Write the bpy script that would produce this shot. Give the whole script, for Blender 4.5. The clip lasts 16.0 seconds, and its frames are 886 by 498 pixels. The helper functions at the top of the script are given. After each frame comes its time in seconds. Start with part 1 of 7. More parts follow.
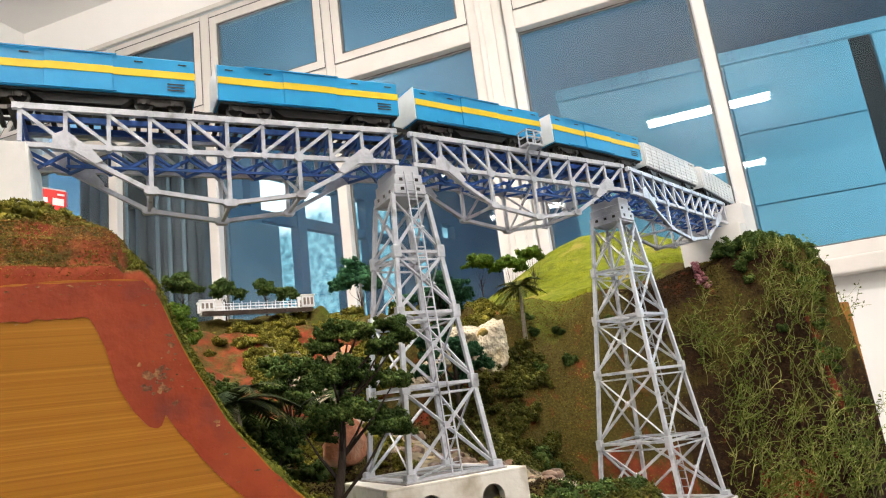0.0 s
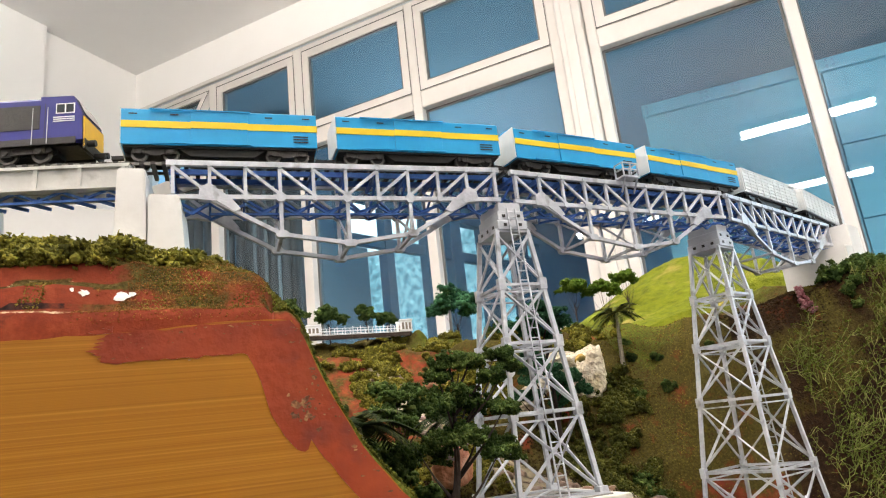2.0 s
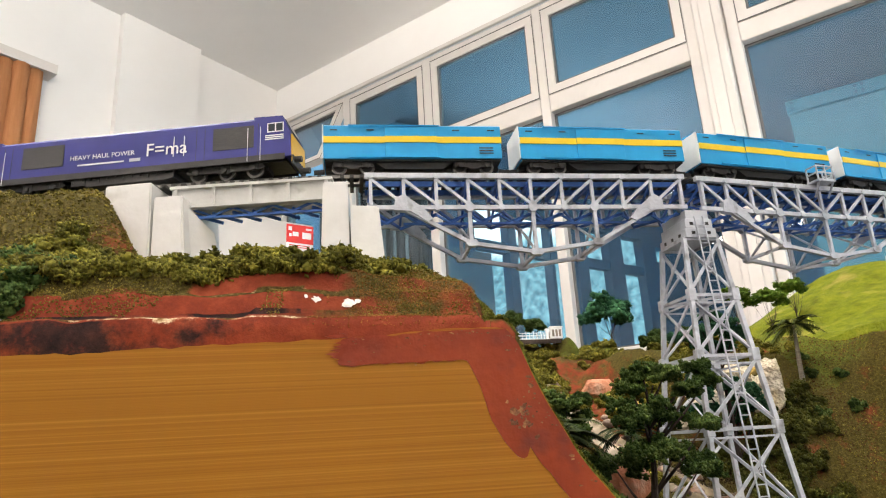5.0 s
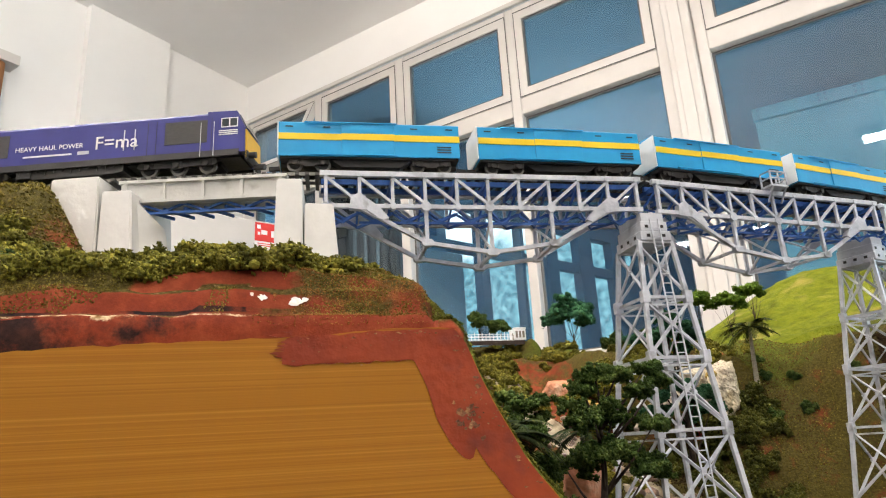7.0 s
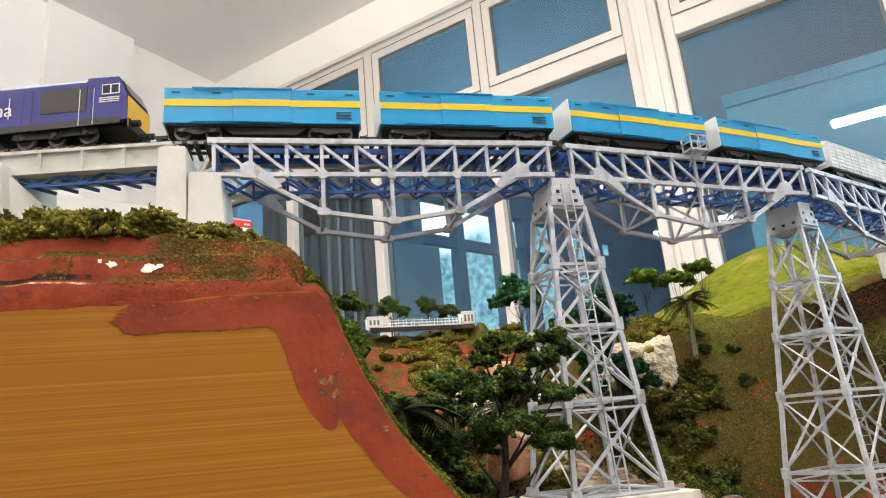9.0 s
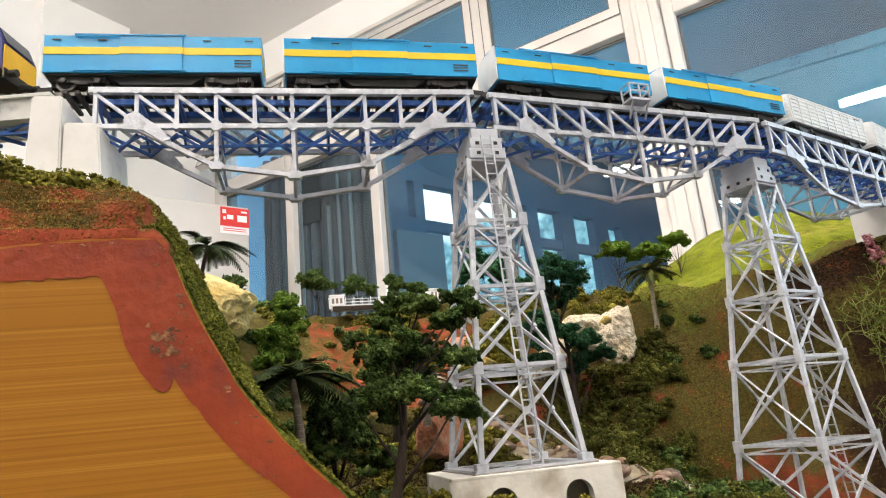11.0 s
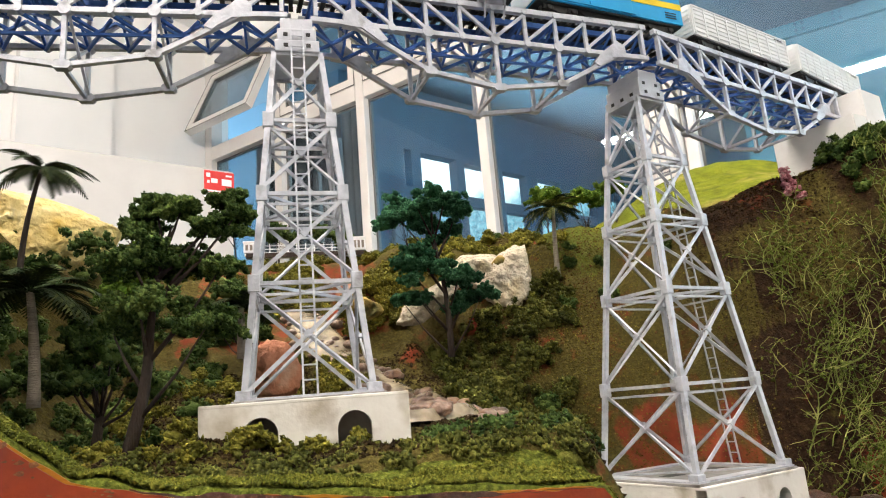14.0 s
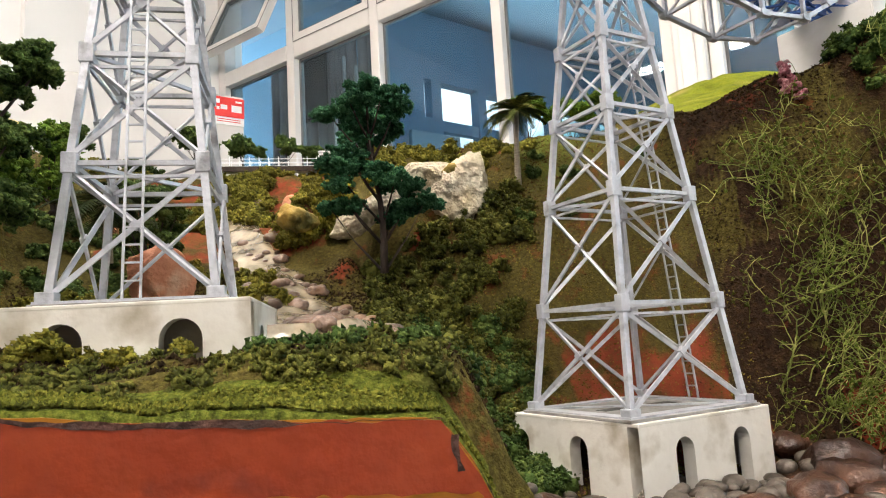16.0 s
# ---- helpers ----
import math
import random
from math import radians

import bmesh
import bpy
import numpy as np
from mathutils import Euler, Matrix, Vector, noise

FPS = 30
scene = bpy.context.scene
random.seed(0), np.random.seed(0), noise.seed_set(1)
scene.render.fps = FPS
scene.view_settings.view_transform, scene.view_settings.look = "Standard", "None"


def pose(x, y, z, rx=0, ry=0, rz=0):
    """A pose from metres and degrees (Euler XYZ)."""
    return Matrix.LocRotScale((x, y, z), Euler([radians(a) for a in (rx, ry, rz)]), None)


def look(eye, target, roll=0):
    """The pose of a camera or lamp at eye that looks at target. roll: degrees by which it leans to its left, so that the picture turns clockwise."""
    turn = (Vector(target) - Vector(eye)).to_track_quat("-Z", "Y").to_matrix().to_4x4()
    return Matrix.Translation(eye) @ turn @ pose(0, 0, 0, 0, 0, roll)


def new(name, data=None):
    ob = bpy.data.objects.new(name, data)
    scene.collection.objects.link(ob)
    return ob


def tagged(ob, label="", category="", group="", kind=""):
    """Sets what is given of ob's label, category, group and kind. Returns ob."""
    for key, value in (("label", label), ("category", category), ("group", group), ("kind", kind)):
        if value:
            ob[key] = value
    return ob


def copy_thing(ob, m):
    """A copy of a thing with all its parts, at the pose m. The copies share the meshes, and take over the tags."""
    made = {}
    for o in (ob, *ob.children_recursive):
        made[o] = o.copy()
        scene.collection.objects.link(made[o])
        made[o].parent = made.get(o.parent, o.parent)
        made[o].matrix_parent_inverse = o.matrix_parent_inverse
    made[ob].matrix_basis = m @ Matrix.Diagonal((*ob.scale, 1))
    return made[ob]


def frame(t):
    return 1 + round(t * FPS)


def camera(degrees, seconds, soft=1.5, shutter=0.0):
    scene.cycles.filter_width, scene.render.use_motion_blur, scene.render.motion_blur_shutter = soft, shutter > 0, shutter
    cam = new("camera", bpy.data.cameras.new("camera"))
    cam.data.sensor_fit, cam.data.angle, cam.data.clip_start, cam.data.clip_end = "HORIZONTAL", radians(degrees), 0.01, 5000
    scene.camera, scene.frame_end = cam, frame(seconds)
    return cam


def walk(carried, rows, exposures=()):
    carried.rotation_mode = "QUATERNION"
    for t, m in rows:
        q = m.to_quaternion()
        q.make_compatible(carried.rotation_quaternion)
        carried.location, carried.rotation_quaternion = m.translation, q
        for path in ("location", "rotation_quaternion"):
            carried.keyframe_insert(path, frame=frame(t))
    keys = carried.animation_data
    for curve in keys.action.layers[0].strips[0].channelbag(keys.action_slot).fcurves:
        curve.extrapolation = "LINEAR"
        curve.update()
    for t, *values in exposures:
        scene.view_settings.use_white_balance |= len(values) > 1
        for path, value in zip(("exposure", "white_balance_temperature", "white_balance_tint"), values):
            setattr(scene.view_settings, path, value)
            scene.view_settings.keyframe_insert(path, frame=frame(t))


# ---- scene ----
cam = camera(66.5, 16.0, soft=1.1)
PATH = [
    (0, (0.0624, -0.2776, 1.3850), (0.9711, 1.4462, 1.8355), -7.15),
    (0.5, (0.0568, -0.2853, 1.3868), (0.9140, 1.4535, 1.8784), -6.88),
    (1, (0.0527, -0.2887, 1.3900), (0.8639, 1.4678, 1.8968), -6.79),
    (1.5, (0.0456, -0.2936, 1.3904), (0.7985, 1.4852, 1.9092), -6.35),
    (2, (0.0388, -0.2989, 1.3902), (0.7201, 1.5046, 1.9222), -6.29),
    (2.5, (0.0264, -0.3029, 1.3904), (0.5902, 1.5347, 1.9429), -5.53),
    (3, (0.0164, -0.3059, 1.3899), (0.4799, 1.5586, 1.9456), -4.80),
    (3.5, (0.0051, -0.2953, 1.3906), (0.3631, 1.5942, 1.9401), -4.24),
    (6, (-0.0063, -0.2923, 1.3966), (0.3479, 1.5867, 1.9832), -2.83),
    (6.5, (-0.0029, -0.2944, 1.3960), (0.3781, 1.5804, 1.9792), -2.95),
    (7, (0.0059, -0.2914, 1.3945), (0.4272, 1.5780, 1.9671), -3.29),
    (7.5, (0.0141, -0.2840, 1.3918), (0.4636, 1.5843, 1.9463), -3.70),
    (8, (0.0356, -0.2823, 1.3844), (0.4990, 1.5834, 1.9363), -4.47),
    (8.5, (0.0517, -0.2804, 1.3821), (0.5230, 1.5820, 1.9384), -4.84),
    (9, (0.0620, -0.2774, 1.3807), (0.5355, 1.5849, 1.9355), -5.07),
    (11.5, (0.1513, -0.2425, 1.3624), (0.5824, 1.6445, 1.8657), -5.57),
    (12, (0.1731, -0.2338, 1.3601), (0.5885, 1.6648, 1.8321), -5.32),
    (12.5, (0.1943, -0.2338, 1.3553), (0.5965, 1.6714, 1.8121), -4.70),
    (13, (0.2147, -0.2325, 1.3494), (0.6092, 1.6693, 1.8262), -4.62),
    (13.5, (0.2325, -0.2310, 1.3433), (0.6234, 1.6744, 1.8085), -5.06),
    (14, (0.2498, -0.2180, 1.3350), (0.6677, 1.6847, 1.7876), -4.76),
    (14.5, (0.2676, -0.2096, 1.3287), (0.6705, 1.6994, 1.7684), -4.27),
    (15, (0.2859, -0.1996, 1.3219), (0.6690, 1.7191, 1.7364), -4.30),
    (15.5, (0.3069, -0.1783, 1.3217), (0.6638, 1.7545, 1.6918), -4.11),
    (16, (0.3246, -0.1622, 1.3228), (0.6634, 1.7900, 1.5951), -3.34),
]
walk(cam, [(t, look(eye, target, roll)) for t, eye, target, roll in PATH], [(0.0, 0.02), (3.5, 0.0), (6.0, -0.10), (9.0, -0.08), (11.5, 0.05), (16.0, 0.10)])

# brightness of the lamps and of the hall's daylight and fills, and where the locomotive's rear end stands
LAMP, UPWARD, SIDEWAYS, HALL_LIGHT = 23.0, 2.5, 1.1, 140.0
TRAIN = -0.024

# ---- world, sun and lamps ----
world = bpy.data.worlds.new("world")
scene.world = world
world.use_nodes = True
wn = world.node_tree
sky = wn.nodes.new("ShaderNodeTexSky")
sky.sky_type, sky.sun_disc = "NISHITA", False
sky.sun_elevation, sky.sun_rotation = radians(48), radians(40)
wn.links.new(sky.outputs[0], wn.nodes["Background"].inputs[0])
wn.nodes["Background"].inputs[1].default_value = 0.1
sun = new("sun", bpy.data.lights.new("sun", "SUN"))
sun.data.energy, sun.data.angle, sun.data.color = 1.0, radians(12), (1, 0.96, 0.9)
sun.matrix_world = pose(4, 6, 8, 35, 0, 140)


# ---- helpers ----
def thing(name, label="", category="", group="", kind="", at=None):
    ob = new(name)
    if at is not None:
        ob.matrix_world = at
    return tagged(ob, label, category, group, kind)


def part(name, bm, material, parent=None, label="", smooth=False):
    me = bpy.data.meshes.new(name)
    if smooth:
        for f in bm.faces:
            f.smooth = True
    bm.to_mesh(me)
    bm.free()
    me.materials.append(material)
    ob = new(name, me)
    if parent is not None:
        ob.parent = parent
    return tagged(ob, label)


def shared(name, me, parent, m, label=""):
    ob = new(name, me)
    ob.parent = parent
    ob.matrix_basis = m
    return tagged(ob, label)


def mesh_of(name, bm, material, smooth=False):
    me = bpy.data.meshes.new(name)
    if smooth:
        for f in bm.faces:
            f.smooth = True
    bm.to_mesh(me)
    bm.free()
    me.materials.append(material)
    return me


def box(bm, x0, x1, y0, y1, z0, z1, bevel=0.0, m=None):
    made = bmesh.ops.create_cube(bm, size=1)
    vs = made["verts"]
    for v in vs:
        v.co = Vector((x0 + (v.co.x + 0.5) * (x1 - x0), y0 + (v.co.y + 0.5) * (y1 - y0), z0 + (v.co.z + 0.5) * (z1 - z0)))
    if m is not None:
        bmesh.ops.transform(bm, matrix=m, verts=vs)
    if bevel:
        es = {e for v in vs for e in v.link_edges}
        bmesh.ops.bevel(bm, geom=list(es), offset=bevel, segments=2, affect="EDGES", profile=0.5)
    return bm


def solid(*a, bevel=0.0):
    return box(bmesh.new(), *a, bevel=bevel)


def beam(bm, p, q, w, h, up=(0, 0, 1)):
    """A bar from p to q, w wide across and h deep along up."""
    p, q = Vector(p), Vector(q)
    d = q - p
    x = d.normalized()
    u = Vector(up)
    y = u.cross(x)
    if y.length < 1e-4:
        y = Vector((0, 1, 0)).cross(x) if abs(x.y) < 0.9 else Vector((1, 0, 0)).cross(x)
    y.normalize()
    z = x.cross(y)
    m = Matrix((x, y, z)).transposed().to_4x4()
    m.translation = (p + q) / 2
    made = bmesh.ops.create_cube(bm, size=1)
    for v in made["verts"]:
        v.co = m @ Vector((v.co.x * d.length, v.co.y * w, v.co.z * h))
    return bm


def bar(p, q, w, h, up=(0, 0, 1)):
    return beam(bmesh.new(), p, q, w, h, up)


def tube(bm, pts, radii, n=6):
    rings = []
    for i, p in enumerate(pts):
        a = pts[max(i - 1, 0)]
        b = pts[min(i + 1, len(pts) - 1)]
        d = (Vector(b) - Vector(a)).normalized()
        u = d.orthogonal().normalized() if not rings else (last - d * last.dot(d)).normalized()
        last = u
        w = d.cross(u)
        r = float(radii[i] if hasattr(radii, "__len__") else radii)
        rings.append([bm.verts.new(Vector(p) + (math.cos(2 * math.pi * k / n) * u + math.sin(2 * math.pi * k / n) * w) * r) for k in range(n)])
    for r0, r1 in zip(rings, rings[1:]):
        for k in range(n):
            bm.faces.new((r0[k], r0[(k + 1) % n], r1[(k + 1) % n], r1[k]))
    bm.faces.new(rings[0][::-1])
    bm.faces.new(rings[-1])
    return bm


def disc(bm, c, axis, r, depth, n=18):
    a = Vector(axis).normalized() * depth / 2
    return tube(bm, [Vector(c) - a, Vector(c) + a], r, n)


def prism(bm, outline, y0, y1, axis="y"):
    """A solid whose outline (a, b) lies in the xz plane and that runs from y0 to y1."""
    put = (lambda a, b, t: (a, t, b)) if axis == "y" else (lambda a, b, t: (t, a, b)) if axis == "x" else (lambda a, b, t: (a, b, t))
    f = [bm.verts.new(put(a, b, y0)) for a, b in outline]
    g = [bm.verts.new(put(a, b, y1)) for a, b in outline]
    bm.faces.new(f)
    bm.faces.new(g[::-1])
    for i in range(len(f)):
        j = (i + 1) % len(f)
        bm.faces.new((f[j], f[i], g[i], g[j]))
    bmesh.ops.recalc_face_normals(bm, faces=bm.faces)
    return bm


def lattice(ix, iy, seed):
    h = (ix * 374761393 + iy * 668265263 + seed * 1274126177) & 0xFFFFFFFF
    h = ((h ^ (h >> 13)) * 1274126177) & 0xFFFFFFFF
    return ((h ^ (h >> 16)) & 0xFFFF) / 65535.0


def ripple(x, y, size, seed):
    """Smooth value noise in -1..1 with cells of that size."""
    x, y = np.asarray(x, float) / size, np.asarray(y, float) / size
    ix, iy = np.floor(x).astype(np.int64), np.floor(y).astype(np.int64)
    fx, fy = x - ix, y - iy
    fx, fy = fx * fx * (3 - 2 * fx), fy * fy * (3 - 2 * fy)
    a = lattice(ix, iy, seed) * (1 - fx) + lattice(ix + 1, iy, seed) * fx
    b = lattice(ix, iy + 1, seed) * (1 - fx) + lattice(ix + 1, iy + 1, seed) * fx
    return 2 * (a * (1 - fy) + b * fy) - 1


def smooth(a, b, x):
    t = np.clip((np.asarray(x, float) - a) / (b - a), 0, 1)
    return t * t * (3 - 2 * t)


# ---- materials ----
def nodes_of(name):
    m = bpy.data.materials.new(name)
    m.use_nodes = True
    t = m.node_tree
    return m, t, t.nodes["Principled BSDF"], t.nodes.new


def surface(name, colors, scale=40.0, rough=0.5, metal=0.0, bump=0.1, detail=6.0, stretch=(1, 1, 1), spots=None, spot_scale=12.0, spot_at=0.62, spread=0.08, random_piece=0.0, coat=0.0, bump_scale=None, spec=0.4):
    """Two-scale noise between colours, stains of a second colour, fine relief."""
    m, t, b, n = nodes_of(name)
    co = n("ShaderNodeTexCoord")
    mp = n("ShaderNodeMapping")
    mp.inputs["Scale"].default_value = stretch
    t.links.new(co.outputs["Object"], mp.inputs[0])
    nz = n("ShaderNodeTexNoise")
    nz.inputs["Scale"].default_value, nz.inputs["Detail"].default_value, nz.inputs["Roughness"].default_value = scale, detail, 0.65
    t.links.new(mp.outputs[0], nz.inputs[0])
    ramp = n("ShaderNodeValToRGB")
    ramp.color_ramp.elements[0].position, ramp.color_ramp.elements[1].position = 0.3, 0.7
    ramp.color_ramp.elements[0].color, ramp.color_ramp.elements[1].color = (*colors[0], 1), (*colors[-1], 1)
    for i, c in enumerate(colors[1:-1]):
        e = ramp.color_ramp.elements.new(0.3 + 0.4 * (i + 1) / (len(colors) - 1))
        e.color = (*c, 1)
    t.links.new(nz.outputs[0], ramp.inputs[0])
    out = ramp.outputs[0]
    if spots:
        ns = n("ShaderNodeTexNoise")
        ns.inputs["Scale"].default_value, ns.inputs["Detail"].default_value = spot_scale, 5
        t.links.new(mp.outputs[0], ns.inputs[0])
        rs = n("ShaderNodeMapRange")
        rs.inputs["From Min"].default_value, rs.inputs["From Max"].default_value = spot_at - spread, spot_at + spread
        t.links.new(ns.outputs[0], rs.inputs[0])
        mx = n("ShaderNodeMix")
        mx.data_type = "RGBA"
        t.links.new(rs.outputs[0], mx.inputs[0])
        t.links.new(out, mx.inputs[6])
        mx.inputs[7].default_value = (*spots, 1)
        out = mx.outputs[2]
    if random_piece:
        oi = n("ShaderNodeObjectInfo")
        hv = n("ShaderNodeHueSaturation")
        mr = n("ShaderNodeMapRange")
        mr.inputs["To Min"].default_value, mr.inputs["To Max"].default_value = 1 - random_piece, 1 + random_piece
        t.links.new(oi.outputs["Random"], mr.inputs[0])
        t.links.new(mr.outputs[0], hv.inputs["Value"])
        t.links.new(out, hv.inputs["Color"])
        out = hv.outputs[0]
    t.links.new(out, b.inputs["Base Color"])
    rr = n("ShaderNodeMapRange")
    rr.inputs["To Min"].default_value, rr.inputs["To Max"].default_value = max(rough - 0.12, 0.02), min(rough + 0.12, 1)
    t.links.new(nz.outputs[0], rr.inputs[0])
    t.links.new(rr.outputs[0], b.inputs["Roughness"])
    b.inputs["Metallic"].default_value = metal
    b.inputs["Specular IOR Level"].default_value = spec
    b.inputs["Coat Weight"].default_value = coat
    if bump:
        nb = n("ShaderNodeTexNoise")
        nb.inputs["Scale"].default_value, nb.inputs["Detail"].default_value = bump_scale or scale * 4, 4
        t.links.new(mp.outputs[0], nb.inputs[0])
        bp = n("ShaderNodeBump")
        bp.inputs["Strength"].default_value, bp.inputs["Distance"].default_value = bump, 0.01 / max(scale / 40, 0.2)
        t.links.new(nb.outputs[0], bp.inputs["Height"])
        t.links.new(bp.outputs[0], b.inputs["Normal"])
    return m


def leafy(name, dark, mid, light, rough=0.85):
    """Foam and flock foliage: each flake has its own shade."""
    m, t, b, n = nodes_of(name)
    ge = n("ShaderNodeNewGeometry")
    co = n("ShaderNodeTexCoord")
    nz = n("ShaderNodeTexNoise")
    nz.inputs["Scale"].default_value = 55
    t.links.new(co.outputs["Object"], nz.inputs[0])
    ad = n("ShaderNodeMath")
    ad.operation = "MULTIPLY_ADD"
    ad.inputs[1].default_value = 0.36
    t.links.new(ge.outputs["Random Per Island"], ad.inputs[0])
    mu = n("ShaderNodeMath")
    mu.operation = "MULTIPLY"
    mu.inputs[1].default_value = 0.64
    t.links.new(nz.outputs[0], mu.inputs[0])
    t.links.new(mu.outputs[0], ad.inputs[2])
    ramp = n("ShaderNodeValToRGB")
    ramp.color_ramp.elements[0].position, ramp.color_ramp.elements[1].position = 0.2, 0.8
    ramp.color_ramp.elements[0].color, ramp.color_ramp.elements[1].color = (*dark, 1), (*light, 1)
    ramp.color_ramp.elements.new(0.5).color = (*mid, 1)
    t.links.new(ad.outputs[0], ramp.inputs[0])
    t.links.new(ramp.outputs[0], b.inputs["Base Color"])
    b.inputs["Roughness"].default_value = rough
    b.inputs["Specular IOR Level"].default_value = 0.08
    nb = n("ShaderNodeTexNoise")
    nb.inputs["Scale"].default_value, nb.inputs["Detail"].default_value = 750, 2
    t.links.new(co.outputs["Object"], nb.inputs[0])
    bp = n("ShaderNodeBump")
    bp.inputs["Strength"].default_value, bp.inputs["Distance"].default_value = 0.8, 0.0015
    t.links.new(nb.outputs[0], bp.inputs["Height"])
    t.links.new(bp.outputs[0], b.inputs["Normal"])
    return m


def glow(name, color, strength):
    m, t, b, n = nodes_of(name)
    b.inputs["Base Color"].default_value = (*color, 1)
    b.inputs["Emission Color"].default_value = (*color, 1)
    b.inputs["Emission Strength"].default_value = strength
    return m


def pane_glass(name, tint):
    m, t, b, n = nodes_of(name)
    tr = n("ShaderNodeBsdfTransparent")
    tr.inputs[0].default_value = (*tint, 1)
    gl = n("ShaderNodeBsdfGlossy")
    gl.inputs["Roughness"].default_value = 0.015
    lw = n("ShaderNodeLayerWeight")
    lw.inputs[0].default_value = 0.5
    pw = n("ShaderNodeMath")
    pw.operation = "POWER"
    pw.inputs[1].default_value = 4.0
    t.links.new(lw.outputs["Facing"], pw.inputs[0])
    fr = n("ShaderNodeMath")
    fr.operation = "MULTIPLY_ADD"
    fr.inputs[1].default_value, fr.inputs[2].default_value = 0.85, 0.045
    t.links.new(pw.outputs[0], fr.inputs[0])
    mx = n("ShaderNodeMixShader")
    t.links.new(fr.outputs[0], mx.inputs[0])
    t.links.new(tr.outputs[0], mx.inputs[1])
    t.links.new(gl.outputs[0], mx.inputs[2])
    t.links.new(mx.outputs[0], t.nodes["Material Output"].inputs[0])
    return m


silver = surface("silver_paint", [(0.37, 0.39, 0.44), (0.51, 0.53, 0.585), (0.61, 0.63, 0.68)], 110, 0.38, 0.25, 0.15, spots=(0.22, 0.22, 0.23), spot_scale=80, spot_at=0.66)
cap_grey = surface("cap_grey", [(0.44, 0.46, 0.51), (0.56, 0.58, 0.63)], 90, 0.45, 0.2, 0.12, spots=(0.30, 0.30, 0.32), spot_scale=50, spot_at=0.68)
blue_steel = surface("blue_steel", [(0.024, 0.080, 0.31), (0.065, 0.185, 0.55)], 80, 0.4, 0.15, 0.1)
plaster = surface("white_plaster", [(0.68, 0.65, 0.59), (0.78, 0.76, 0.71)], 60, 0.7, 0, 0.07, spots=(0.40, 0.35, 0.27), spot_scale=38, spot_at=0.62, bump_scale=160)
girder_grey = surface("girder_grey", [(0.50, 0.50, 0.48), (0.62, 0.62, 0.60)], 50, 0.6, 0, 0.06, spots=(0.34, 0.33, 0.31), spot_scale=60, spot_at=0.62)
abut_white = surface("abutment_white", [(0.70, 0.69, 0.67), (0.79, 0.78, 0.77)], 40, 0.65, 0, 0.05, spots=(0.5, 0.48, 0.45), spot_scale=40, spot_at=0.7)
track_black = surface("track_black", [(0.02, 0.019, 0.018), (0.05, 0.045, 0.04)], 200, 0.6, 0, 0.2)
rail_steel = surface("rail_steel", [(0.12, 0.11, 0.10), (0.25, 0.24, 0.23)], 120, 0.35, 0.8, 0.05)
car_blue = surface("car_blue", [(0.012, 0.27, 0.56), (0.02, 0.33, 0.65)], 30, 0.32, 0, 0.03, spots=(0.05, 0.34, 0.58), spot_scale=60, spot_at=0.72)
car_yellow = surface("car_yellow", [(0.72, 0.50, 0.012), (0.82, 0.60, 0.03)], 40, 0.4, 0, 0.03)
car_white = surface("car_white", [(0.66, 0.68, 0.68), (0.8, 0.82, 0.83)], 40, 0.4, 0, 0.03)
loco_purple = surface("loco_purple", [(0.016, 0.018, 0.16), (0.025, 0.027, 0.21)], 30, 0.45, 0, 0.02)
loco_grille = surface("loco_grille", [(0.02, 0.02, 0.022), (0.045, 0.042, 0.04)], 200, 0.6, 0, 0.3, stretch=(1, 1, 6))
loco_black = surface("loco_black", [(0.010, 0.010, 0.011), (0.03, 0.028, 0.026)], 90, 0.5, 0, 0.1, spots=(0.04, 0.034, 0.028), spot_scale=90, spot_at=0.7)
loco_yellow = surface("loco_yellow", [(0.70, 0.42, 0.02), (0.8, 0.5, 0.03)], 60, 0.4, 0, 0.03)
white_print = surface("white_print", [(0.78, 0.78, 0.8), (0.86, 0.86, 0.88)], 60, 0.5, 0, 0)
dark_glass = surface("dark_glass", [(0.03, 0.04, 0.05), (0.05, 0.06, 0.07)], 20, 0.08, 0, 0)
bogie_grey = surface("bogie_grey", [(0.018, 0.017, 0.016), (0.06, 0.055, 0.05)], 140, 0.45, 0.1, 0.1)
bark = surface("bark", [(0.018, 0.012, 0.009), (0.055, 0.036, 0.026)], 150, 0.9, 0, 0.5, stretch=(1, 1, 0.3))
palm_bark = surface("palm_bark", [(0.16, 0.13, 0.10), (0.30, 0.26, 0.21)], 160, 0.85, 0, 0.5, stretch=(0.5, 0.5, 3))
rock_white = surface("rock_white", [(0.42, 0.34, 0.23), (0.62, 0.54, 0.41), (0.72, 0.66, 0.54)], 34, 0.85, 0, 1.0, spots=(0.50, 0.34, 0.10), spot_scale=18, spot_at=0.66, bump_scale=130)
rock_yellow = surface("rock_yellow", [(0.50, 0.36, 0.10), (0.74, 0.60, 0.27), (0.82, 0.74, 0.48)], 45, 0.8, 0, 1.0, spots=(0.62, 0.40, 0.08), spot_scale=22, spot_at=0.6, bump_scale=90)
rock_ochre = surface("rock_ochre", [(0.22, 0.13, 0.025), (0.42, 0.28, 0.06), (0.52, 0.38, 0.12)], 40, 0.8, 0, 0.5, spots=(0.09, 0.085, 0.02), spot_scale=30, spot_at=0.56)
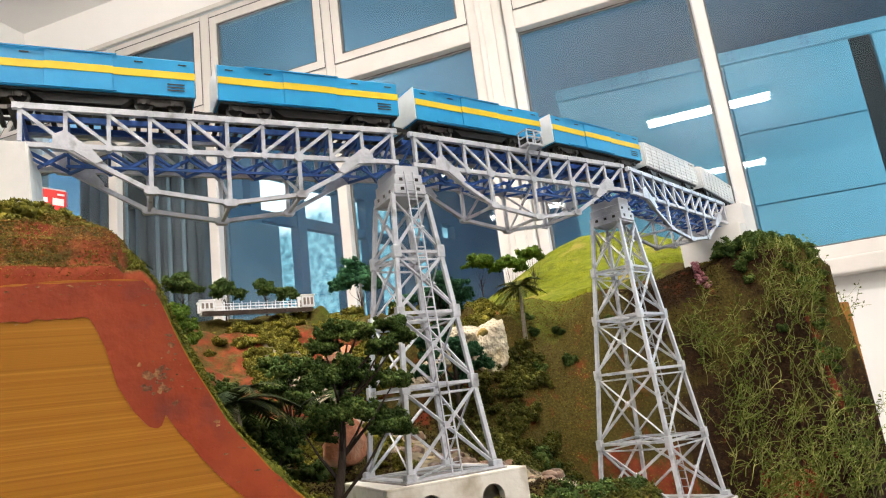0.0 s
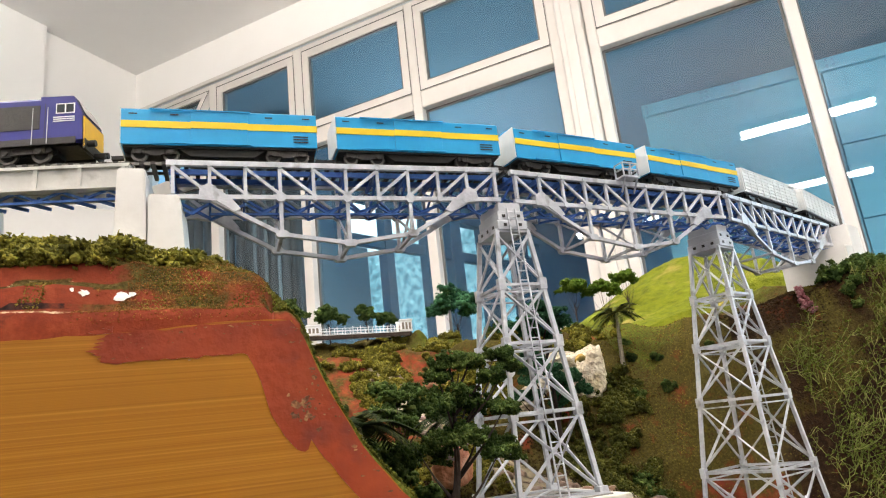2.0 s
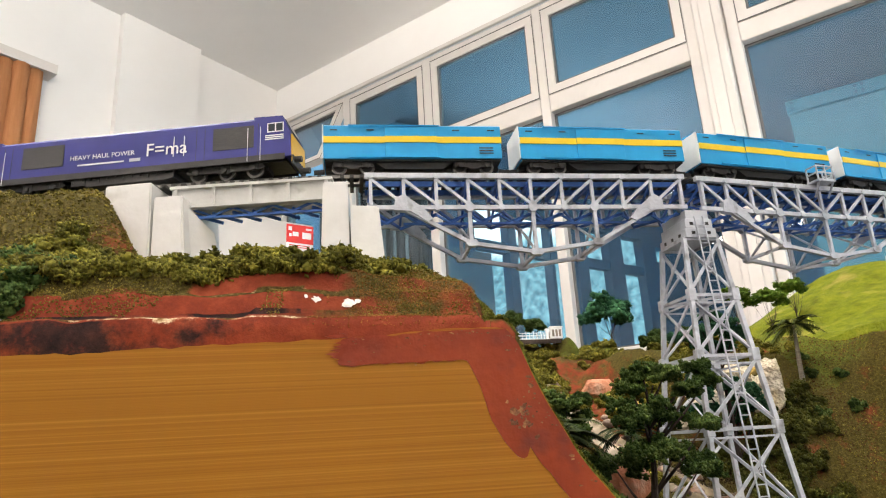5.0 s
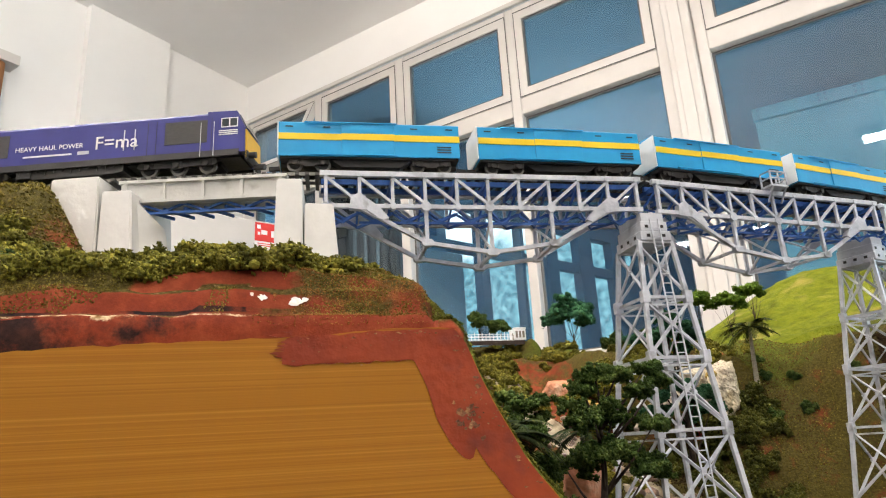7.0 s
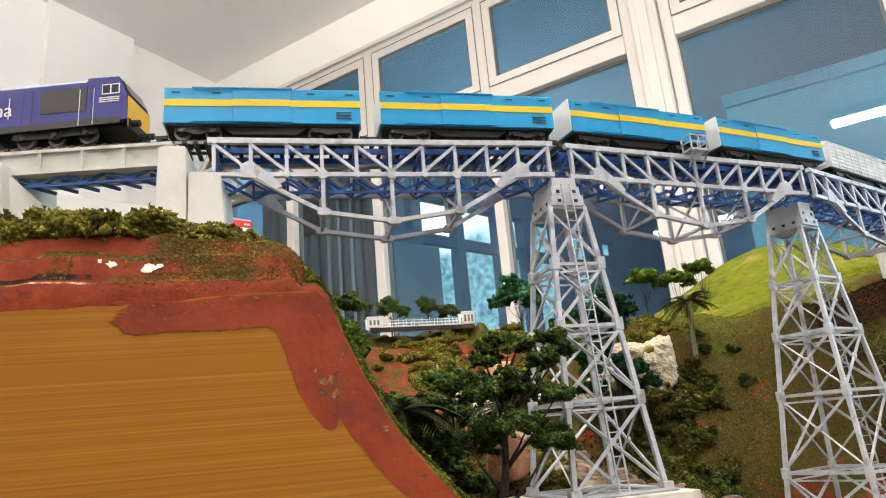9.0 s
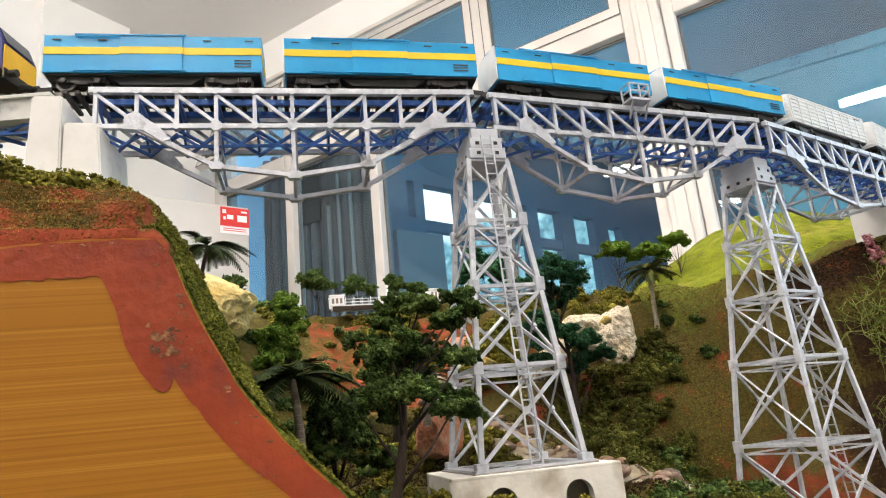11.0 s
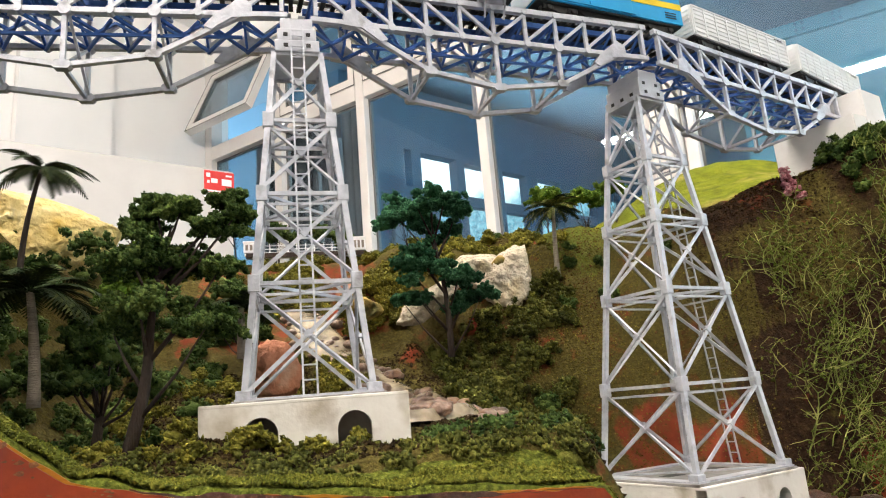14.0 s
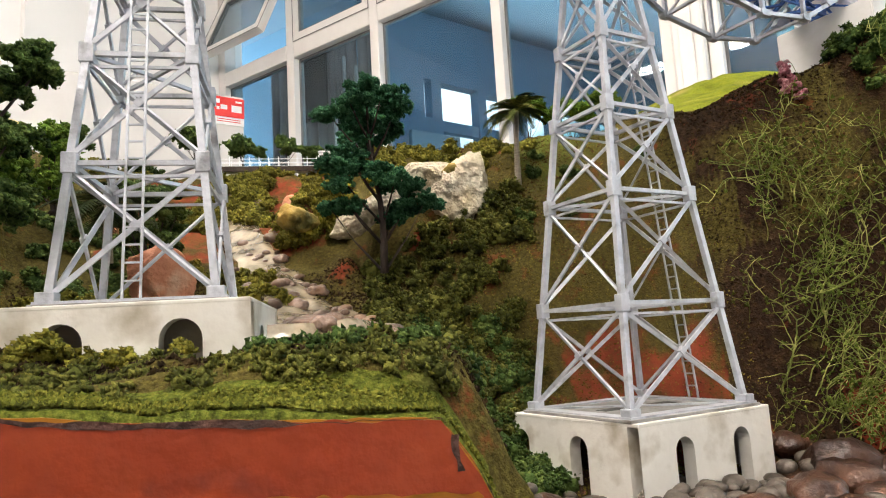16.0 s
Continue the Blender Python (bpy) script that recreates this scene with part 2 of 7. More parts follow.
rock_orange = surface("rock_orange", [(0.40, 0.14, 0.07), (0.58, 0.27, 0.16)], 35, 0.75, 0, 0.5, spots=(0.5, 0.4, 0.3), spot_scale=30, spot_at=0.66)
river_mat = surface("river_boulder", [(0.012, 0.006, 0.004), (0.045, 0.019, 0.011), (0.11, 0.052, 0.028)], 60, 0.38, 0, 0.3, spots=(0.09, 0.035, 0.016), spot_scale=35, spot_at=0.58, random_piece=0.4, coat=0.1)
boulder_mat = surface("boulder", [(0.07, 0.04, 0.028), (0.17, 0.11, 0.08), (0.24, 0.17, 0.13)], 45, 0.35, 0, 0.25, spots=(0.22, 0.12, 0.07), spot_scale=25, spot_at=0.6, random_piece=0.35, coat=0.15)
plate_grey = surface("plate_grey", [(0.16, 0.15, 0.14), (0.26, 0.25, 0.24), (0.34, 0.33, 0.31)], 90, 0.6, 0, 0.15, spots=(0.10, 0.085, 0.07), spot_scale=60, spot_at=0.64)
pebble_mat = surface("pebble", [(0.030, 0.022, 0.015), (0.12, 0.098, 0.078)], 160, 0.5, 0, 0.2)
wood = surface("wood_laminate", [(0.215, 0.082, 0.006), (0.255, 0.102, 0.008), (0.285, 0.118, 0.010), (0.36, 0.162, 0.020)], 22, 0.4, 0, 0.03, detail=10.0, spec=0.2, stretch=(0.05, 1, 52.0), spots=(0.22, 0.07, 0.008), spot_scale=34, spot_at=0.69, spread=0.06)
gasket_dark = surface("gasket_dark", [(0.10, 0.10, 0.10), (0.16, 0.155, 0.15)], 10, 0.6, 0, 0)
red_paint = surface("red_paint", [(0.160, 0.019, 0.005), (0.205, 0.027, 0.006), (0.25, 0.039, 0.008)], 26, 0.40, 0, 0.10, detail=8.0, spec=0.3, spots=(0.12, 0.020, 0.012), spot_scale=30, spot_at=0.66, spread=0.05, bump_scale=200)
crack_shade = surface("crack_shade", [(0.012, 0.010, 0.009), (0.09, 0.03, 0.02)], 60, 0.8, 0, 0.5)
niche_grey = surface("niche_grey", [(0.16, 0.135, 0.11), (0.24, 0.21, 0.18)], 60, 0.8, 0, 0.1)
chip_ochre = surface("chip_ochre", [(0.06, 0.025, 0.012), (0.14, 0.055, 0.022), (0.34, 0.19, 0.08)], 220, 0.8, 0, 0.3)
chip_white = surface("chip_white", [(0.7, 0.68, 0.64), (0.82, 0.8, 0.76)], 60, 0.8, 0, 0.3)
room_white = surface("room_white", [(0.88, 0.872, 0.862), (0.905, 0.90, 0.89)], 3, 0.8, 0, 0.03, detail=3)
frame_white = surface("frame_white", [(0.64, 0.61, 0.58), (0.71, 0.68, 0.655)], 6, 0.4, 0, 0.03)
board_white = surface("board_white", [(0.52, 0.505, 0.49), (0.57, 0.555, 0.54)], 5, 0.6, 0, 0.02)
floor_mat = surface("floor_tile", [(0.15, 0.145, 0.135), (0.20, 0.195, 0.185)], 5, 0.4, 0, 0.03)
curtain_mat = surface("curtain_orange", [(0.34, 0.14, 0.05), (0.46, 0.21, 0.09)], 8, 0.8, 0, 0.1, stretch=(6, 6, 0.4))
drape_grey = surface("drape_grey", [(0.15, 0.14, 0.15), (0.36, 0.34, 0.35)], 8, 0.8, 0, 0.1, stretch=(6, 6, 0.3))
drape_pale = surface("drape_pale", [(0.55, 0.58, 0.62), (0.72, 0.75, 0.8)], 8, 0.7, 0, 0.05, stretch=(6, 6, 0.3))
teal_panel = surface("teal_panel", [(0.36, 0.70, 0.80), (0.40, 0.74, 0.84)], 3, 0.5, 0, 0.03, detail=3)
hall_pale = surface("hall_pale", [(0.25, 0.33, 0.39), (0.29, 0.37, 0.43)], 2, 0.8, 0, 0.02, detail=3)
hall_blue = surface("hall_blue", [(0.22, 0.37, 0.50), (0.26, 0.42, 0.55)], 2, 0.7, 0, 0.03, detail=3)
door_blue = surface("door_blue", [(0.42, 0.54, 0.60), (0.48, 0.6, 0.66)], 3, 0.5, 0, 0.02)
sign_red = surface("sign_red", [(0.62, 0.03, 0.03), (0.68, 0.05, 0.045)], 40, 0.5, 0, 0)
tube_glow = glow("tube_glow", (1.0, 0.95, 0.88), 14)
glass = pane_glass("window_glass", (0.56, 0.64, 0.67))
leaf_olive = leafy("leaf_olive", (0.038, 0.038, 0.007), (0.13, 0.122, 0.017), (0.31, 0.27, 0.040))
leaf_green = leafy("leaf_green", (0.016, 0.033, 0.009), (0.052, 0.090, 0.020), (0.15, 0.195, 0.048))
leaf_lime = leafy("leaf_lime", (0.03, 0.065, 0.008), (0.09, 0.16, 0.018), (0.20, 0.27, 0.04))
leaf_frond = leafy("leaf_frond", (0.02, 0.035, 0.010), (0.07, 0.085, 0.018), (0.34, 0.31, 0.08))
turf_green = leafy("turf_green", (0.030, 0.036, 0.005), (0.086, 0.094, 0.011), (0.17, 0.165, 0.024))
turf_orange = leafy("turf_orange", (0.07, 0.028, 0.008), (0.20, 0.085, 0.022), (0.32, 0.19, 0.05))
turf_olive = leafy("turf_olive", (0.04, 0.032, 0.006), (0.11, 0.088, 0.014), (0.23, 0.19, 0.036))
turf_rust = leafy("turf_rust", (0.025, 0.008, 0.004), (0.062, 0.020, 0.009), (0.12, 0.045, 0.018))
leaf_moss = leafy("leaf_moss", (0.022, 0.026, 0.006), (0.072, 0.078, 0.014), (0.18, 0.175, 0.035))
# brown flock, taken darker for the shade on the cliff
turf_brown = leafy("turf_brown", (0.011, 0.0065, 0.003), (0.027, 0.016, 0.006), (0.060, 0.038, 0.013))
leaf_blue = leafy("leaf_blue", (0.012, 0.042, 0.024), (0.034, 0.115, 0.055), (0.09, 0.22, 0.10))
leaf_palm = leafy("leaf_palm", (0.010, 0.018, 0.008), (0.025, 0.04, 0.014), (0.07, 0.08, 0.02))
leaf_pink = leafy("leaf_pink", (0.22, 0.05, 0.07), (0.45, 0.18, 0.22), (0.7, 0.5, 0.52))
leaf_vine = leafy("leaf_vine", (0.030, 0.046, 0.007), (0.085, 0.118, 0.016), (0.22, 0.26, 0.05))
meadow = surface("meadow", [(0.075, 0.092, 0.006), (0.145, 0.170, 0.010), (0.21, 0.225, 0.018)], 60, 0.9, 0, 0.8, detail=8.0, spec=0.1, spots=(0.36, 0.29, 0.09), spot_scale=14, spot_at=0.66, spread=0.07, bump_scale=420)
stem_vine = surface("stem_vine", [(0.065, 0.082, 0.012), (0.15, 0.18, 0.028), (0.46, 0.44, 0.14)], 60, 0.8, 0, 0.1)


def terrain_material():
    m, t, b, n = nodes_of("scenery_ground")
    co = n("ShaderNodeTexCoord")

    def noise_at(scale, detail=6.0):
        z = n("ShaderNodeTexNoise")
        z.inputs["Scale"].default_value, z.inputs["Detail"].default_value, z.inputs["Roughness"].default_value = scale, detail, 0.7
        t.links.new(co.outputs["Object"], z.inputs[0])
        return z.outputs[0]

    def ramp_of(source, *stops):
        r = n("ShaderNodeValToRGB")
        r.color_ramp.elements[0].position, r.color_ramp.elements[0].color = stops[0][0], (*stops[0][1], 1)
        r.color_ramp.elements[1].position, r.color_ramp.elements[1].color = stops[-1][0], (*stops[-1][1], 1)
        for p, c in stops[1:-1]:
            r.color_ramp.elements.new(p).color = (*c, 1)
        t.links.new(source, r.inputs[0])
        return r.outputs[0]

    def mix(f, a, c):
        x = n("ShaderNodeMix")
        x.data_type = "RGBA"
        t.links.new(f, x.inputs[0])
        t.links.new(a, x.inputs[6])
        t.links.new(c, x.inputs[7])
        return x.outputs[2]

    def mask(name, amount, scale):
        a = n("ShaderNodeAttribute")
        a.attribute_name = name
        ad = n("ShaderNodeMath")
        ad.operation = "MULTIPLY_ADD"
        ad.inputs[1].default_value, ad.inputs[2].default_value = amount, -0.5 * amount
        t.links.new(noise_at(scale), ad.inputs[0])
        sm = n("ShaderNodeMath")
        t.links.new(a.outputs["Fac"], sm.inputs[0])
        t.links.new(ad.outputs[0], sm.inputs[1])
        rg = n("ShaderNodeMapRange")
        rg.inputs["From Min"].default_value, rg.inputs["From Max"].default_value = 0.38, 0.62
        t.links.new(sm.outputs[0], rg.inputs[0])
        return rg.outputs[0]

    flock = ramp_of(noise_at(420, 3), (0.3, (0.026, 0.020, 0.004)), (0.5, (0.058, 0.046, 0.010)), (0.72, (0.105, 0.084, 0.020)))
    clay = ramp_of(noise_at(60), (0.3, (0.095, 0.016, 0.009)), (0.5, (0.160, 0.029, 0.013)), (0.7, (0.235, 0.056, 0.024)))
    grass = ramp_of(noise_at(500, 3), (0.3, (0.028, 0.035, 0.005)), (0.5, (0.074, 0.088, 0.011)), (0.72, (0.14, 0.150, 0.024)))
    # brown is held dark for the shade at the cliff foot
    brown = ramp_of(noise_at(200, 5), (0.3, (0.010, 0.005, 0.003)), (0.5, (0.024, 0.012, 0.006)), (0.75, (0.058, 0.031, 0.013)))
    out = mix(mask("brown", 1.2, 45), flock, brown)
    bare = mask("red", 1.2, 55)
    out = mix(bare, out, clay)
    out = mix(mask("pale", 1.6, 260), out, ramp_of(noise_at(300, 3), (0.35, (0.16, 0.09, 0.03)), (0.65, (0.62, 0.52, 0.34))))
    out = mix(mask("grass", 1.1, 60), out, grass)
    out = mix(mask("dark_tone", 1.1, 70), out, ramp_of(noise_at(120), (0.35, (0.008, 0.006, 0.007)), (0.7, (0.045, 0.018, 0.014))))
    t.links.new(out, b.inputs["Base Color"])
    b.inputs["Roughness"].default_value = 0.9
    b.inputs["Specular IOR Level"].default_value = 0.08
    bp = n("ShaderNodeBump")
    bp.inputs["Distance"].default_value = 0.002
    even = n("ShaderNodeMapRange")
    even.inputs["To Min"].default_value, even.inputs["To Max"].default_value = 0.7, 0.18
    t.links.new(bare, even.inputs[0])
    t.links.new(even.outputs[0], bp.inputs["Strength"])
    t.links.new(noise_at(700, 2), bp.inputs["Height"])
    t.links.new(bp.outputs[0], b.inputs["Normal"])
    return m


ground_mat = terrain_material()


def stream_material():
    m, t, b, n = nodes_of("resin_stream")
    co = n("ShaderNodeTexCoord")
    nz = n("ShaderNodeTexNoise")
    nz.inputs["Scale"].default_value, nz.inputs["Detail"].default_value = 60, 5
    t.links.new(co.outputs["Object"], nz.inputs[0])
    r = n("ShaderNodeValToRGB")
    r.color_ramp.elements[0].position, r.color_ramp.elements[0].color = 0.32, (0.11, 0.082, 0.048, 1)
    r.color_ramp.elements[1].position, r.color_ramp.elements[1].color = 0.64, (0.42, 0.35, 0.24, 1)
    t.links.new(nz.outputs[0], r.inputs[0])
    t.links.new(r.outputs[0], b.inputs["Base Color"])
    b.inputs["Roughness"].default_value = 0.12
    b.inputs["Coat Weight"].default_value = 0.8
    bp = n("ShaderNodeBump")
    bp.inputs["Strength"].default_value, bp.inputs["Distance"].default_value = 0.5, 0.003
    nb = n("ShaderNodeTexNoise")
    nb.inputs["Scale"].default_value = 130
    t.links.new(co.outputs["Object"], nb.inputs[0])
    t.links.new(nb.outputs[0], bp.inputs["Height"])
    t.links.new(bp.outputs[0], b.inputs["Normal"])
    return m


stream_mat = stream_material()


def outdoors_material():
    """Daylight sky over a far line of trees."""
    m, t, b, n = nodes_of("outdoors")
    co = n("ShaderNodeTexCoord")
    sp = n("ShaderNodeSeparateXYZ")
    t.links.new(co.outputs["Object"], sp.inputs[0])
    nz = n("ShaderNodeTexNoise")
    nz.inputs["Scale"].default_value, nz.inputs["Detail"].default_value = 1.6, 8
    t.links.new(co.outputs["Object"], nz.inputs[0])
    ad = n("ShaderNodeMath")
    ad.operation = "MULTIPLY_ADD"
    ad.inputs[1].default_value = 1.6
    t.links.new(nz.outputs[0], ad.inputs[0])
    t.links.new(sp.outputs["Z"], ad.inputs[2])
    st = n("ShaderNodeMapRange")
    st.inputs["From Min"].default_value, st.inputs["From Max"].default_value = 6.4, 6.9
    t.links.new(ad.outputs[0], st.inputs[0])
    nf = n("ShaderNodeTexNoise")
    nf.inputs["Scale"].default_value, nf.inputs["Detail"].default_value = 7, 8
    t.links.new(co.outputs["Object"], nf.inputs[0])
    r = n("ShaderNodeValToRGB")
    r.color_ramp.elements[0].position, r.color_ramp.elements[0].color = 0.35, (0.05, 0.13, 0.17, 1)
    r.color_ramp.elements[1].position, r.color_ramp.elements[1].color = 0.7, (0.27, 0.46, 0.50, 1)
    t.links.new(nf.outputs[0], r.inputs[0])
    mx = n("ShaderNodeMix")
    mx.data_type = "RGBA"
    t.links.new(st.outputs[0], mx.inputs[0])
    t.links.new(r.outputs[0], mx.inputs[6])
    mx.inputs[7].default_value = (0.86, 0.95, 1.0, 1)
    em = n("ShaderNodeEmission")
    em.inputs[1].default_value = 4.6
    t.links.new(mx.outputs[2], em.inputs[0])
    t.links.new(em.outputs[0], t.nodes["Material Output"].inputs[0])
    return m


outdoors = outdoors_material()

# ---- the room ----
HALL = pose(0.456, 3.601, 0, 0, 0, -46)  # x runs along the window wall, y goes out through it
CEIL = 4.12
SILL, TRANSOM, HEAD = 1.725, 3.17, 3.777
LEFT = -1.19  # where the side wall meets the window wall


def setting(name, bm, material, label, m=HALL, category=""):
    ob = part(name, bm, material)
    ob.matrix_world = m
    return tagged(ob, label, category, kind="structure")


setting("floor", solid(-4.2, 6.2, -9.9, 7.2, -0.1, 0), floor_mat, "grey tiled floor of the exhibition room")
setting("ceiling", solid(LEFT, 6.0, -9.7, 0.0, CEIL, CEIL + 0.1), room_white, "plain white painted ceiling")
bm = bmesh.new()
box(bm, LEFT, 6.0, 0, 0.2, 0, SILL)
box(bm, LEFT, 6.0, 0, 0.2, HEAD + 0.044, CEIL + 0.1)
setting("wall_window", bm, room_white, "white wall with a long band of windows")
setting("window_pillar", solid(1.868, 1.992, -0.05, 0.2, SILL, HEAD + 0.044, bevel=0.01), frame_white, "white pillar between the window bays")
setting("window_pillar", solid(1.900, 1.955, -0.065, -0.052, SILL, HEAD + 0.044, bevel=0.004), frame_white, "raised strip on the white pillar")
setting("window_sill", solid(LEFT, 6.0, -0.10, -0.002, SILL - 0.04, SILL + 0.025, bevel=0.008), frame_white, "white painted window sill board")
setting("trim", solid(LEFT, 6.0, -0.022, -0.002, HEAD + 0.020, HEAD + 0.048, bevel=0.004), frame_white, "white head moulding above the windows")
setting("wall_left", solid(LEFT - 0.2, LEFT, -9.7, 0.2, 0, CEIL + 0.1), room_white, "plain white side wall of the room")
setting("wall_column", solid(LEFT + 0.002, LEFT + 0.05, -1.24, -0.70, 0, CEIL), room_white, "white flat column against the side wall")
setting("wall_back", solid(LEFT - 0.2, 6.2, -9.9, -9.7, 0, CEIL + 0.1), room_white, "plain white rear wall of the room")
setting("wall_right", solid(6.0, 6.2, -9.7, 0.2, 0, CEIL + 0.1), room_white, "plain white end wall of the room")

MULLIONS = [(LEFT, -1.115), (-0.490, -0.425), (0.212, 0.274), (1.008, 1.062), (1.812, 1.866), (1.994, 2.046), (2.840, 2.890), (3.68, 3.73), (4.52, 4.57), (5.36, 5.41), (5.94, 6.0)]


def window_bay(k, u0, u1, open_vent=False):
    win = thing("window_%d" % k, "white framed window bay with blue tinted panes, upper vent " + ("tilted open" if open_vent else "closed"), "window", kind="structure", at=HALL)
    d0, d1 = 0.0, 0.09
    part("mullion", solid(u0[0], u0[1], d0, d1, SILL + 0.026, HEAD + 0.018, bevel=0.006), frame_white, win)
    a, b = u0[1], u1[0]
    part("transom", solid(a, b, d0, d1, TRANSOM - 0.05, TRANSOM + 0.05, bevel=0.006), frame_white, win)
    part("head_rail", solid(a, b, d0, d1, HEAD - 0.02, HEAD + 0.018, bevel=0.005), frame_white, win)
    part("bottom_rail", solid(a, b, d0, d1, SILL + 0.026, SILL + 0.09, bevel=0.005), frame_white, win)
    p = part("pane", solid(a, b, 0.055, 0.06, SILL + 0.09, TRANSOM - 0.05), glass, win, "blue tinted glass")
    p.visible_shadow = False
    bead = bmesh.new()
    for x0, x1, za, zb in ((a, b, SILL + 0.09, SILL + 0.102), (a, b, TRANSOM - 0.062, TRANSOM - 0.05), (a, a + 0.012, SILL + 0.102, TRANSOM - 0.062), (b - 0.012, b, SILL + 0.102, TRANSOM - 0.062)):
        box(bead, x0, x1, 0.045, 0.0545, za, zb)
    part("gasket", bead, gasket_dark, win, "dark rubber glazing strip")
    z0, z1, w = TRANSOM + 0.052, HEAD - 0.022, 0.048
    hang = part("vent_frame", bmesh.new(), frame_white, win)
    bm = bmesh.new()
    box(bm, a, b, 0, 0.05, 0 - w, 0)
    box(bm, a, b, 0, 0.05, z0 - z1, z0 - z1 + w)
    box(bm, a, a + w, 0, 0.05, z0 - z1 + w, -w)
    box(bm, b - w, b, 0, 0.05, z0 - z1 + w, -w)
    bm.to_mesh(hang.data)
    bm.free()
    bead = bmesh.new()
    for x0, x1, za, zb in ((a + w, b - w, -w - 0.010, -w), (a + w, b - w, z0 - z1 + w, z0 - z1 + w + 0.010), (a + w, a + w + 0.010, z0 - z1 + w + 0.010, -w - 0.010), (b - w - 0.010, b - w, z0 - z1 + w + 0.010, -w - 0.010)):
        box(bead, x0, x1, 0.008, 0.0195, za, zb)
    part("gasket", bead, gasket_dark, hang, "dark rubber glazing strip")
    bead = bmesh.new()
    for x0, x1, za, zb in ((a, b, 0.0, 0.006), (a, a + 0.004, z0 - z1 + 0.004, -0.004), (b - 0.004, b, z0 - z1 + 0.004, -0.004), (a, b, z0 - z1 - 0.002, z0 - z1 + 0.004)):
        box(bead, x0, x1, -0.002, -0.0003, za, zb)
    part("sash_gap", bead, gasket_dark, hang, "dark gap round the sash")
    hang.matrix_basis = pose(0, 0.0, z1, -24 if open_vent else 0)
    g = part("pane", solid(a + w, b - w, 0.02, 0.025, z0 - z1 + w, -w), glass, hang, "blue tinted glass")
    g.visible_shadow = False


k = 0
for u0, u1 in zip(MULLIONS, MULLIONS[1:]):
    if u0[0] == 1.812:
        continue
    k += 1
    window_bay(k, u0, u1, open_vent=(k == 1))
setting("trim", solid(1.812, 1.866, 0, 0.09, SILL + 0.026, HEAD + 0.018, bevel=0.006), frame_white, "white jamb beside the pillar")

# the hall behind the glass: a window wall that runs away from the room, teal panelling, drapes
SIDE = HALL @ pose(-1.1, 2.5, 0, 0, 0, 73)  # x runs along the hall's own window wall, y goes out through it
WALL_FROM, WALL_TO = -0.9, 4.6


def in_hall(x, y=0.0):
    """A point of the hall's window wall in the room's window axes."""
    c, n = math.cos(radians(73)), math.sin(radians(73))
    return (-1.1 + c * x - n * y, 2.5 + n * x + c * y)


OUT_A, OUT_B = in_hall(WALL_FROM, 0.12), in_hall(WALL_TO, 0.12)
bm = prism(bmesh.new(), [(-4.2, 0.2), (6.2, 0.2), (6.2, OUT_B[1]), OUT_B, OUT_A, (-4.2, OUT_A[1])], 4.55, 4.65, axis="z")
setting("ceiling", bm, hall_pale, "pale bluish ceiling of the hall behind the glass")
OPEN = [(-0.21, -0.12, 3.48, 3.87), (0.0, 0.47, 2.0, 3.86), (0.58, 1.09, 2.0, 3.84), (1.14, 1.52, 2.0, 3.84), (1.70, 2.10, 2.0, 3.84), (2.35, 2.75, 2.0, 3.84), (3.03, 3.32, 3.58, 3.78)]
bm = bmesh.new()
edges = [WALL_FROM] + [v for o in OPEN for v in o[:2]] + [WALL_TO]
for a, b in zip(edges[0::2], edges[1::2]):
    box(bm, a, b, 0, 0.12, 0, 4.55)
for a, b, z0, z1 in OPEN:
    box(bm, a, b, 0, 0.12, z1, 4.55)
    box(bm, a, b, 0, 0.12, 0, z0)
    if z0 < 3:
        box(bm, a, b, 0.02, 0.1, 3.37, 3.48)
setting("wall_hall", bm, hall_blue, "blue-grey far wall of the hall with bright windows", m=SIDE)
bm = solid(-4.2, OUT_A[0] + 0.11, OUT_A[1] - 0.05, OUT_A[1] + 0.07, 0, 4.55)
setting("wall_hall_back", bm, hall_blue, "blue-grey wall behind the drapes")
setting("wall_hall_end", solid(OUT_B[0] - 0.1, 6.2, OUT_B[1], OUT_B[1] + 0.12, 0, 4.6), hall_blue, "dark far end wall of the hall")
setting("wall_hall_end", solid(6.0, 6.2, 0.2, OUT_B[1], 0, 4.6), hall_blue, "dark end wall of the hall")
setting("wall_hall_end", solid(-4.35, -4.2, 0.2, OUT_A[1] + 0.07, 0, 4.6), hall_blue, "dark end wall of the hall")
door = setting("door_1", solid(-0.42, 0.16, -0.06, -0.004, 0, 3.31, bevel=0.01), door_blue, "pale blue flush door panel in the hall", m=SIDE, category="door")
PANEL = HALL @ pose(1.965, 2.0, 0, 0, 0, 4.6)
panels = thing("wall_panelling", "teal wall panelling with bolted seams and a top beam", "wall panel", kind="structure", at=PANEL)
part("panel", solid(0.0, 1.14, -0.03, 0.0, 0.2, 3.545, bevel=0.003), teal_panel, panels)
for z0, z1 in ((0.2, 1.85), (1.86, 2.465), (2.475, 2.995), (3.005, 3.545)):
    part("panel", solid(1.215, 2.05, -0.03, 0.0, z0, z1, bevel=0.003), teal_panel, panels)
    part("panel", solid(2.20, 4.0, -0.03, 0.0, z0, z1, bevel=0.003), teal_panel, panels)
part("upright", solid(1.148, 1.207, -0.022, 0.0, 0.2, 3.545, bevel=0.003), teal_panel, panels)
part("upright", solid(2.06, 2.19, -0.012, 0.0, 0.2, 3.66), loco_black, panels, "dark upright strip")
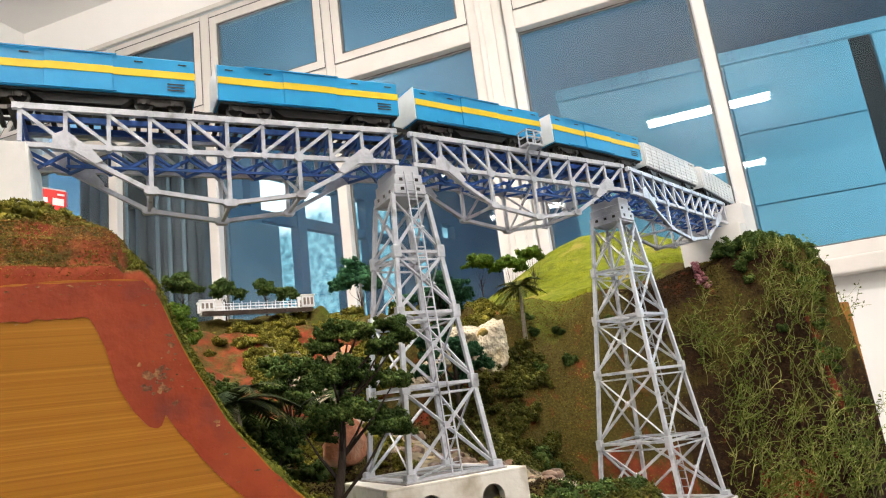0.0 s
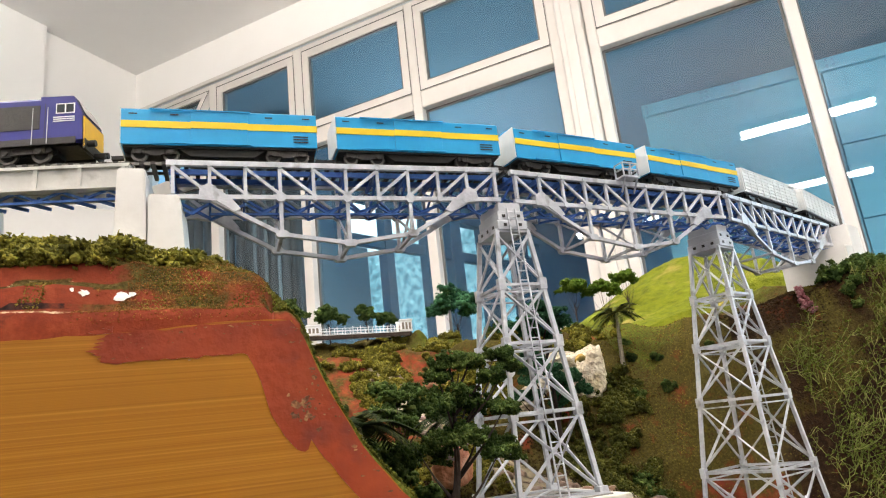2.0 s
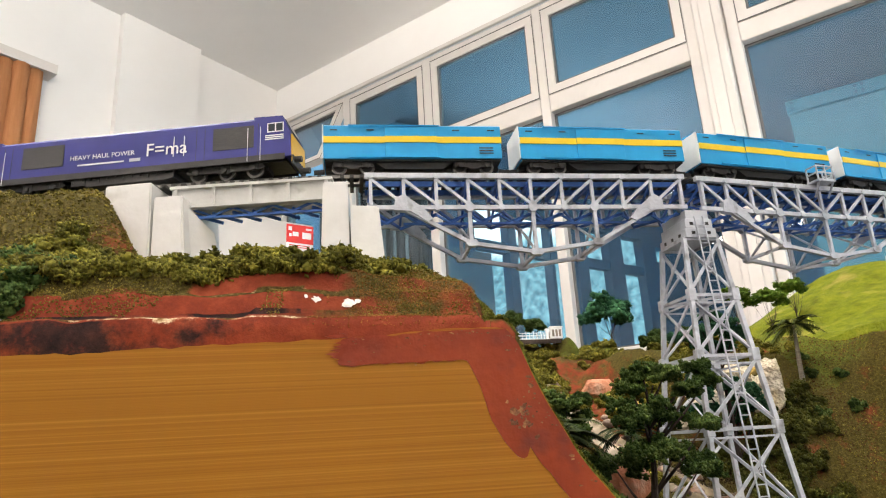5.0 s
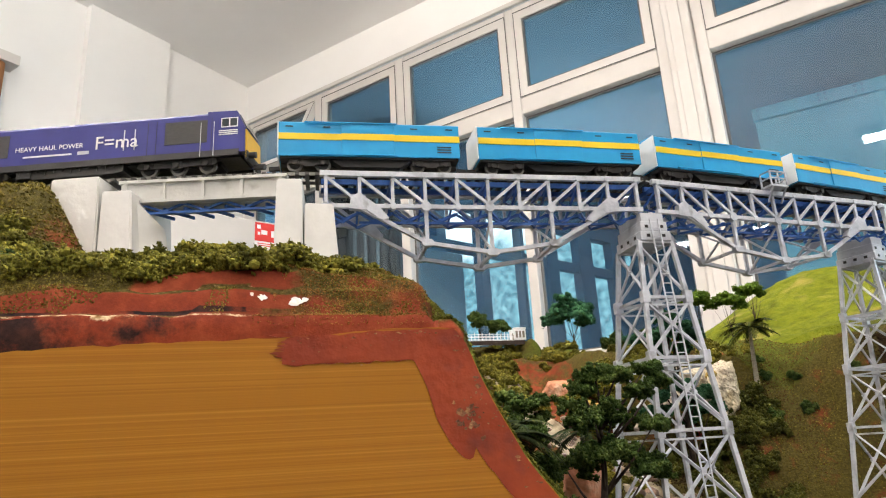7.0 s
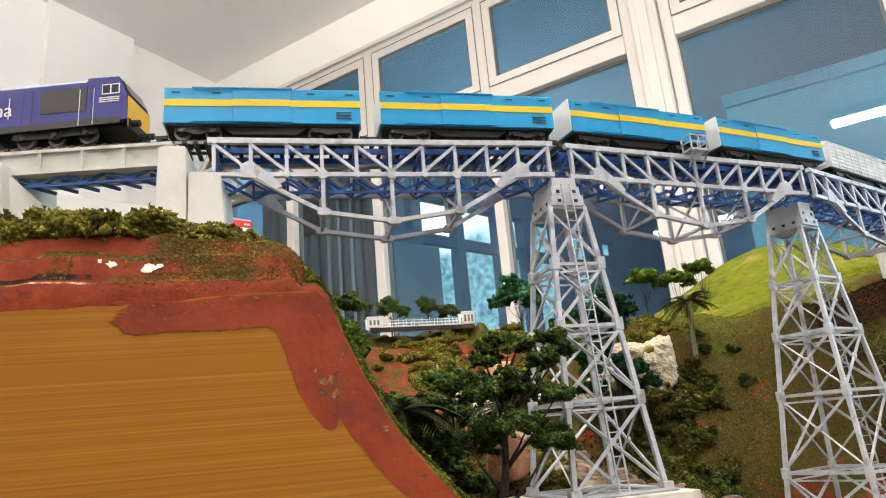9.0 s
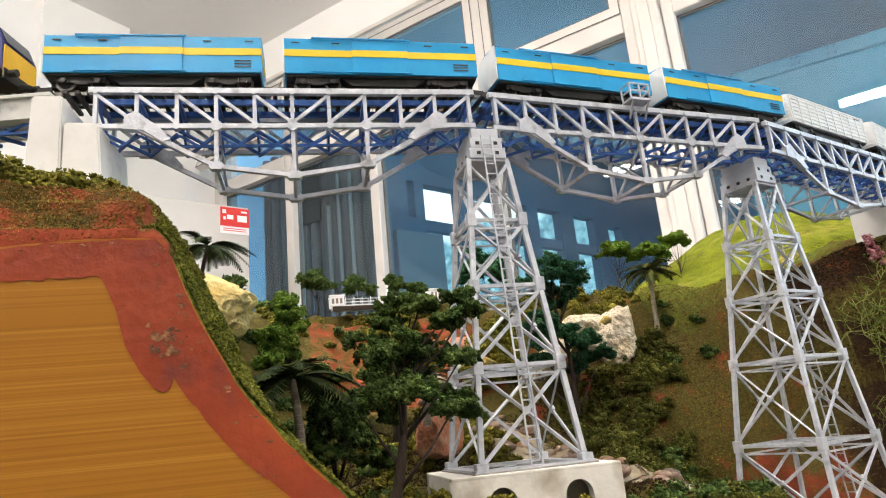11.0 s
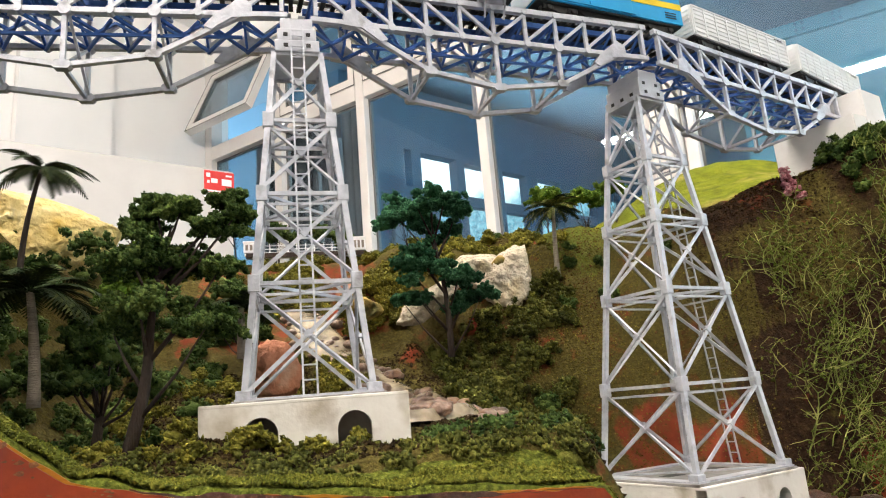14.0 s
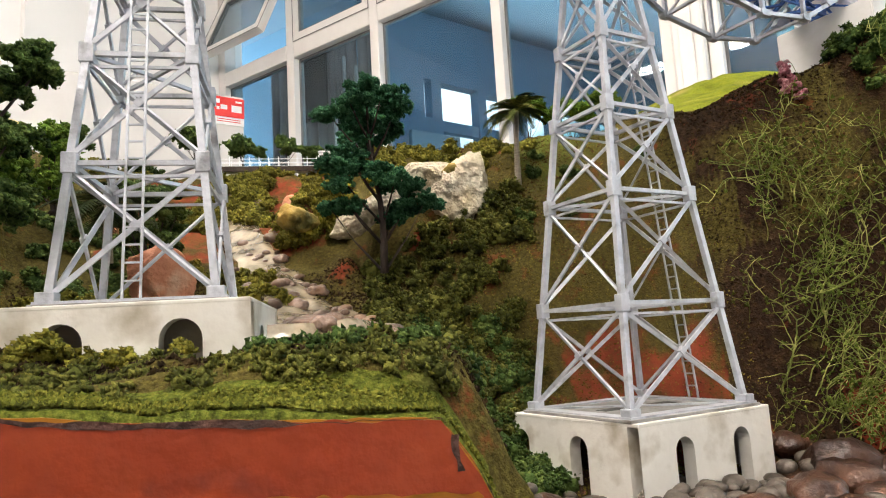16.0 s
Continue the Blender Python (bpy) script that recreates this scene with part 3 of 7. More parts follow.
part("top_beam", solid(-0.01, 4.0, -0.05, 0.0, 3.552, 3.645, bevel=0.004), teal_panel, panels)
part("backing", solid(0.02, 4.0, 0.003, 0.05, 0, 3.60), hall_blue, panels)
bolt = mesh_of("bolt", disc(bmesh.new(), (0, 0, 0), (0, 1, 0), 0.009, 0.014, 8), hall_blue)
for x in (0.03, 0.42, 0.46, 0.64, 0.68, 1.06, 1.12, 1.25, 1.29, 1.75, 1.79):
    for dz in (3.578, 3.622):
        shared("bolt", bolt, panels, Matrix.Translation((x, -0.055, dz)))
for z in (2.20, 2.46, 2.75, 3.02, 3.30, 3.50):
    for x in (1.162, 1.193):
        shared("bolt", bolt, panels, Matrix.Translation((x, -0.028, z)))
drape = thing("drape", "grey hanging drape behind the window glass", "curtain", at=HALL)
folds = [(-1.33 + 0.0515 * i, 0.62 + 0.035 * (i % 2) + 0.01 * math.sin(2.3 * i)) for i in range(21)]
bm = bmesh.new()
for u, d in folds:
    tube(bm, [(u, d, 0.3), (u, d, 3.62)], 0.034, 10)
part("pleats", bm, drape_grey, drape, smooth=True)
part("dark_band", solid(-0.95, -0.72, 0.565, 0.575, 2.96, 3.46), loco_grille, drape, "dark rectangular cloth panel")
for u, z0, z1 in ((-0.655, 2.2, 3.05), (-0.555, 2.2, 3.35), (-0.44, 2.2, 3.25), (-1.02, 3.05, 3.45)):
    part("pale_fold", tube(bmesh.new(), [(u, 0.582, z0), (u, 0.582, z1)], 0.013, 8), drape_pale, drape, "pale fold of the drape")
bm = solid(-16, 4, 10.0, 10.05, -2, 14)
ob = part("backdrop", bm, outdoors)
ob.matrix_world = HALL
tagged(ob, "bright sky over distant trees outside", "backdrop", kind="structure")

# orange curtain on the side wall
cur = thing("curtain", "orange-brown pleated curtain on the side wall", "curtain", at=HALL)
bm = bmesh.new()
for i in range(16):
    x, y = LEFT + 0.05 + 0.02 * (i % 2), -1.70 - 0.075 * i
    tube(bm, [(x, y, 0.9), (x, y, 3.49)], 0.045, 8)
part("pleats", bm, curtain_mat, cur, smooth=True)
part("rail", solid(LEFT, LEFT + 0.11, -2.95, -1.61, 3.49, 3.545), frame_white, cur, "white curtain rail box")

# tall white panel with a notice
BOARD = pose(-0.078, 3.345, 0, 0, 0, 205)
panel = thing("display_panel", "tall white standing panel before the windows", "panel", at=BOARD)
part("board", solid(0, 2.0, -0.04, 0.0, 0.12, 2.645, bevel=0.005), board_white, panel)
part("foot", solid(0.02, 0.10, -0.3, 0.3, 0, 0.12), frame_white, panel)
part("foot", solid(1.9, 1.98, -0.3, 0.3, 0, 0.12), frame_white, panel)
sign = thing("notice", "red and white printed notice on the white panel", "sign", at=BOARD)
part("sheet", solid(0.0, 0.157, 0.003, 0.005, 2.487, 2.632), white_print, sign, "white lower part")
part("red_field", solid(0.0, 0.157, 0.006, 0.008, 2.528, 2.632), sign_red, sign, "red printed field")
for x0, x1, z0, z1 in ((0.088, 0.122, 2.566, 2.590), (0.014, 0.066, 2.556, 2.592), (0.012, 0.045, 2.607, 2.617), (0.128, 0.142, 2.562, 2.578), (0.126, 0.146, 2.596, 2.618)):
    part("print_bar", solid(x0, x1, 0.009, 0.010, z0, z1), white_print, sign)
for z in (2.502, 2.513):
    part("print_bar", solid(0.02, 0.14, 0.006, 0.007, z, z + 0.004), sign_red, sign)

# fluorescent lamps hung below the ceiling
for u, d, power in ((3.10, -2.92, 1.1), (1.12, -2.92, 1.1), (3.26, -4.92, 0.95), (1.07, -4.92, 0.95)):
    at = HALL @ pose(u, d, CEIL)
    lamp = thing("ceiling_lamp", "white fluorescent batten lamp, lit, hung from the ceiling", "lamp", "ceiling lamps", at=at)
    part("housing", solid(-0.52, 0.52, -0.03, 0.03, -0.48, -0.42, bevel=0.008), frame_white, lamp)
    for x in (-0.35, 0.35):
        part("hanger", bar((x, 0, -0.42), (x, 0, 0), 0.012, 0.012, up=(1, 0, 0)), frame_white, lamp)
    part("tube", tube(bmesh.new(), [(-0.5, 0, -0.52), (0.5, 0, -0.52)], 0.016, 10), tube_glow, lamp, "lit fluorescent tube")
    for turn, share in ((0, 1.0), (180, UPWARD), (90, SIDEWAYS), (-90, SIDEWAYS)):
        li = new("tube_light", bpy.data.lights.new("tube_light", "AREA"))
        li.data.shape, li.data.size, li.data.size_y, li.data.energy, li.data.color = "RECTANGLE", 1.0, 0.036, LAMP * power * share, (1.0, 0.905, 0.815)
        li.matrix_world = at @ pose(0, 0, -0.52 if turn else -0.55, turn) @ Matrix.Translation((0, 0, -0.04 if abs(turn) == 90 else (-0.13 if turn else 0.0)))
# daylight at the hall's windows, and two fill lamps added at its closed ends
for m, w, h, e in ((SIDE @ pose(0.55, -0.08, 2.9, -90), 1.3, 1.8, HALL_LIGHT), (SIDE @ pose(2.0, -0.08, 2.9, -90), 1.4, 1.8, HALL_LIGHT * 0.6), (HALL @ pose(5.9, 1.0, 2.6, 90, 0, 90), 1.4, 2.4, HALL_LIGHT * 0.8), (HALL @ pose(-4.1, 0.68, 3.0, 93, 0, -76), 0.85, 2.6, HALL_LIGHT * 1.0)):
    li = new("hall_light", bpy.data.lights.new("hall_light", "AREA"))
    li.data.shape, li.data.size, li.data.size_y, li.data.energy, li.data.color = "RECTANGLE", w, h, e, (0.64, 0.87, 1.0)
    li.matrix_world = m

# ---- the layout: fascia, ground, stream ----
EX = [-0.60, -0.15, 0, 0.055, 0.079, 0.084, 0.090, 0.099, 0.109, 0.120, 0.132, 0.147, 0.161, 0.178, 0.209, 0.242, 0.280, 0.353, 0.357, 0.363, 0.367, 0.376, 0.42, 0.80]
EZ = [1.440, 1.444, 1.4485, 1.4515, 1.452, 1.445, 1.429, 1.410, 1.392, 1.377, 1.363, 1.348, 1.335, 1.323, 1.3155, 1.3125, 1.308, 1.304, 1.298, 1.289, 1.280, 1.255, 1.243, 1.24]
EDGE = 0.031  # where the ground meets the front board


def set_back(y):
    """Depth behind the front edge, as the ground is shaped, to the world's y."""
    y = np.asarray(y, float)
    return np.where(y < 0, y + EDGE, np.where(y < 0.15, EDGE + y * (0.15 - EDGE) / 0.15, y))


def from_edge(y):
    y = np.asarray(y, float)
    return np.where(y < 0.15, (y - EDGE) * 0.15 / (0.15 - EDGE), y)


TRACK = [(-0.56, 0.375), (-0.40, 0.285), (-0.25, 0.215), (-0.12, 0.172), (0.0, 0.1505), (0.12, 0.1455), (0.25, 0.1445), (0.37, 0.1615), (0.487, 0.181), (0.60, 0.2245), (0.712, 0.268), (0.80, 0.315), (0.88, 0.365)]
RAIL = 1.581


def track_at(s):
    """A point of the track's middle line, s metres from its first point, and its heading."""
    pts = [Vector((*p, 0)) for p in TRACK]
    for a, b in zip(pts, pts[1:]):
        l = (b - a).length
        if s <= l or b is pts[-1]:
            p = a + (b - a) * (s / l)
            return p, (b - a).normalized()
        s -= l


def track_s(x):
    s = 0.0
    for a, b in zip(TRACK, TRACK[1:]):
        l = math.hypot(b[0] - a[0], b[1] - a[1])
        if x <= b[0]:
            return s + l * (x - a[0]) / (b[0] - a[0])
        s += l
    return s


def ground(x, y):
    x, y = np.asarray(x, float), np.maximum(from_edge(y), 0)
    mesa = np.interp(y, [0, 0.002, 0.0055, 0.0075, 0.011, 0.0145, 0.0185, 0.03, 0.05, 0.115, 0.2, 0.35, 0.6], [1.448, 1.459, 1.4605, 1.466, 1.4735, 1.475, 1.4825, 1.487, 1.493, 1.498, 1.5145, 1.52, 1.525])
    mesa = mesa + 0.062 * (1 - smooth(-0.155, -0.103, x + 0.006 * ripple(y, x, 0.03, 9))) * np.exp(-(((np.minimum(y, 0.14) - 0.14) / 0.048) ** 2 + ((np.maximum(y, 0.2) - 0.2) / 0.06) ** 2))
    ty = np.interp(x, [p[0] for p in TRACK], [p[1] for p in TRACK])
    bank = 1 - smooth(0.02, 0.06, np.abs(y - ty))
    mesa = np.where(x < -0.09, mesa + (1.5762 - mesa) * bank * (1 - smooth(-0.17, -0.13, x)), mesa)
    floor_z = np.interp(y, [0, 0.05, 0.15, 0.22, 0.3, 0.4, 0.47, 0.54, 0.75], [1.314, 1.321, 1.321, 1.33, 1.36, 1.41, 1.445, 1.497, 1.515])
    floor_z = floor_z + 0.029 * smooth(0.635, 0.685, y) * (1 - smooth(0.36, 0.44, x))
    floor_z = floor_z + 0.022 * np.exp(-(((x - 0.385) / 0.05) ** 2)) * smooth(0.47, 0.55, y) * (1 - smooth(0.66, 0.72, y))
    gorge = np.interp(y, [0, 0.15, 0.2, 0.26, 0.32, 0.5], [1.24, 1.245, 1.256, 1.31, 1.36, 1.45])
    base = floor_z + (gorge - floor_z) * smooth(0.352, 0.41, x + 0.02 * ripple(y, x, 0.05, 3))
    yf = np.interp(x, [0.26, 0.30, 0.36, 0.43, 0.5, 0.6, 0.7, 0.75, 0.8], [0.56, 0.47, 0.31, 0.265, 0.245, 0.185, 0.168, 0.168, 0.175]) + 0.012 * ripple(x, x, 0.06, 5)
    yt = np.interp(x, [0.26, 0.30, 0.36, 0.43, 0.5, 0.6, 0.7, 0.75, 0.8], [0.66, 0.56, 0.44, 0.43, 0.41, 0.27, 0.222, 0.208, 0.204]) + 0.014 * ripple(x, x + 3, 0.05, 6)
    top = np.interp(x, [0.3, 0.4, 0.5, 0.6, 0.68, 0.71, 0.77, 0.8], [1.50, 1.492, 1.492, 1.485, 1.503, 1.524, 1.520, 1.492])
    c = np.clip((y - yf) / (yt - yf), 0, 1)
    c = 0.55 * c + 0.45 * c * c * (3 - 2 * c)
    z = base + (np.maximum(top, base) - base) * c
    xl0 = np.interp(y, [0, 0.05, 0.13, 0.3, 0.45, 0.6], [0.064, 0.056, 0.045, -0.06, 0.02, 0.09])
    xl1 = np.interp(y, [0, 0.05, 0.13, 0.3, 0.45, 0.6], [0.178, 0.143, 0.132, 0.13, 0.18, 0.21])
    l = 1 - smooth(0, 1, (x - xl0) / (xl1 - xl0))
    z = z + (mesa - z) * l
    z = z + 0.048 * np.exp(-(((x - 0.320) / 0.024) ** 2) - ((y - 0.395) / 0.030) ** 2)
    z = z + 0.012 * np.exp(-(((x - 0.340) / 0.012) ** 2) - ((y - 0.325) / 0.016) ** 2)
    e = np.interp(x, EX, EZ)
    near = 1 - smooth(0.0, 0.03, y)
    z = np.where(x < 0.07, z, z + (e + 0.002 - z) * near)
    rough = smooth(0.0, 0.03, y)
    z = z + rough * (0.006 * ripple(x, y, 0.04, 11) + 0.0035 * ripple(x, y, 0.016, 12) + 0.0016 * ripple(x, y, 0.006, 13))
    z = z + (1 - rough) * 0.0012 * ripple(x, y, 0.01, 14)
    strata = (x < 0.09) & (y < 0.05)
    return z + np.where(strata, 0.003 * ripple(x * 0.15, y + z * 0.6, 0.01, 15), 0)


# bare red clay showing through the flock: place and radius
CLAY = [(0.345, 0.330, 0.011), (0.335, 0.318, 0.010), (0.392, 0.333, 0.009), (0.404, 0.318, 0.007), (0.439, 0.295, 0.010), (0.478, 0.405, 0.018), (0.399, 0.286, 0.012), (0.506, 0.243, 0.022), (0.545, 0.228, 0.016), (0.632, 0.186, 0.018), (0.74, 0.185, 0.010)]


def scenery():
    xs, ys = np.arange(-0.60, 0.8001, 0.003), np.r_[-0.0119, -0.0114, -0.009, -0.005, -0.002, np.arange(0, 0.04, 0.001), np.arange(0.04, 0.7501, 0.003)]
    X, Y = np.meshgrid(xs, ys, indexing="ij")
    Y = np.where(X < 0.07, np.maximum(Y, -0.010), Y)
    Z = ground(X, set_back(Y))
    Z = Z - np.where(Y < -0.0117, 0.006, 0) - np.where((X < 0.07) & (Y < 0), 0.03, 0) - 0.0012 * smooth(0.0, 0.010, -Y) * (1 + ripple(X, Y, 0.008, 22))
    X = X + 0.006 * ripple(Y, Z, 0.02, 21) * smooth(0.76, 0.8, X)
    nx, ny = X.shape
    vs = np.stack([X, set_back(Y), Z], -1).reshape(-1, 3)
    i = np.arange(nx * ny).reshape(nx, ny)
    quads = np.stack([i[:-1, :-1], i[1:, :-1], i[1:, 1:], i[:-1, 1:]], -1).reshape(-1, 4)
    me = bpy.data.meshes.new("scenery")
    rim = [i[-1, k] for k in range(ny)] + [i[k, -1] for k in range(nx - 2, -1, -1)] + [i[0, k] for k in range(ny - 2, -1, -1)]
    low = len(vs) + np.arange(len(rim))
    skirt = vs[rim].copy()
    skirt[:, 2] = 1.05
    vs = np.vstack([vs, skirt])
    sk = np.array([(rim[k], low[k], low[k + 1], rim[k + 1]) for k in range(len(rim) - 1)])
    me.from_pydata(vs.tolist(), [], np.vstack([quads, sk]).tolist())
    me.materials.append(ground_mat)
    gz, gy = np.gradient(Z, xs, ys)
    slope = np.hypot(gz, gy)
    steep = smooth(0.6, 1.6, slope)
    front = (X < 0.078 + 0.012 * ripple(Y, Z, 0.006, 37)) & (Y < 0.03 + 0.006 * ripple(X, Y, 0.02, 38))
    red = 0.20 + 0.10 * steep
    u = Y + 0.0008 * ripple(X, 0 * X, 0.03, 26)
    lens = (1 - smooth(0.0, 0.03, np.abs(X + 0.035) - 0.03 + 0.02 * ripple(X, Y * 3, 0.02, 39)))
    left = 1 - smooth(-0.16, -0.10, X)
    bands = np.select([u < 0.0024, u < 0.0058, u < 0.0078, u < 0.0112, u < 0.0148, u < 0.0195], [1.3, 0.55, 0.75 + 0.3 * ripple(X, Y, 0.03, 27), 1.15 - 0.5 * left, 0.22 + 0.5 * ripple(X, Y, 0.025, 28), -0.05 + 0.85 * lens - 0.3 * left], 0.0)
    slope_red = np.maximum(0.58 - 9 * np.maximum(Y - 0.012, 0), 0.36) + 0.34 * ripple(X, Z, 0.02, 29)
    over = smooth(-0.012, 0.022, X + 0.012 * ripple(X, Y, 0.008, 36))
    bands = bands + (slope_red - bands) * over
    bands = np.where((X > 0.0) & (u < 0.0024), 1.1, bands)
    red = np.where(front, bands, red)
    pale = np.where(front & (u >= 0.0024) & (u < 0.0050), 0.44 + 0.34 * ripple(X, 0 * X, 0.03, 30) - 0.5 * smooth(-0.04, 0.01, X), -0.6)
    pale = np.where(front & (u >= 0.0135) & (u < 0.0150) & (lens > 0.4), 0.28, pale)
    pale = np.where((Y < 0.0015) & (X > 0.03), 0.05, pale)
    red = np.where((X > 0.44) & (X < 0.56) & (Z < 1.325) & (Y > 0.15), 0.34, red)
    red = np.where((X > 0.56) & (Y < 0.35), 0.08 + 0.30 * ripple(X, Z, 0.03, 46) + 0.12 * smooth(1.43, 1.46, Z), red)
    red = np.where((X > 0.47) & (X < 0.562 + 0.02 * ripple(X, Z, 0.02, 41)) & (Z < 1.318 + 0.012 * ripple(X, Y, 0.02, 42)) & (Y > 0.19), 0.56, red)
    red = np.where((X > 0.615) & (X < 0.68) & (Z < 1.282 + 0.012 * ripple(X, Y, 0.02, 43)) & (Y > 0.16), 0.72, red)
    red = np.where((X > 0.35) & (X < 0.45) & (Y > 0.18) & (Y < 0.36), 0.30, red)
    red = np.where((X > 0.74) & (Y < 0.35), 0.26, red)
    red = np.where((X < -0.10) & (Y > 0.08) & (Y < 0.2), 0.16 + 0.38 * smooth(-0.165, -0.125, X), red)
    red = np.where((Z > 1.447 + 0.008 * ripple(X, Y, 0.03, 53)) & (Z < 1.484) & (X > 0.48) & (X < 0.74) & (Y < 0.44), 0.27 + 0.24 * ripple(X, Z, 0.025, 54), red)
    red = np.where((Y > 0.36) & (Y < 0.62) & (X > 0.15) & (X < 0.33), 0.5, red)
    brown = np.where(X > 0.60, 0.30 + 0.22 * steep, 0.16)
    brown = np.where((X > 0.575 + 0.02 * ripple(Y, Z, 0.03, 44)) & (Y < 0.30), 0.60 + 0.60 * ripple(X, Z, 0.03, 45) - 0.20 * smooth(0.68, 0.76, X), brown)
    brown = np.where((X > 0.385) & (Y < 0.2) & (Z < 1.30), 0.9, brown)
    # deeper brown low on the cliff, where shade is put into the colour
    brown = np.where((X > 0.56) & (Z < 1.37) & (Y < 0.3), brown + 0.35, brown)
    # dark tone low on the front face, fading rightward, and in thin bands
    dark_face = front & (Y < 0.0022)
    dark_tone = np.where(dark_face, 0.46 + 0.16 * (1 - smooth(-0.13, -0.03, X)) - 0.75 * smooth(-0.05, 0.012, X) + 0.30 * ripple(X, Z * 2, 0.03, 25), -0.6)
    dark_tone = np.where(front & (u >= 0.0082) & (u < 0.0094) & (lens > 0.1), 0.26, dark_tone)
    dark_tone = np.where(front & (u >= 0.0050) & (u < 0.0068) & (X < 0.03), 0.62 + 0.4 * ripple(X, 0 * X, 0.02, 48), dark_tone)
    dark_tone = np.where(front & (u >= 0.0108) & (u < 0.0118) & (X < 0.01), 0.22, dark_tone)
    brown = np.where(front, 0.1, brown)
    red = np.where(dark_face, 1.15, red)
    for px, py, r in CLAY:
        red = np.maximum(red, 0.74 - 0.42 * np.hypot(X - px, Y - py) / (r * (1 + 0.3 * ripple(X, Z, 0.012, 47))))
    grass = np.full(X.shape, 0.10)
    grass = np.where((X > 0.085) & (X < 0.37) & (Y < 0.024 - 0.006 * smooth(0.17, 0.22, X)), 0.80, grass)
    grass = np.where((X > 0.48) & (Y > 0.33), 0.45 + 0.6 * smooth(0.33, 0.42, Y), grass)
    grass = np.where((Y > 0.50) & (X < 0.5), 0.25 + 0.45 * smooth(0.30, 0.38, X), grass)
    grass = np.where((X < 0.16) & (X > 0.03) & (Y < 0.14) & (Y > 0.03), 0.16, grass)
    grass = np.where((X < 0.075) & (X > -0.02) & (Y < 0.03), -0.1, grass)
    for key, a in (("red", red), ("brown", brown), ("grass", grass), ("pale", pale), ("dark_tone", dark_tone)):
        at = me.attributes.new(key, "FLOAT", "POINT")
        at.data.foreach_set("value", np.r_[a.reshape(-1), np.full(len(rim), -0.5 if key in ("pale", "dark_tone") else 0.3)].astype(np.float32))
    for p in me.polygons:
        p.use_smooth = True
    ob = new("ground", me)
    return tagged(ob, "sculpted scenery of flocked earth, red clay and grass", "scenery", kind="structure")


scenery()


def grass_hill():
    """The rounded meadow hill behind the far end of the bridge."""
    xs, ys = np.arange(0.50, 1.1401, 0.006), np.arange(0.42, 0.9001, 0.006)
    X, Y = np.meshgrid(xs, ys, indexing="ij")
    r = ((X - 0.869) / 0.246) ** 2 + ((Y - 0.643) / 0.253) ** 2
    Z = 1.478 + 0.173 * np.exp(-r) + 0.004 * ripple(X, Y, 0.07, 81) + 0.0025 * ripple(X, Y, 0.025, 82) + 0.0008 * ripple(X, Y, 0.009, 83)
    nx, ny = X.shape
    top = np.stack([X, Y, Z], -1).reshape(-1, 3)
    i = np.arange(nx * ny).reshape(nx, ny)
    quads = np.stack([i[:-1, :-1], i[1:, :-1], i[1:, 1:], i[:-1, 1:]], -1).reshape(-1, 4)
    rim = np.r_[i[:, 0], i[-1, 1:], i[-2::-1, -1], i[0, -2::-1]]
    foot = top[rim].copy()
    foot[:, 2] = 1.06
    low = len(top) + np.arange(len(rim))
    skirt = np.stack([rim[:-1], low[:-1], low[1:], rim[1:]], -1)
    me = bpy.data.meshes.new("hill")
    me.from_pydata(np.vstack([top, foot]).tolist(), [], np.vstack([quads, skirt]).tolist())
    me.materials.append(meadow)
    me.polygons.foreach_set("use_smooth", [True] * len(me.polygons))
    return tagged(new("hill", me), "rounded yellow-green grassy hill behind the bridge", "hill", kind="structure")


grass_hill()

# fascia board along the front edge
table = thing("layout_table", "wooden layout module with a laminate front board", "table")
XF = list(np.linspace(-0.60, 0.80, 240))
top = [(x, float(np.interp(x, EX, EZ)) - 0.001 + 0.0008 * float(ripple(x, 0.0, 0.006, 31))) for x in XF]
part("front_board", prism(bmesh.new(), top + [(0.80, 1.02), (-0.60, 1.02)], EDGE - 0.012, EDGE - 0.001), wood, table, "orange-brown wood-grain laminate")
part("back_board", solid(-0.60, 0.795, 0.751, 0.765, 1.02, 1.45), wood, table)
part("underside", solid(-0.60, 0.80, EDGE, 0.75, 1.0, 1.05), wood, table)
for x in (-0.55, 0.70):
    for y in (0.05, 0.66):
        part("leg", solid(x, x + 0.06, y, y + 0.06, 0, 1.0, bevel=0.004), wood, table)
# the part of the table that carries the grassy hill
part("side_board", solid(0.805, 1.152, 0.405, 0.417, 1.02, 1.47), wood, table)
part("side_board", solid(1.142, 1.154, 0.418, 0.903, 1.02, 1.47), wood, table)
part("back_board", solid(0.797, 1.141, 0.903, 0.915, 1.02, 1.47), wood, table)
part("underside", solid(0.801, 1.141, 0.418, 0.902, 1.0, 1.05), wood, table)
for x, y in ((1.08, 0.43), (1.08, 0.83), (0.82, 0.83)):
    part("leg", solid(x, x + 0.06, y, y + 0.06, 0, 1.0, bevel=0.004), wood, table)
IX = [0.0, 0.060, 0.066, 0.070, 0.076, 0.082, 0.0855, 0.087, 0.093, 0.104, 0.115, 0.128, 0.145, 0.165, 0.20, 0.25, 0.363]
IZ = [1.4355, 1.4355, 1.422, 1.408, 1.398, 1.3915, 1.3905, 1.396, 1.385, 1.370, 1.358, 1.346, 1.330, 1.314, 1.297, 1.289, 1.284]
xs = list(np.linspace(0.001, 0.367, 260))
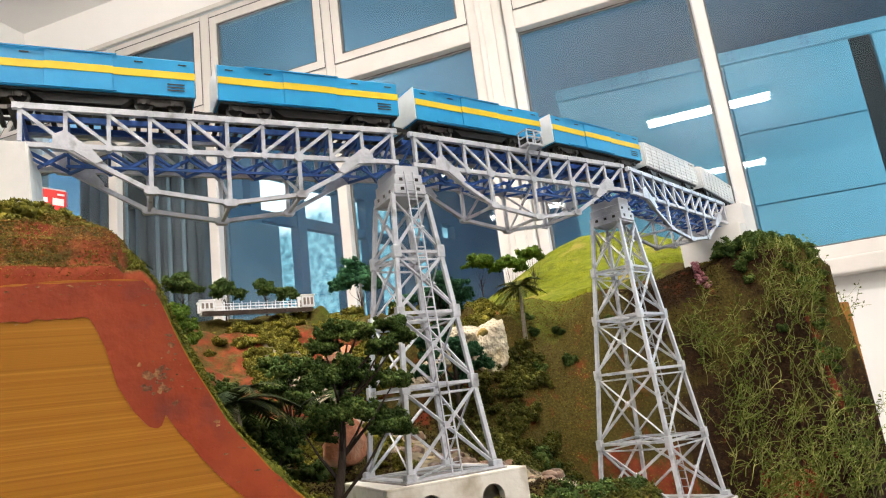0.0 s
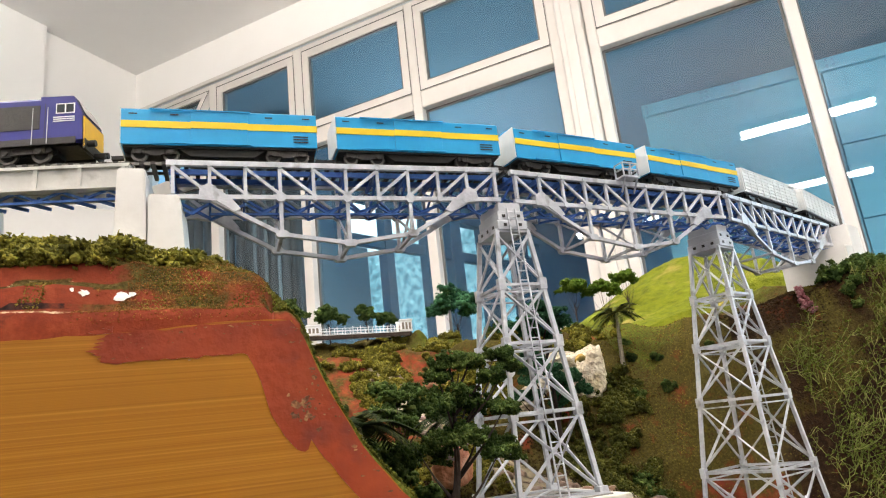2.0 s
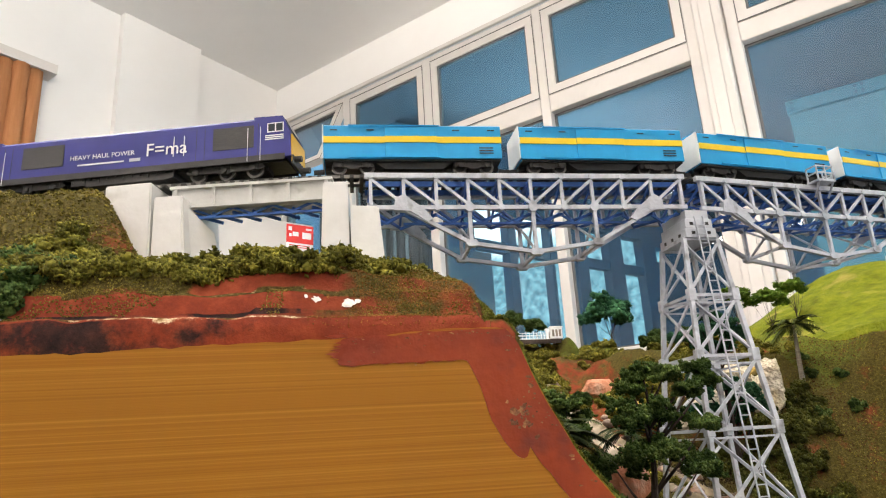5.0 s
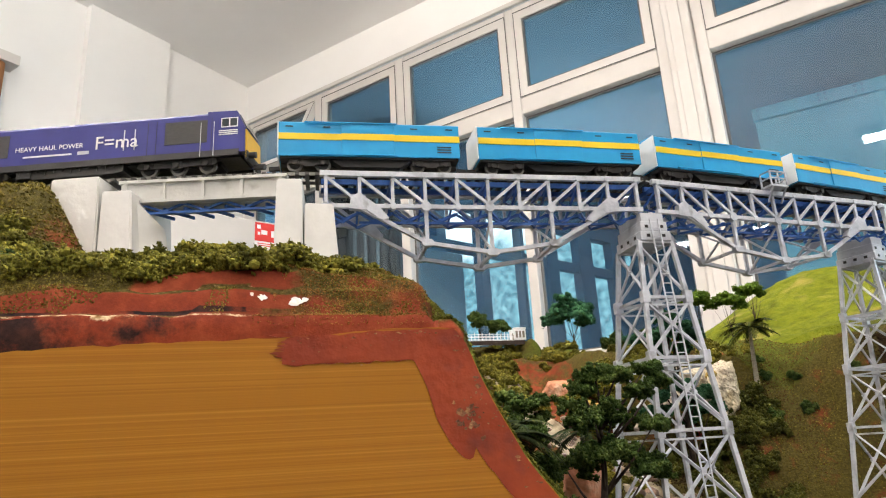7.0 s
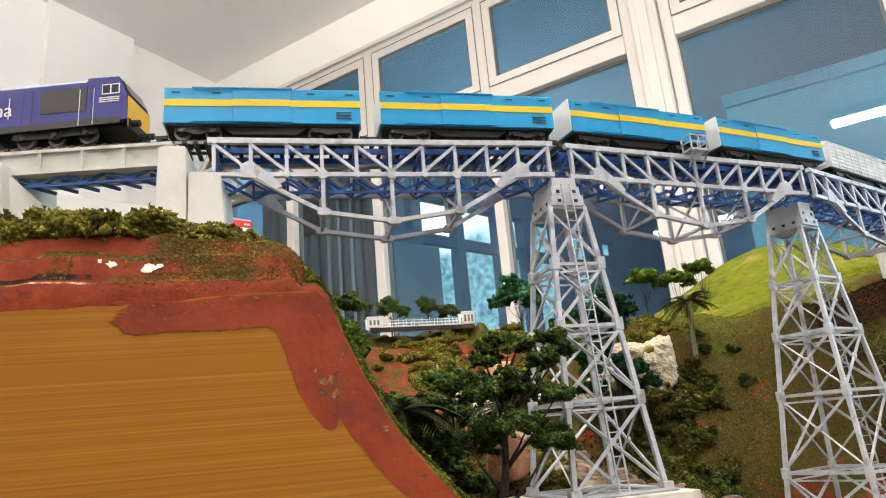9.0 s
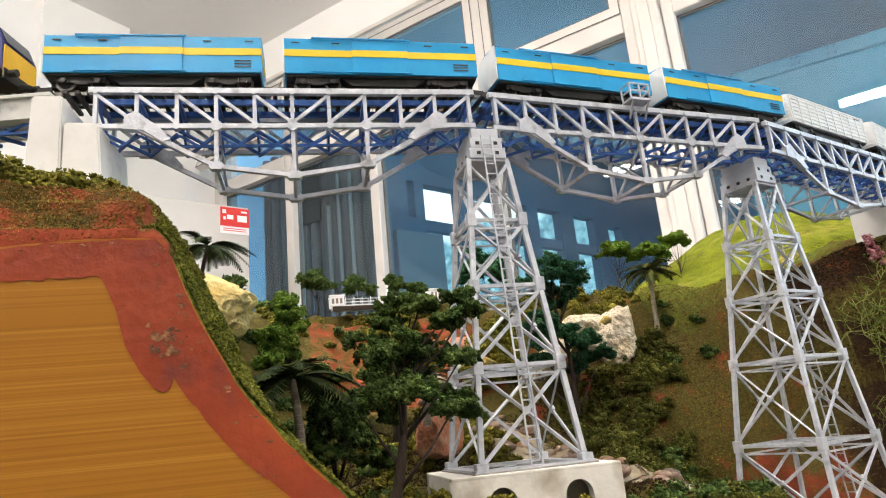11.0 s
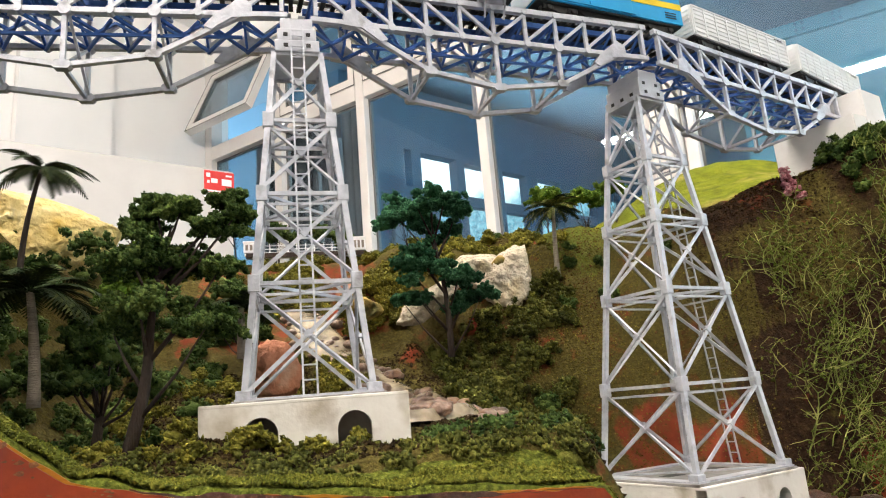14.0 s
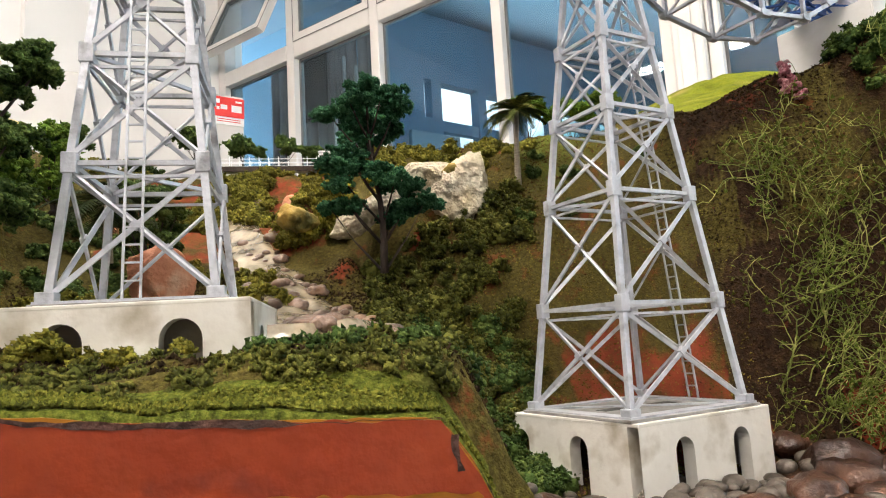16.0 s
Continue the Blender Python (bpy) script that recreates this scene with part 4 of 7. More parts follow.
up = [(x, float(np.interp(x, EX, EZ)) - 0.0015 + 0.0008 * float(ripple(x, 2.0, 0.005, 32))) for x in xs]
dn = [(x + 0.002 * float(ripple(x, 4.0, 0.02, 34)), min(float(np.interp(x, IX, IZ)) + 0.0010 * float(ripple(x, 1.0, 0.03, 33)) + 0.0010 * float(ripple(x, 1.0, 0.0035, 35)), float(np.interp(x, EX, EZ)) - 0.004)) for x in xs]
bm = bmesh.new()
for (a, b), (c, d) in zip(zip(up, dn), zip(up[1:], dn[1:])):
    vv = [bm.verts.new((p[0], EDGE - 0.0124, p[1])) for p in (a, b, d, c)]
    ww = [bm.verts.new((p[0], EDGE - 0.0118, p[1])) for p in (a, b, d, c)]
    bm.faces.new(vv)
    bm.faces.new((vv[1], ww[1], ww[2], vv[2]))
    bm.faces.new((vv[0], vv[3], ww[3], ww[0]))
bmesh.ops.remove_doubles(bm, verts=bm.verts, dist=1e-5)
part("painted_edge", bm, red_paint, table, "worn brick-red paint along the cut edge")
# lower right front edge in red
bm = prism(bmesh.new(), [(0.368, 1.277), (0.377, 1.252), (0.42, 1.241), (0.80, 1.238), (0.80, 1.15), (0.368, 1.15)], EDGE - 0.0125, EDGE - 0.0118)
part("painted_edge", bm, red_paint, table, "worn brick-red paint along the cut edge")

# dry brush strokes where the paint runs out on the board
rng = np.random.default_rng(61)
for k in range(9):
    z, x0 = 1.4372 + 0.0016 * k, 0.0012 - 0.0075 * rng.random()
    o = [(x0, z), (x0 + 0.004, z - 0.0006 - 0.0004 * rng.random()), (0.004, z - 0.0007), (0.004, z + 0.0007), (x0 + 0.003, z + 0.0005 + 0.0004 * rng.random())]
    part("brush_stroke", prism(bmesh.new(), o, EDGE - 0.01235, EDGE - 0.0119), red_paint, table)
# plaster chips on the mesa front
for x, y, r in ((0.0055, 0.0088, 0.0030), (-0.0105, 0.0096, 0.0019), (-0.0155, 0.0100, 0.0010), (0.0098, 0.0092, 0.0014), (-0.150, 0.0042, 0.0014)):
    bm = bmesh.new()
    c = [(x + r * (1 + 0.45 * random.uniform(-1, 1)) * math.cos(a), y + 0.36 * r * (1 + 0.4 * random.uniform(-1, 1)) * math.sin(a)) for a in np.linspace(0, 2 * math.pi, 14, endpoint=False)]
    vv = [bm.verts.new((px, float(set_back(py)) - 0.0004, float(ground(px, set_back(py))) + 0.0005)) for px, py in c]
    bm.faces.new(vv)
    part("paint_chip", bm, chip_white, table, "bare white plaster chip")
# flakes and crumbs where the paint has worn along the cut edge
rng = np.random.default_rng(52)
bm = bmesh.new()
for i in range(110):
    x = 0.002 + 0.19 * rng.random()
    e = float(np.interp(x, EX, EZ))
    z = e - 0.002 - min(rng.exponential(0.0035), 0.03)
    if x > 0.085 and rng.random() < 0.5:
        x, z = x - rng.exponential(0.004), z
    if z < float(np.interp(x, IX, IZ)) - 0.002:
        continue
    r = 0.0002 + min(rng.exponential(0.00022), 0.0012)
    vv = [bm.verts.new((x + r * rng.uniform(0.5, 1.5) * 1.5 * math.cos(a), EDGE - 0.0126 - 0.0003 * rng.random(), z + r * rng.uniform(0.4, 1.2) * math.sin(a))) for a in np.linspace(0, 2 * math.pi, 6, endpoint=False).tolist()]
    bm.faces.new(vv[::-1])
for i in range(46):
    x, z, r = rng.normal(0.0845, 0.0034), rng.normal(1.4115, 0.0050), 0.0003 + min(rng.exponential(0.0004), 0.0014)
    vv = [bm.verts.new((x + r * rng.uniform(0.5, 1.5) * math.cos(a), EDGE - 0.0126 - 0.0005 * rng.random(), z + r * rng.uniform(0.5, 1.4) * math.sin(a))) for a in np.linspace(0, 2 * math.pi, 7, endpoint=False).tolist()]
    bm.faces.new(vv[::-1])
tagged(part("worn_paint", bm, chip_ochre, table, "pale worn flakes along the painted edge"), "pale worn flakes along the painted edge", kind="stuff")
# dark strips paint the shade under the overhanging turf, and an upright board split
bm = bmesh.new()


def ribbon(points):
    """A thin dark strip through (x, z, half width) on the board's face."""
    rows = [[bm.verts.new((x + s * wx, EDGE - 0.0127, z + s * wz)) for s in (1, -1)] for x, z, wx, wz in points]
    for p, q in zip(rows, rows[1:]):
        bm.faces.new((p[0], p[1], q[1], q[0]))


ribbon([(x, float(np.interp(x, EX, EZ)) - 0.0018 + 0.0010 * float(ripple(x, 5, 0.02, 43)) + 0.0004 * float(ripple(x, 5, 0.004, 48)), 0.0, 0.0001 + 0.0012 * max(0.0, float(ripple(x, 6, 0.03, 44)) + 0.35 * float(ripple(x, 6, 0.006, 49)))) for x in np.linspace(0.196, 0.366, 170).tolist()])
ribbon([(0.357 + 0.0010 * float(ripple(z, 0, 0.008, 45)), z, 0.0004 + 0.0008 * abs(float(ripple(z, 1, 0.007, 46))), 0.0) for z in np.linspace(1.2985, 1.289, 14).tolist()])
part("dark_seam", bm, crack_shade, table, "dark strip painted for the shade below the turf edge, with an upright split")

# stream of clear resin over stones
CX = [0.245, 0.248, 0.258, 0.286, 0.306, 0.322, 0.342, 0.368, 0.40, 0.45]
CY = [0.53, 0.47, 0.40, 0.33, 0.27, 0.22, 0.17, 0.135, 0.11, 0.08]
bm = bmesh.new()
rows = []
for k in range(120):
    f = k / 119 * (len(CX) - 1)
    cx, cy = float(np.interp(f, range(len(CX)), CX)), float(np.interp(f, range(len(CY)), CY))
    half = 0.017 + 0.020 * smooth(2.5, 5, f) * (1 - smooth(6.5, 8, f)) + 0.004 * float(ripple(f, 0, 0.6, 51))
    row = []
    for j in range(15):
        o = (j / 14 * 2 - 1) * half
        px, py = cx + o * 0.9, cy + o * 0.35
        z = float(np.mean(ground(px + np.array([-0.004, 0, 0.004]), py + np.array([0.003, 0, -0.003])))) + 0.004 * (1 - (o / half) ** 4) - 0.001 + 0.0012 * float(ripple(px, py, 0.008, 52))
        row.append(bm.verts.new((px, py, z)))
    rows.append(row)
for a, b in zip(rows, rows[1:]):
    for j in range(14):
        bm.faces.new((a[j], a[j + 1], b[j + 1], b[j]))
tagged(part("stream", bm, stream_mat, smooth=True), "glossy clear-resin stream over brown stones", "water", kind="structure")


# still pool behind and beside the first plinth
bm = bmesh.new()
mid = bm.verts.new((0.284, 0.176, 1.3350))
rings = []
for k in range(1, 13):
    row = []
    for j in range(48):
        a = 2 * math.pi * j / 48
        f = k / 12 * (1 + 0.16 * float(ripple(math.cos(a) * 2, math.sin(a) * 2, 0.7, 55)))
        px, py = 0.284 + 0.060 * f * math.cos(a), 0.176 + 0.046 * f * math.sin(a)
        row.append(bm.verts.new((px, py, 1.3350 + 0.0012 * float(ripple(px, py, 0.014, 56)) + 0.0008 * float(ripple(px, py, 0.005, 57)) - 0.006 * (k == 12))))
    rings.append(row)
for j in range(48):
    bm.faces.new((mid, rings[0][j], rings[0][(j + 1) % 48]))
    for p, q in zip(rings, rings[1:]):
        bm.faces.new((p[j], q[j], q[(j + 1) % 48], p[(j + 1) % 48]))
tagged(part("pool", bm, stream_mat, smooth=True), "glossy cream resin pool beside the plinth", "water", kind="structure")


def stone(name, material, r, squash=(1, 1, 0.7), seed=0, rough=0.25, detail=3, facets=0, faces=()):
    """A boulder; facets are random flat faces, faces are given ones (direction, distance)."""
    bm = bmesh.new()
    bmesh.ops.create_icosphere(bm, subdivisions=detail, radius=1)
    rng = np.random.default_rng(seed)
    cuts = [(Vector(rng.normal(size=3).tolist()).normalized(), rng.uniform(0.58, 0.82)) for _ in range(facets)]
    cuts = [(Vector(w).normalized(), off) for w, off in faces] + cuts
    for v in bm.verts:
        d = v.co.normalized()
        f = 1 + rough * noise.noise(d * 1.3 + Vector((seed * 7.1, 0, 0))) + 0.5 * rough * noise.noise(d * 3.1 + Vector((0, seed * 3.3, 0))) + 0.2 * rough * noise.noise(d * 8 + Vector((0, 0, seed))) + (0.10 * noise.noise(d * 5 + Vector((seed, 0, 3))) + 0.06 * noise.noise(d * 13 + Vector((seed, 2, 0))) if facets else 0.0)
        p = d * f
        for way, off in cuts:
            over = p.dot(way) - off
            if over > 0:
                p = p - way * over * (0.9 + 0.25 * noise.noise(d * 9 + Vector((seed, 5, 0))))
        v.co = Vector((p.x * squash[0], p.y * squash[1], p.z * squash[2])) * r
    return mesh_of(name, bm, material, smooth=True)


def put_stone(me, name, x, y, sink, rz, label, category, group="", z=None, tip=(0, 0)):
    ob = new(name, me)
    ob.matrix_world = pose(x, y, (float(ground(x, y)) if z is None else z) + sink, tip[0], tip[1], rz)
    return tagged(ob, label, category, group)


TALL = [((-0.62, -0.25, 0.75), 0.56), ((-0.62, 0, -0.78), 0.66), ((0.66, -0.1, -0.75), 0.52), ((0.95, -0.25, 0.2), 0.66), ((0.1, -0.95, 0.3), 0.60), ((-0.5, -0.85, -0.15), 0.68)]
LOW = [((0.1, -0.5, 0.86), 0.66), ((-0.75, -0.5, 0.4), 0.70), ((0.6, -0.75, 0.3), 0.72), ((-0.2, -0.9, -0.3), 0.7)]
put_stone(stone("rock", rock_white, 0.0360, (0.80, 0.52, 1.08), 3, 0.20, 5, 4, TALL), "rock", 0.428, 0.338, 0, 0, "tall cream rock with craggy faces on the hillside", "rock", z=1.4335, tip=(0, 7))
put_stone(stone("rock", rock_white, 0.0250, (0.98, 0.7, 0.62), 5, 0.22, 5, 5, LOW), "rock", 0.404, 0.349, 0, -10, "low cream rock behind the tall one", "rock", z=1.4505)
put_stone(stone("rock", rock_ochre, 0.0085, (1.1, 0.7, 0.9), 6, 0.22, 4, 6), "rock", 0.4215, 0.3385, 0, -10, "small yellow-stained rock wedged between cream rocks", "rock", z=1.4525)
put_stone(stone("rock", rock_white, 0.0215, (1.55, 0.6, 0.55), 8, 0.25, 5, 6, LOW), "rock", 0.354, 0.334, 0, 5, "pale sloping rock slab behind the slender tree", "rock", z=1.419, tip=(0, -36))
put_stone(stone("rock", rock_yellow, 0.049, (1.25, 0.7, 0.85), 12, 0.45, 5, 16), "rock", 0.046, 0.385, 0, 10, "pale yellow plaster rock outcrop on the bank", "rock", z=1.497)
put_stone(stone("rock", rock_ochre, 0.0150, (1.2, 0.8, 0.95), 14, 0.3, 4, 10), "rock", 0.304, 0.362, 0, 30, "yellow ochre rock beside the stream", "rock", z=1.422)
put_stone(stone("rock", rock_orange, 0.0240, (0.95, 0.8, 0.95), 17, 0.25, 4, 12), "rock", 0.232, 0.247, 0, 25, "orange clay rock beside the stream", "rock", z=1.364)
put_stone(stone("rock", rock_orange, 0.018, (1.2, 0.8, 0.7), 19, 0.3, 4, 9), "rock", 0.300, 0.46, 0, -25, "orange clay rock beside the stream", "rock", z=1.455)

boulders = [stone("boulder", river_mat, 0.02, (1.15, 0.9, 0.72), s, 0.3) for s in (31, 32, 33, 34)]
wet_stones = [stone("boulder", boulder_mat, 0.02, (1.15, 0.9, 0.72), s, 0.3) for s in (35, 36, 37, 38)]
BOULDERS = [(0.428, 0.098, 0.75), (0.455, 0.083, 0.7), (0.487, 0.088, 0.6), (0.404, 0.11, 0.6), (0.52, 0.098, 0.6), (0.556, 0.122, 0.75), (0.575, 0.15, 0.8), (0.571, 0.185, 0.55), (0.60, 0.158, 0.6), (0.552, 0.098, 0.55), (0.47, 0.06, 0.65), (0.513, 0.066, 0.7), (0.59, 0.12, 0.45), (0.43, 0.07, 0.5), (0.555, 0.19, 0.5), (0.62, 0.14, 0.5)]
for i, (x, y, s) in enumerate(BOULDERS):
    ob = new("boulder", boulders[i % 4])
    ob.matrix_world = pose(x, y, float(ground(x, y)) + 0.008 * s, 0, 0, 57 * i) @ Matrix.Scale(s, 4)
    tagged(ob, "rounded dark brown boulder on the gravel bed", "boulder", "boulders on the river bed")
for i, (x, y, s) in enumerate([(0.345, 0.175, 0.5), (0.325, 0.225, 0.6), (0.352, 0.145, 0.4), (0.338, 0.205, 0.35), (0.305, 0.28, 0.5), (0.318, 0.30, 0.45), (0.33, 0.265, 0.35), (0.29, 0.36, 0.4), (0.282, 0.33, 0.4), (0.30, 0.31, 0.3), (0.372, 0.16, 0.45)]):
    ob = new("boulder", wet_stones[(i + 1) % 4])
    ob.matrix_world = pose(x, y, float(ground(x, y)) + 0.006 * s, 0, 0, 71 * i) @ Matrix.Scale(s * 0.7, 4)
    tagged(ob, "wet brown stone in the stream", "boulder", "stones in the stream")

for i, (x, y, s) in enumerate([(0.316, 0.160, 0.45), (0.327, 0.178, 0.55), (0.305, 0.198, 0.4), (0.322, 0.148, 0.35), (0.290, 0.205, 0.5), (0.312, 0.185, 0.3)]):
    ob = new("boulder", wet_stones[i % 4])
    ob.matrix_world = pose(x, y, 1.334, 0, 0, 49 * i) @ Matrix.Scale(s * 0.8, 4)
    tagged(ob, "wet brown stone in the resin pool", "boulder", "stones in the stream")


def scatter_stones(name, spots, material, label):
    bm = bmesh.new()
    for x, y, r in spots:
        m = pose(x, y, float(ground(x, y)) + 0.25 * r, random.uniform(-20, 20), random.uniform(-20, 20), random.uniform(0, 360)) @ Matrix.Diagonal((r * random.uniform(0.8, 1.3), r, r * random.uniform(0.55, 0.8), 1))
        bmesh.ops.create_icosphere(bm, subdivisions=2, radius=1, matrix=m)
    tagged(part(name, bm, material, smooth=True), label, "gravel", kind="stuff")


scatter_stones("gravel", [(random.uniform(0.385, 0.63), random.uniform(0.045, 0.165), random.choice((0.002, 0.003, 0.004, 0.0055))) for _ in range(620)], pebble_mat, "loose grey-brown pebbles on the river bed")
scatter_stones("gravel", [(float(np.interp(f, range(10), CX)) + random.uniform(-0.025, 0.025), float(np.interp(f, range(10), CY)) + random.uniform(-0.01, 0.01), random.choice((0.0025, 0.004, 0.006))) for f in np.random.uniform(0.5, 7, 130)], boulder_mat, "wet pebbles along the stream")

# ---- the bridge ----
ZT, ZM, ZL3, ZL5 = 1.5755, 1.5525, 1.527, 1.5205   # top chord, middle chord, lower chord at the thirds and the middle
WIDTH, LEN = 0.038, 0.227


def truss(span, y, side):
    """One side truss of a span: ten panels above, a bellied lower chord."""
    n = 10
    xs = [0.003 + (LEN - 0.006) * i / n for i in range(n + 1)]
    t = 0.0022
    part("top_chord", bar((-0.001, y, ZT), (LEN + 0.001, y, ZT), 0.0034, 0.0036), silver, span)
    part("middle_chord", bar((0, y, ZM), (LEN, y, ZM), 0.0030, 0.0029), silver, span)
    for i, x in enumerate(xs):
        part("post", bar((x, y, ZM + 0.0018), (x, y, ZT - 0.0022), 0.0032 if i in (0, n) else 0.0022, t, up=(1, 0, 0)), silver, span)
    for i in range(n):
        a, b = (xs[i], xs[i + 1]) if i < n / 2 else (xs[i + 1], xs[i])
        part("diagonal", bar((a, y - side * 0.0004, ZT - 0.0025), (b, y - side * 0.0004, ZM + 0.002), 0.0020, 0.0018, up=(0, 1, 0)), silver, span)
    low = [(xs[1], ZM - 0.001), (xs[3], ZL3), (xs[5], ZL5), (xs[7], ZL3), (xs[9], ZM - 0.001)]
    for (a, za), (b, zb) in zip(low, low[1:]):
        part("lower_chord", bar((a, y, za), (b, y, zb), 0.0030, 0.0026), silver, span)
    for k, z in ((3, ZL3), (5, ZL5), (7, ZL3)):
        part("hanger", bar((xs[k], y, z), (xs[k], y, ZM), 0.0024, 0.0024, up=(1, 0, 0)), silver, span)
    for x, z, w, h in [(xs[k], ZM, 0.0066, 0.0066) for k in (3, 5, 7)] + [(xs[k], ZL3, 0.008, 0.0046) for k in (3, 7)] + [(xs[5], ZL5, 0.009, 0.0046)] + [(xs[k], ZM, 0.0042, 0.0046) for k in (2, 4, 6, 8)] + [(xs[k], ZT - 0.0006, 0.0036, 0.0040) for k in range(0, 11)]:
        c = 0.3 * min(w, h)
        o = [(x - w / 2 + c, z - h / 2), (x + w / 2 - c, z - h / 2), (x + w / 2, z - h / 2 + c), (x + w / 2, z + h / 2 - c), (x + w / 2 - c, z + h / 2), (x - w / 2 + c, z + h / 2), (x - w / 2, z + h / 2 - c), (x - w / 2, z - h / 2 + c)]
        part("gusset", prism(bmesh.new(), o, y - 0.0023, y + 0.0023), silver, span)
    for k, s in ((1, 1), (9, -1)):
        x = xs[k]
        o = [(x - s * 0.007, ZM - 0.0022), (x - s * 0.006, ZM + 0.006), (x, ZM + 0.0095), (x + s * 0.005, ZM + 0.005), (x + s * 0.013, ZM - 0.001), (x + s * 0.019, ZM - 0.0085), (x + s * 0.015, ZM - 0.0105), (x + s * 0.004, ZM - 0.003)]
        part("end_gusset", prism(bmesh.new(), o if s > 0 else o[::-1], y - 0.0024, y + 0.0024), silver, span)
    return xs


def build_span():
    span = thing("bridge_span", "silver painted steel truss bridge span with blue bracing", "bridge", "truss spans of the curved viaduct")
    xs = truss(span, 0.0, 1)
    truss(span, WIDTH, -1)
    for i, x in enumerate(xs):
        part("floor_beam", bar((x, 0.002, ZT - 0.004), (x, WIDTH - 0.002, ZT - 0.004), 0.002, 0.003), blue_steel, span, "dark blue cross beam")
        part("sway_brace", bar((x, 0.002, ZT - 0.006), (x, WIDTH - 0.002, ZM), 0.0014, 0.0014), blue_steel, span)
        part("sway_brace", bar((x + 0.0015, WIDTH - 0.002, ZT - 0.006), (x + 0.0015, 0.002, ZM), 0.0014, 0.0014), blue_steel, span)
    zb = ZM - 0.006
    for a, b in zip(xs, xs[1:]):
        part("lateral_brace", bar((a, 0.002, ZM - 0.001), (b, WIDTH - 0.002, zb + 0.004), 0.0015, 0.0017), blue_steel, span)
        part("lateral_brace", bar((a, WIDTH - 0.002, ZM - 0.003), (b, 0.002, zb + 0.002), 0.0015, 0.0017), blue_steel, span)
        part("lateral_brace", bar((a, 0.010, ZM - 0.001), ((a + b) / 2, 0.010, zb - 0.002), 0.0014, 0.0014), blue_steel, span)
        part("lateral_brace", bar(((a + b) / 2, 0.010, zb - 0.002), (b, 0.010, ZM - 0.001), 0.0014, 0.0014), blue_steel, span)
    part("lower_rail", bar((xs[1], 0.010, zb - 0.002), (xs[9], 0.010, zb - 0.002), 0.0014, 0.0016), blue_steel, span)
    for k, z in ((3, ZL3), (5, ZL5), (7, ZL3)):
        x = xs[k]
        part("cross_frame", bar((x, 0.001, z + 0.001), (x, WIDTH - 0.001, ZM - 0.002), 0.0014, 0.0014), silver, span)
        part("cross_frame", bar((x + 0.0016, WIDTH - 0.001, z + 0.001), (x + 0.0016, 0.001, ZM - 0.002), 0.0014, 0.0014), silver, span)
        part("cross_frame", bar((x, 0.001, z), (x, WIDTH - 0.001, z), 0.002, 0.002), silver, span)
    for y in (0.011, 0.027):
        part("stringer", bar((0, y, ZT - 0.0015), (LEN, y, ZT - 0.0015), 0.0022, 0.0035), blue_steel, span)
    return span


first = build_span()
S1 = pose(0.0210, 0.1300, 0, 0, 0, -1.3)
S2 = pose(0.2605, 0.1275, 0, 0, 0, 8.2)
S3 = pose(0.4950, 0.1640, 0, 0, 0, 21.3) @ Matrix.Diagonal((1.06, 1, 1, 1))
first.matrix_world = S1
copy_thing(first, S2)
copy_thing(first, S3)

# inspection cage on the middle span
cage = thing("inspection_cage", "small silver railed refuge cage beside the track", "platform", at=S2 @ Matrix.Translation((0.104, -0.002, ZT + 0.002)))
part("floor_plate", solid(0, 0.017, -0.009, 0.002, 0, 0.0016), silver, cage)
for x in (0.0006, 0.0085, 0.0164):
    part("upright", bar((x, -0.0084, 0.0016), (x, -0.0084, 0.0125), 0.001, 0.001, up=(1, 0, 0)), silver, cage)
for x in (0.0006, 0.0164):
    part("upright", bar((x, 0.0012, 0.0016), (x, 0.0012, 0.0125), 0.001, 0.001, up=(1, 0, 0)), silver, cage)
for z in (0.0070, 0.0125):
    part("handrail", bar((0, -0.0084, z), (0.017, -0.0084, z), 0.001, 0.001), silver, cage)
    for x in (0.0006, 0.0164):
        part("handrail", bar((x, -0.0084, z), (x, 0.0012, z), 0.001, 0.001), silver, cage)
for x in (0.002, 0.015):
    part("bracket", bar((x, -0.0080, 0), (x + 0.002, 0.001, -0.010), 0.001, 0.0014), silver, cage)


# ---- towers ----
def lerp(a, b, f):
    return a + (b - a) * f


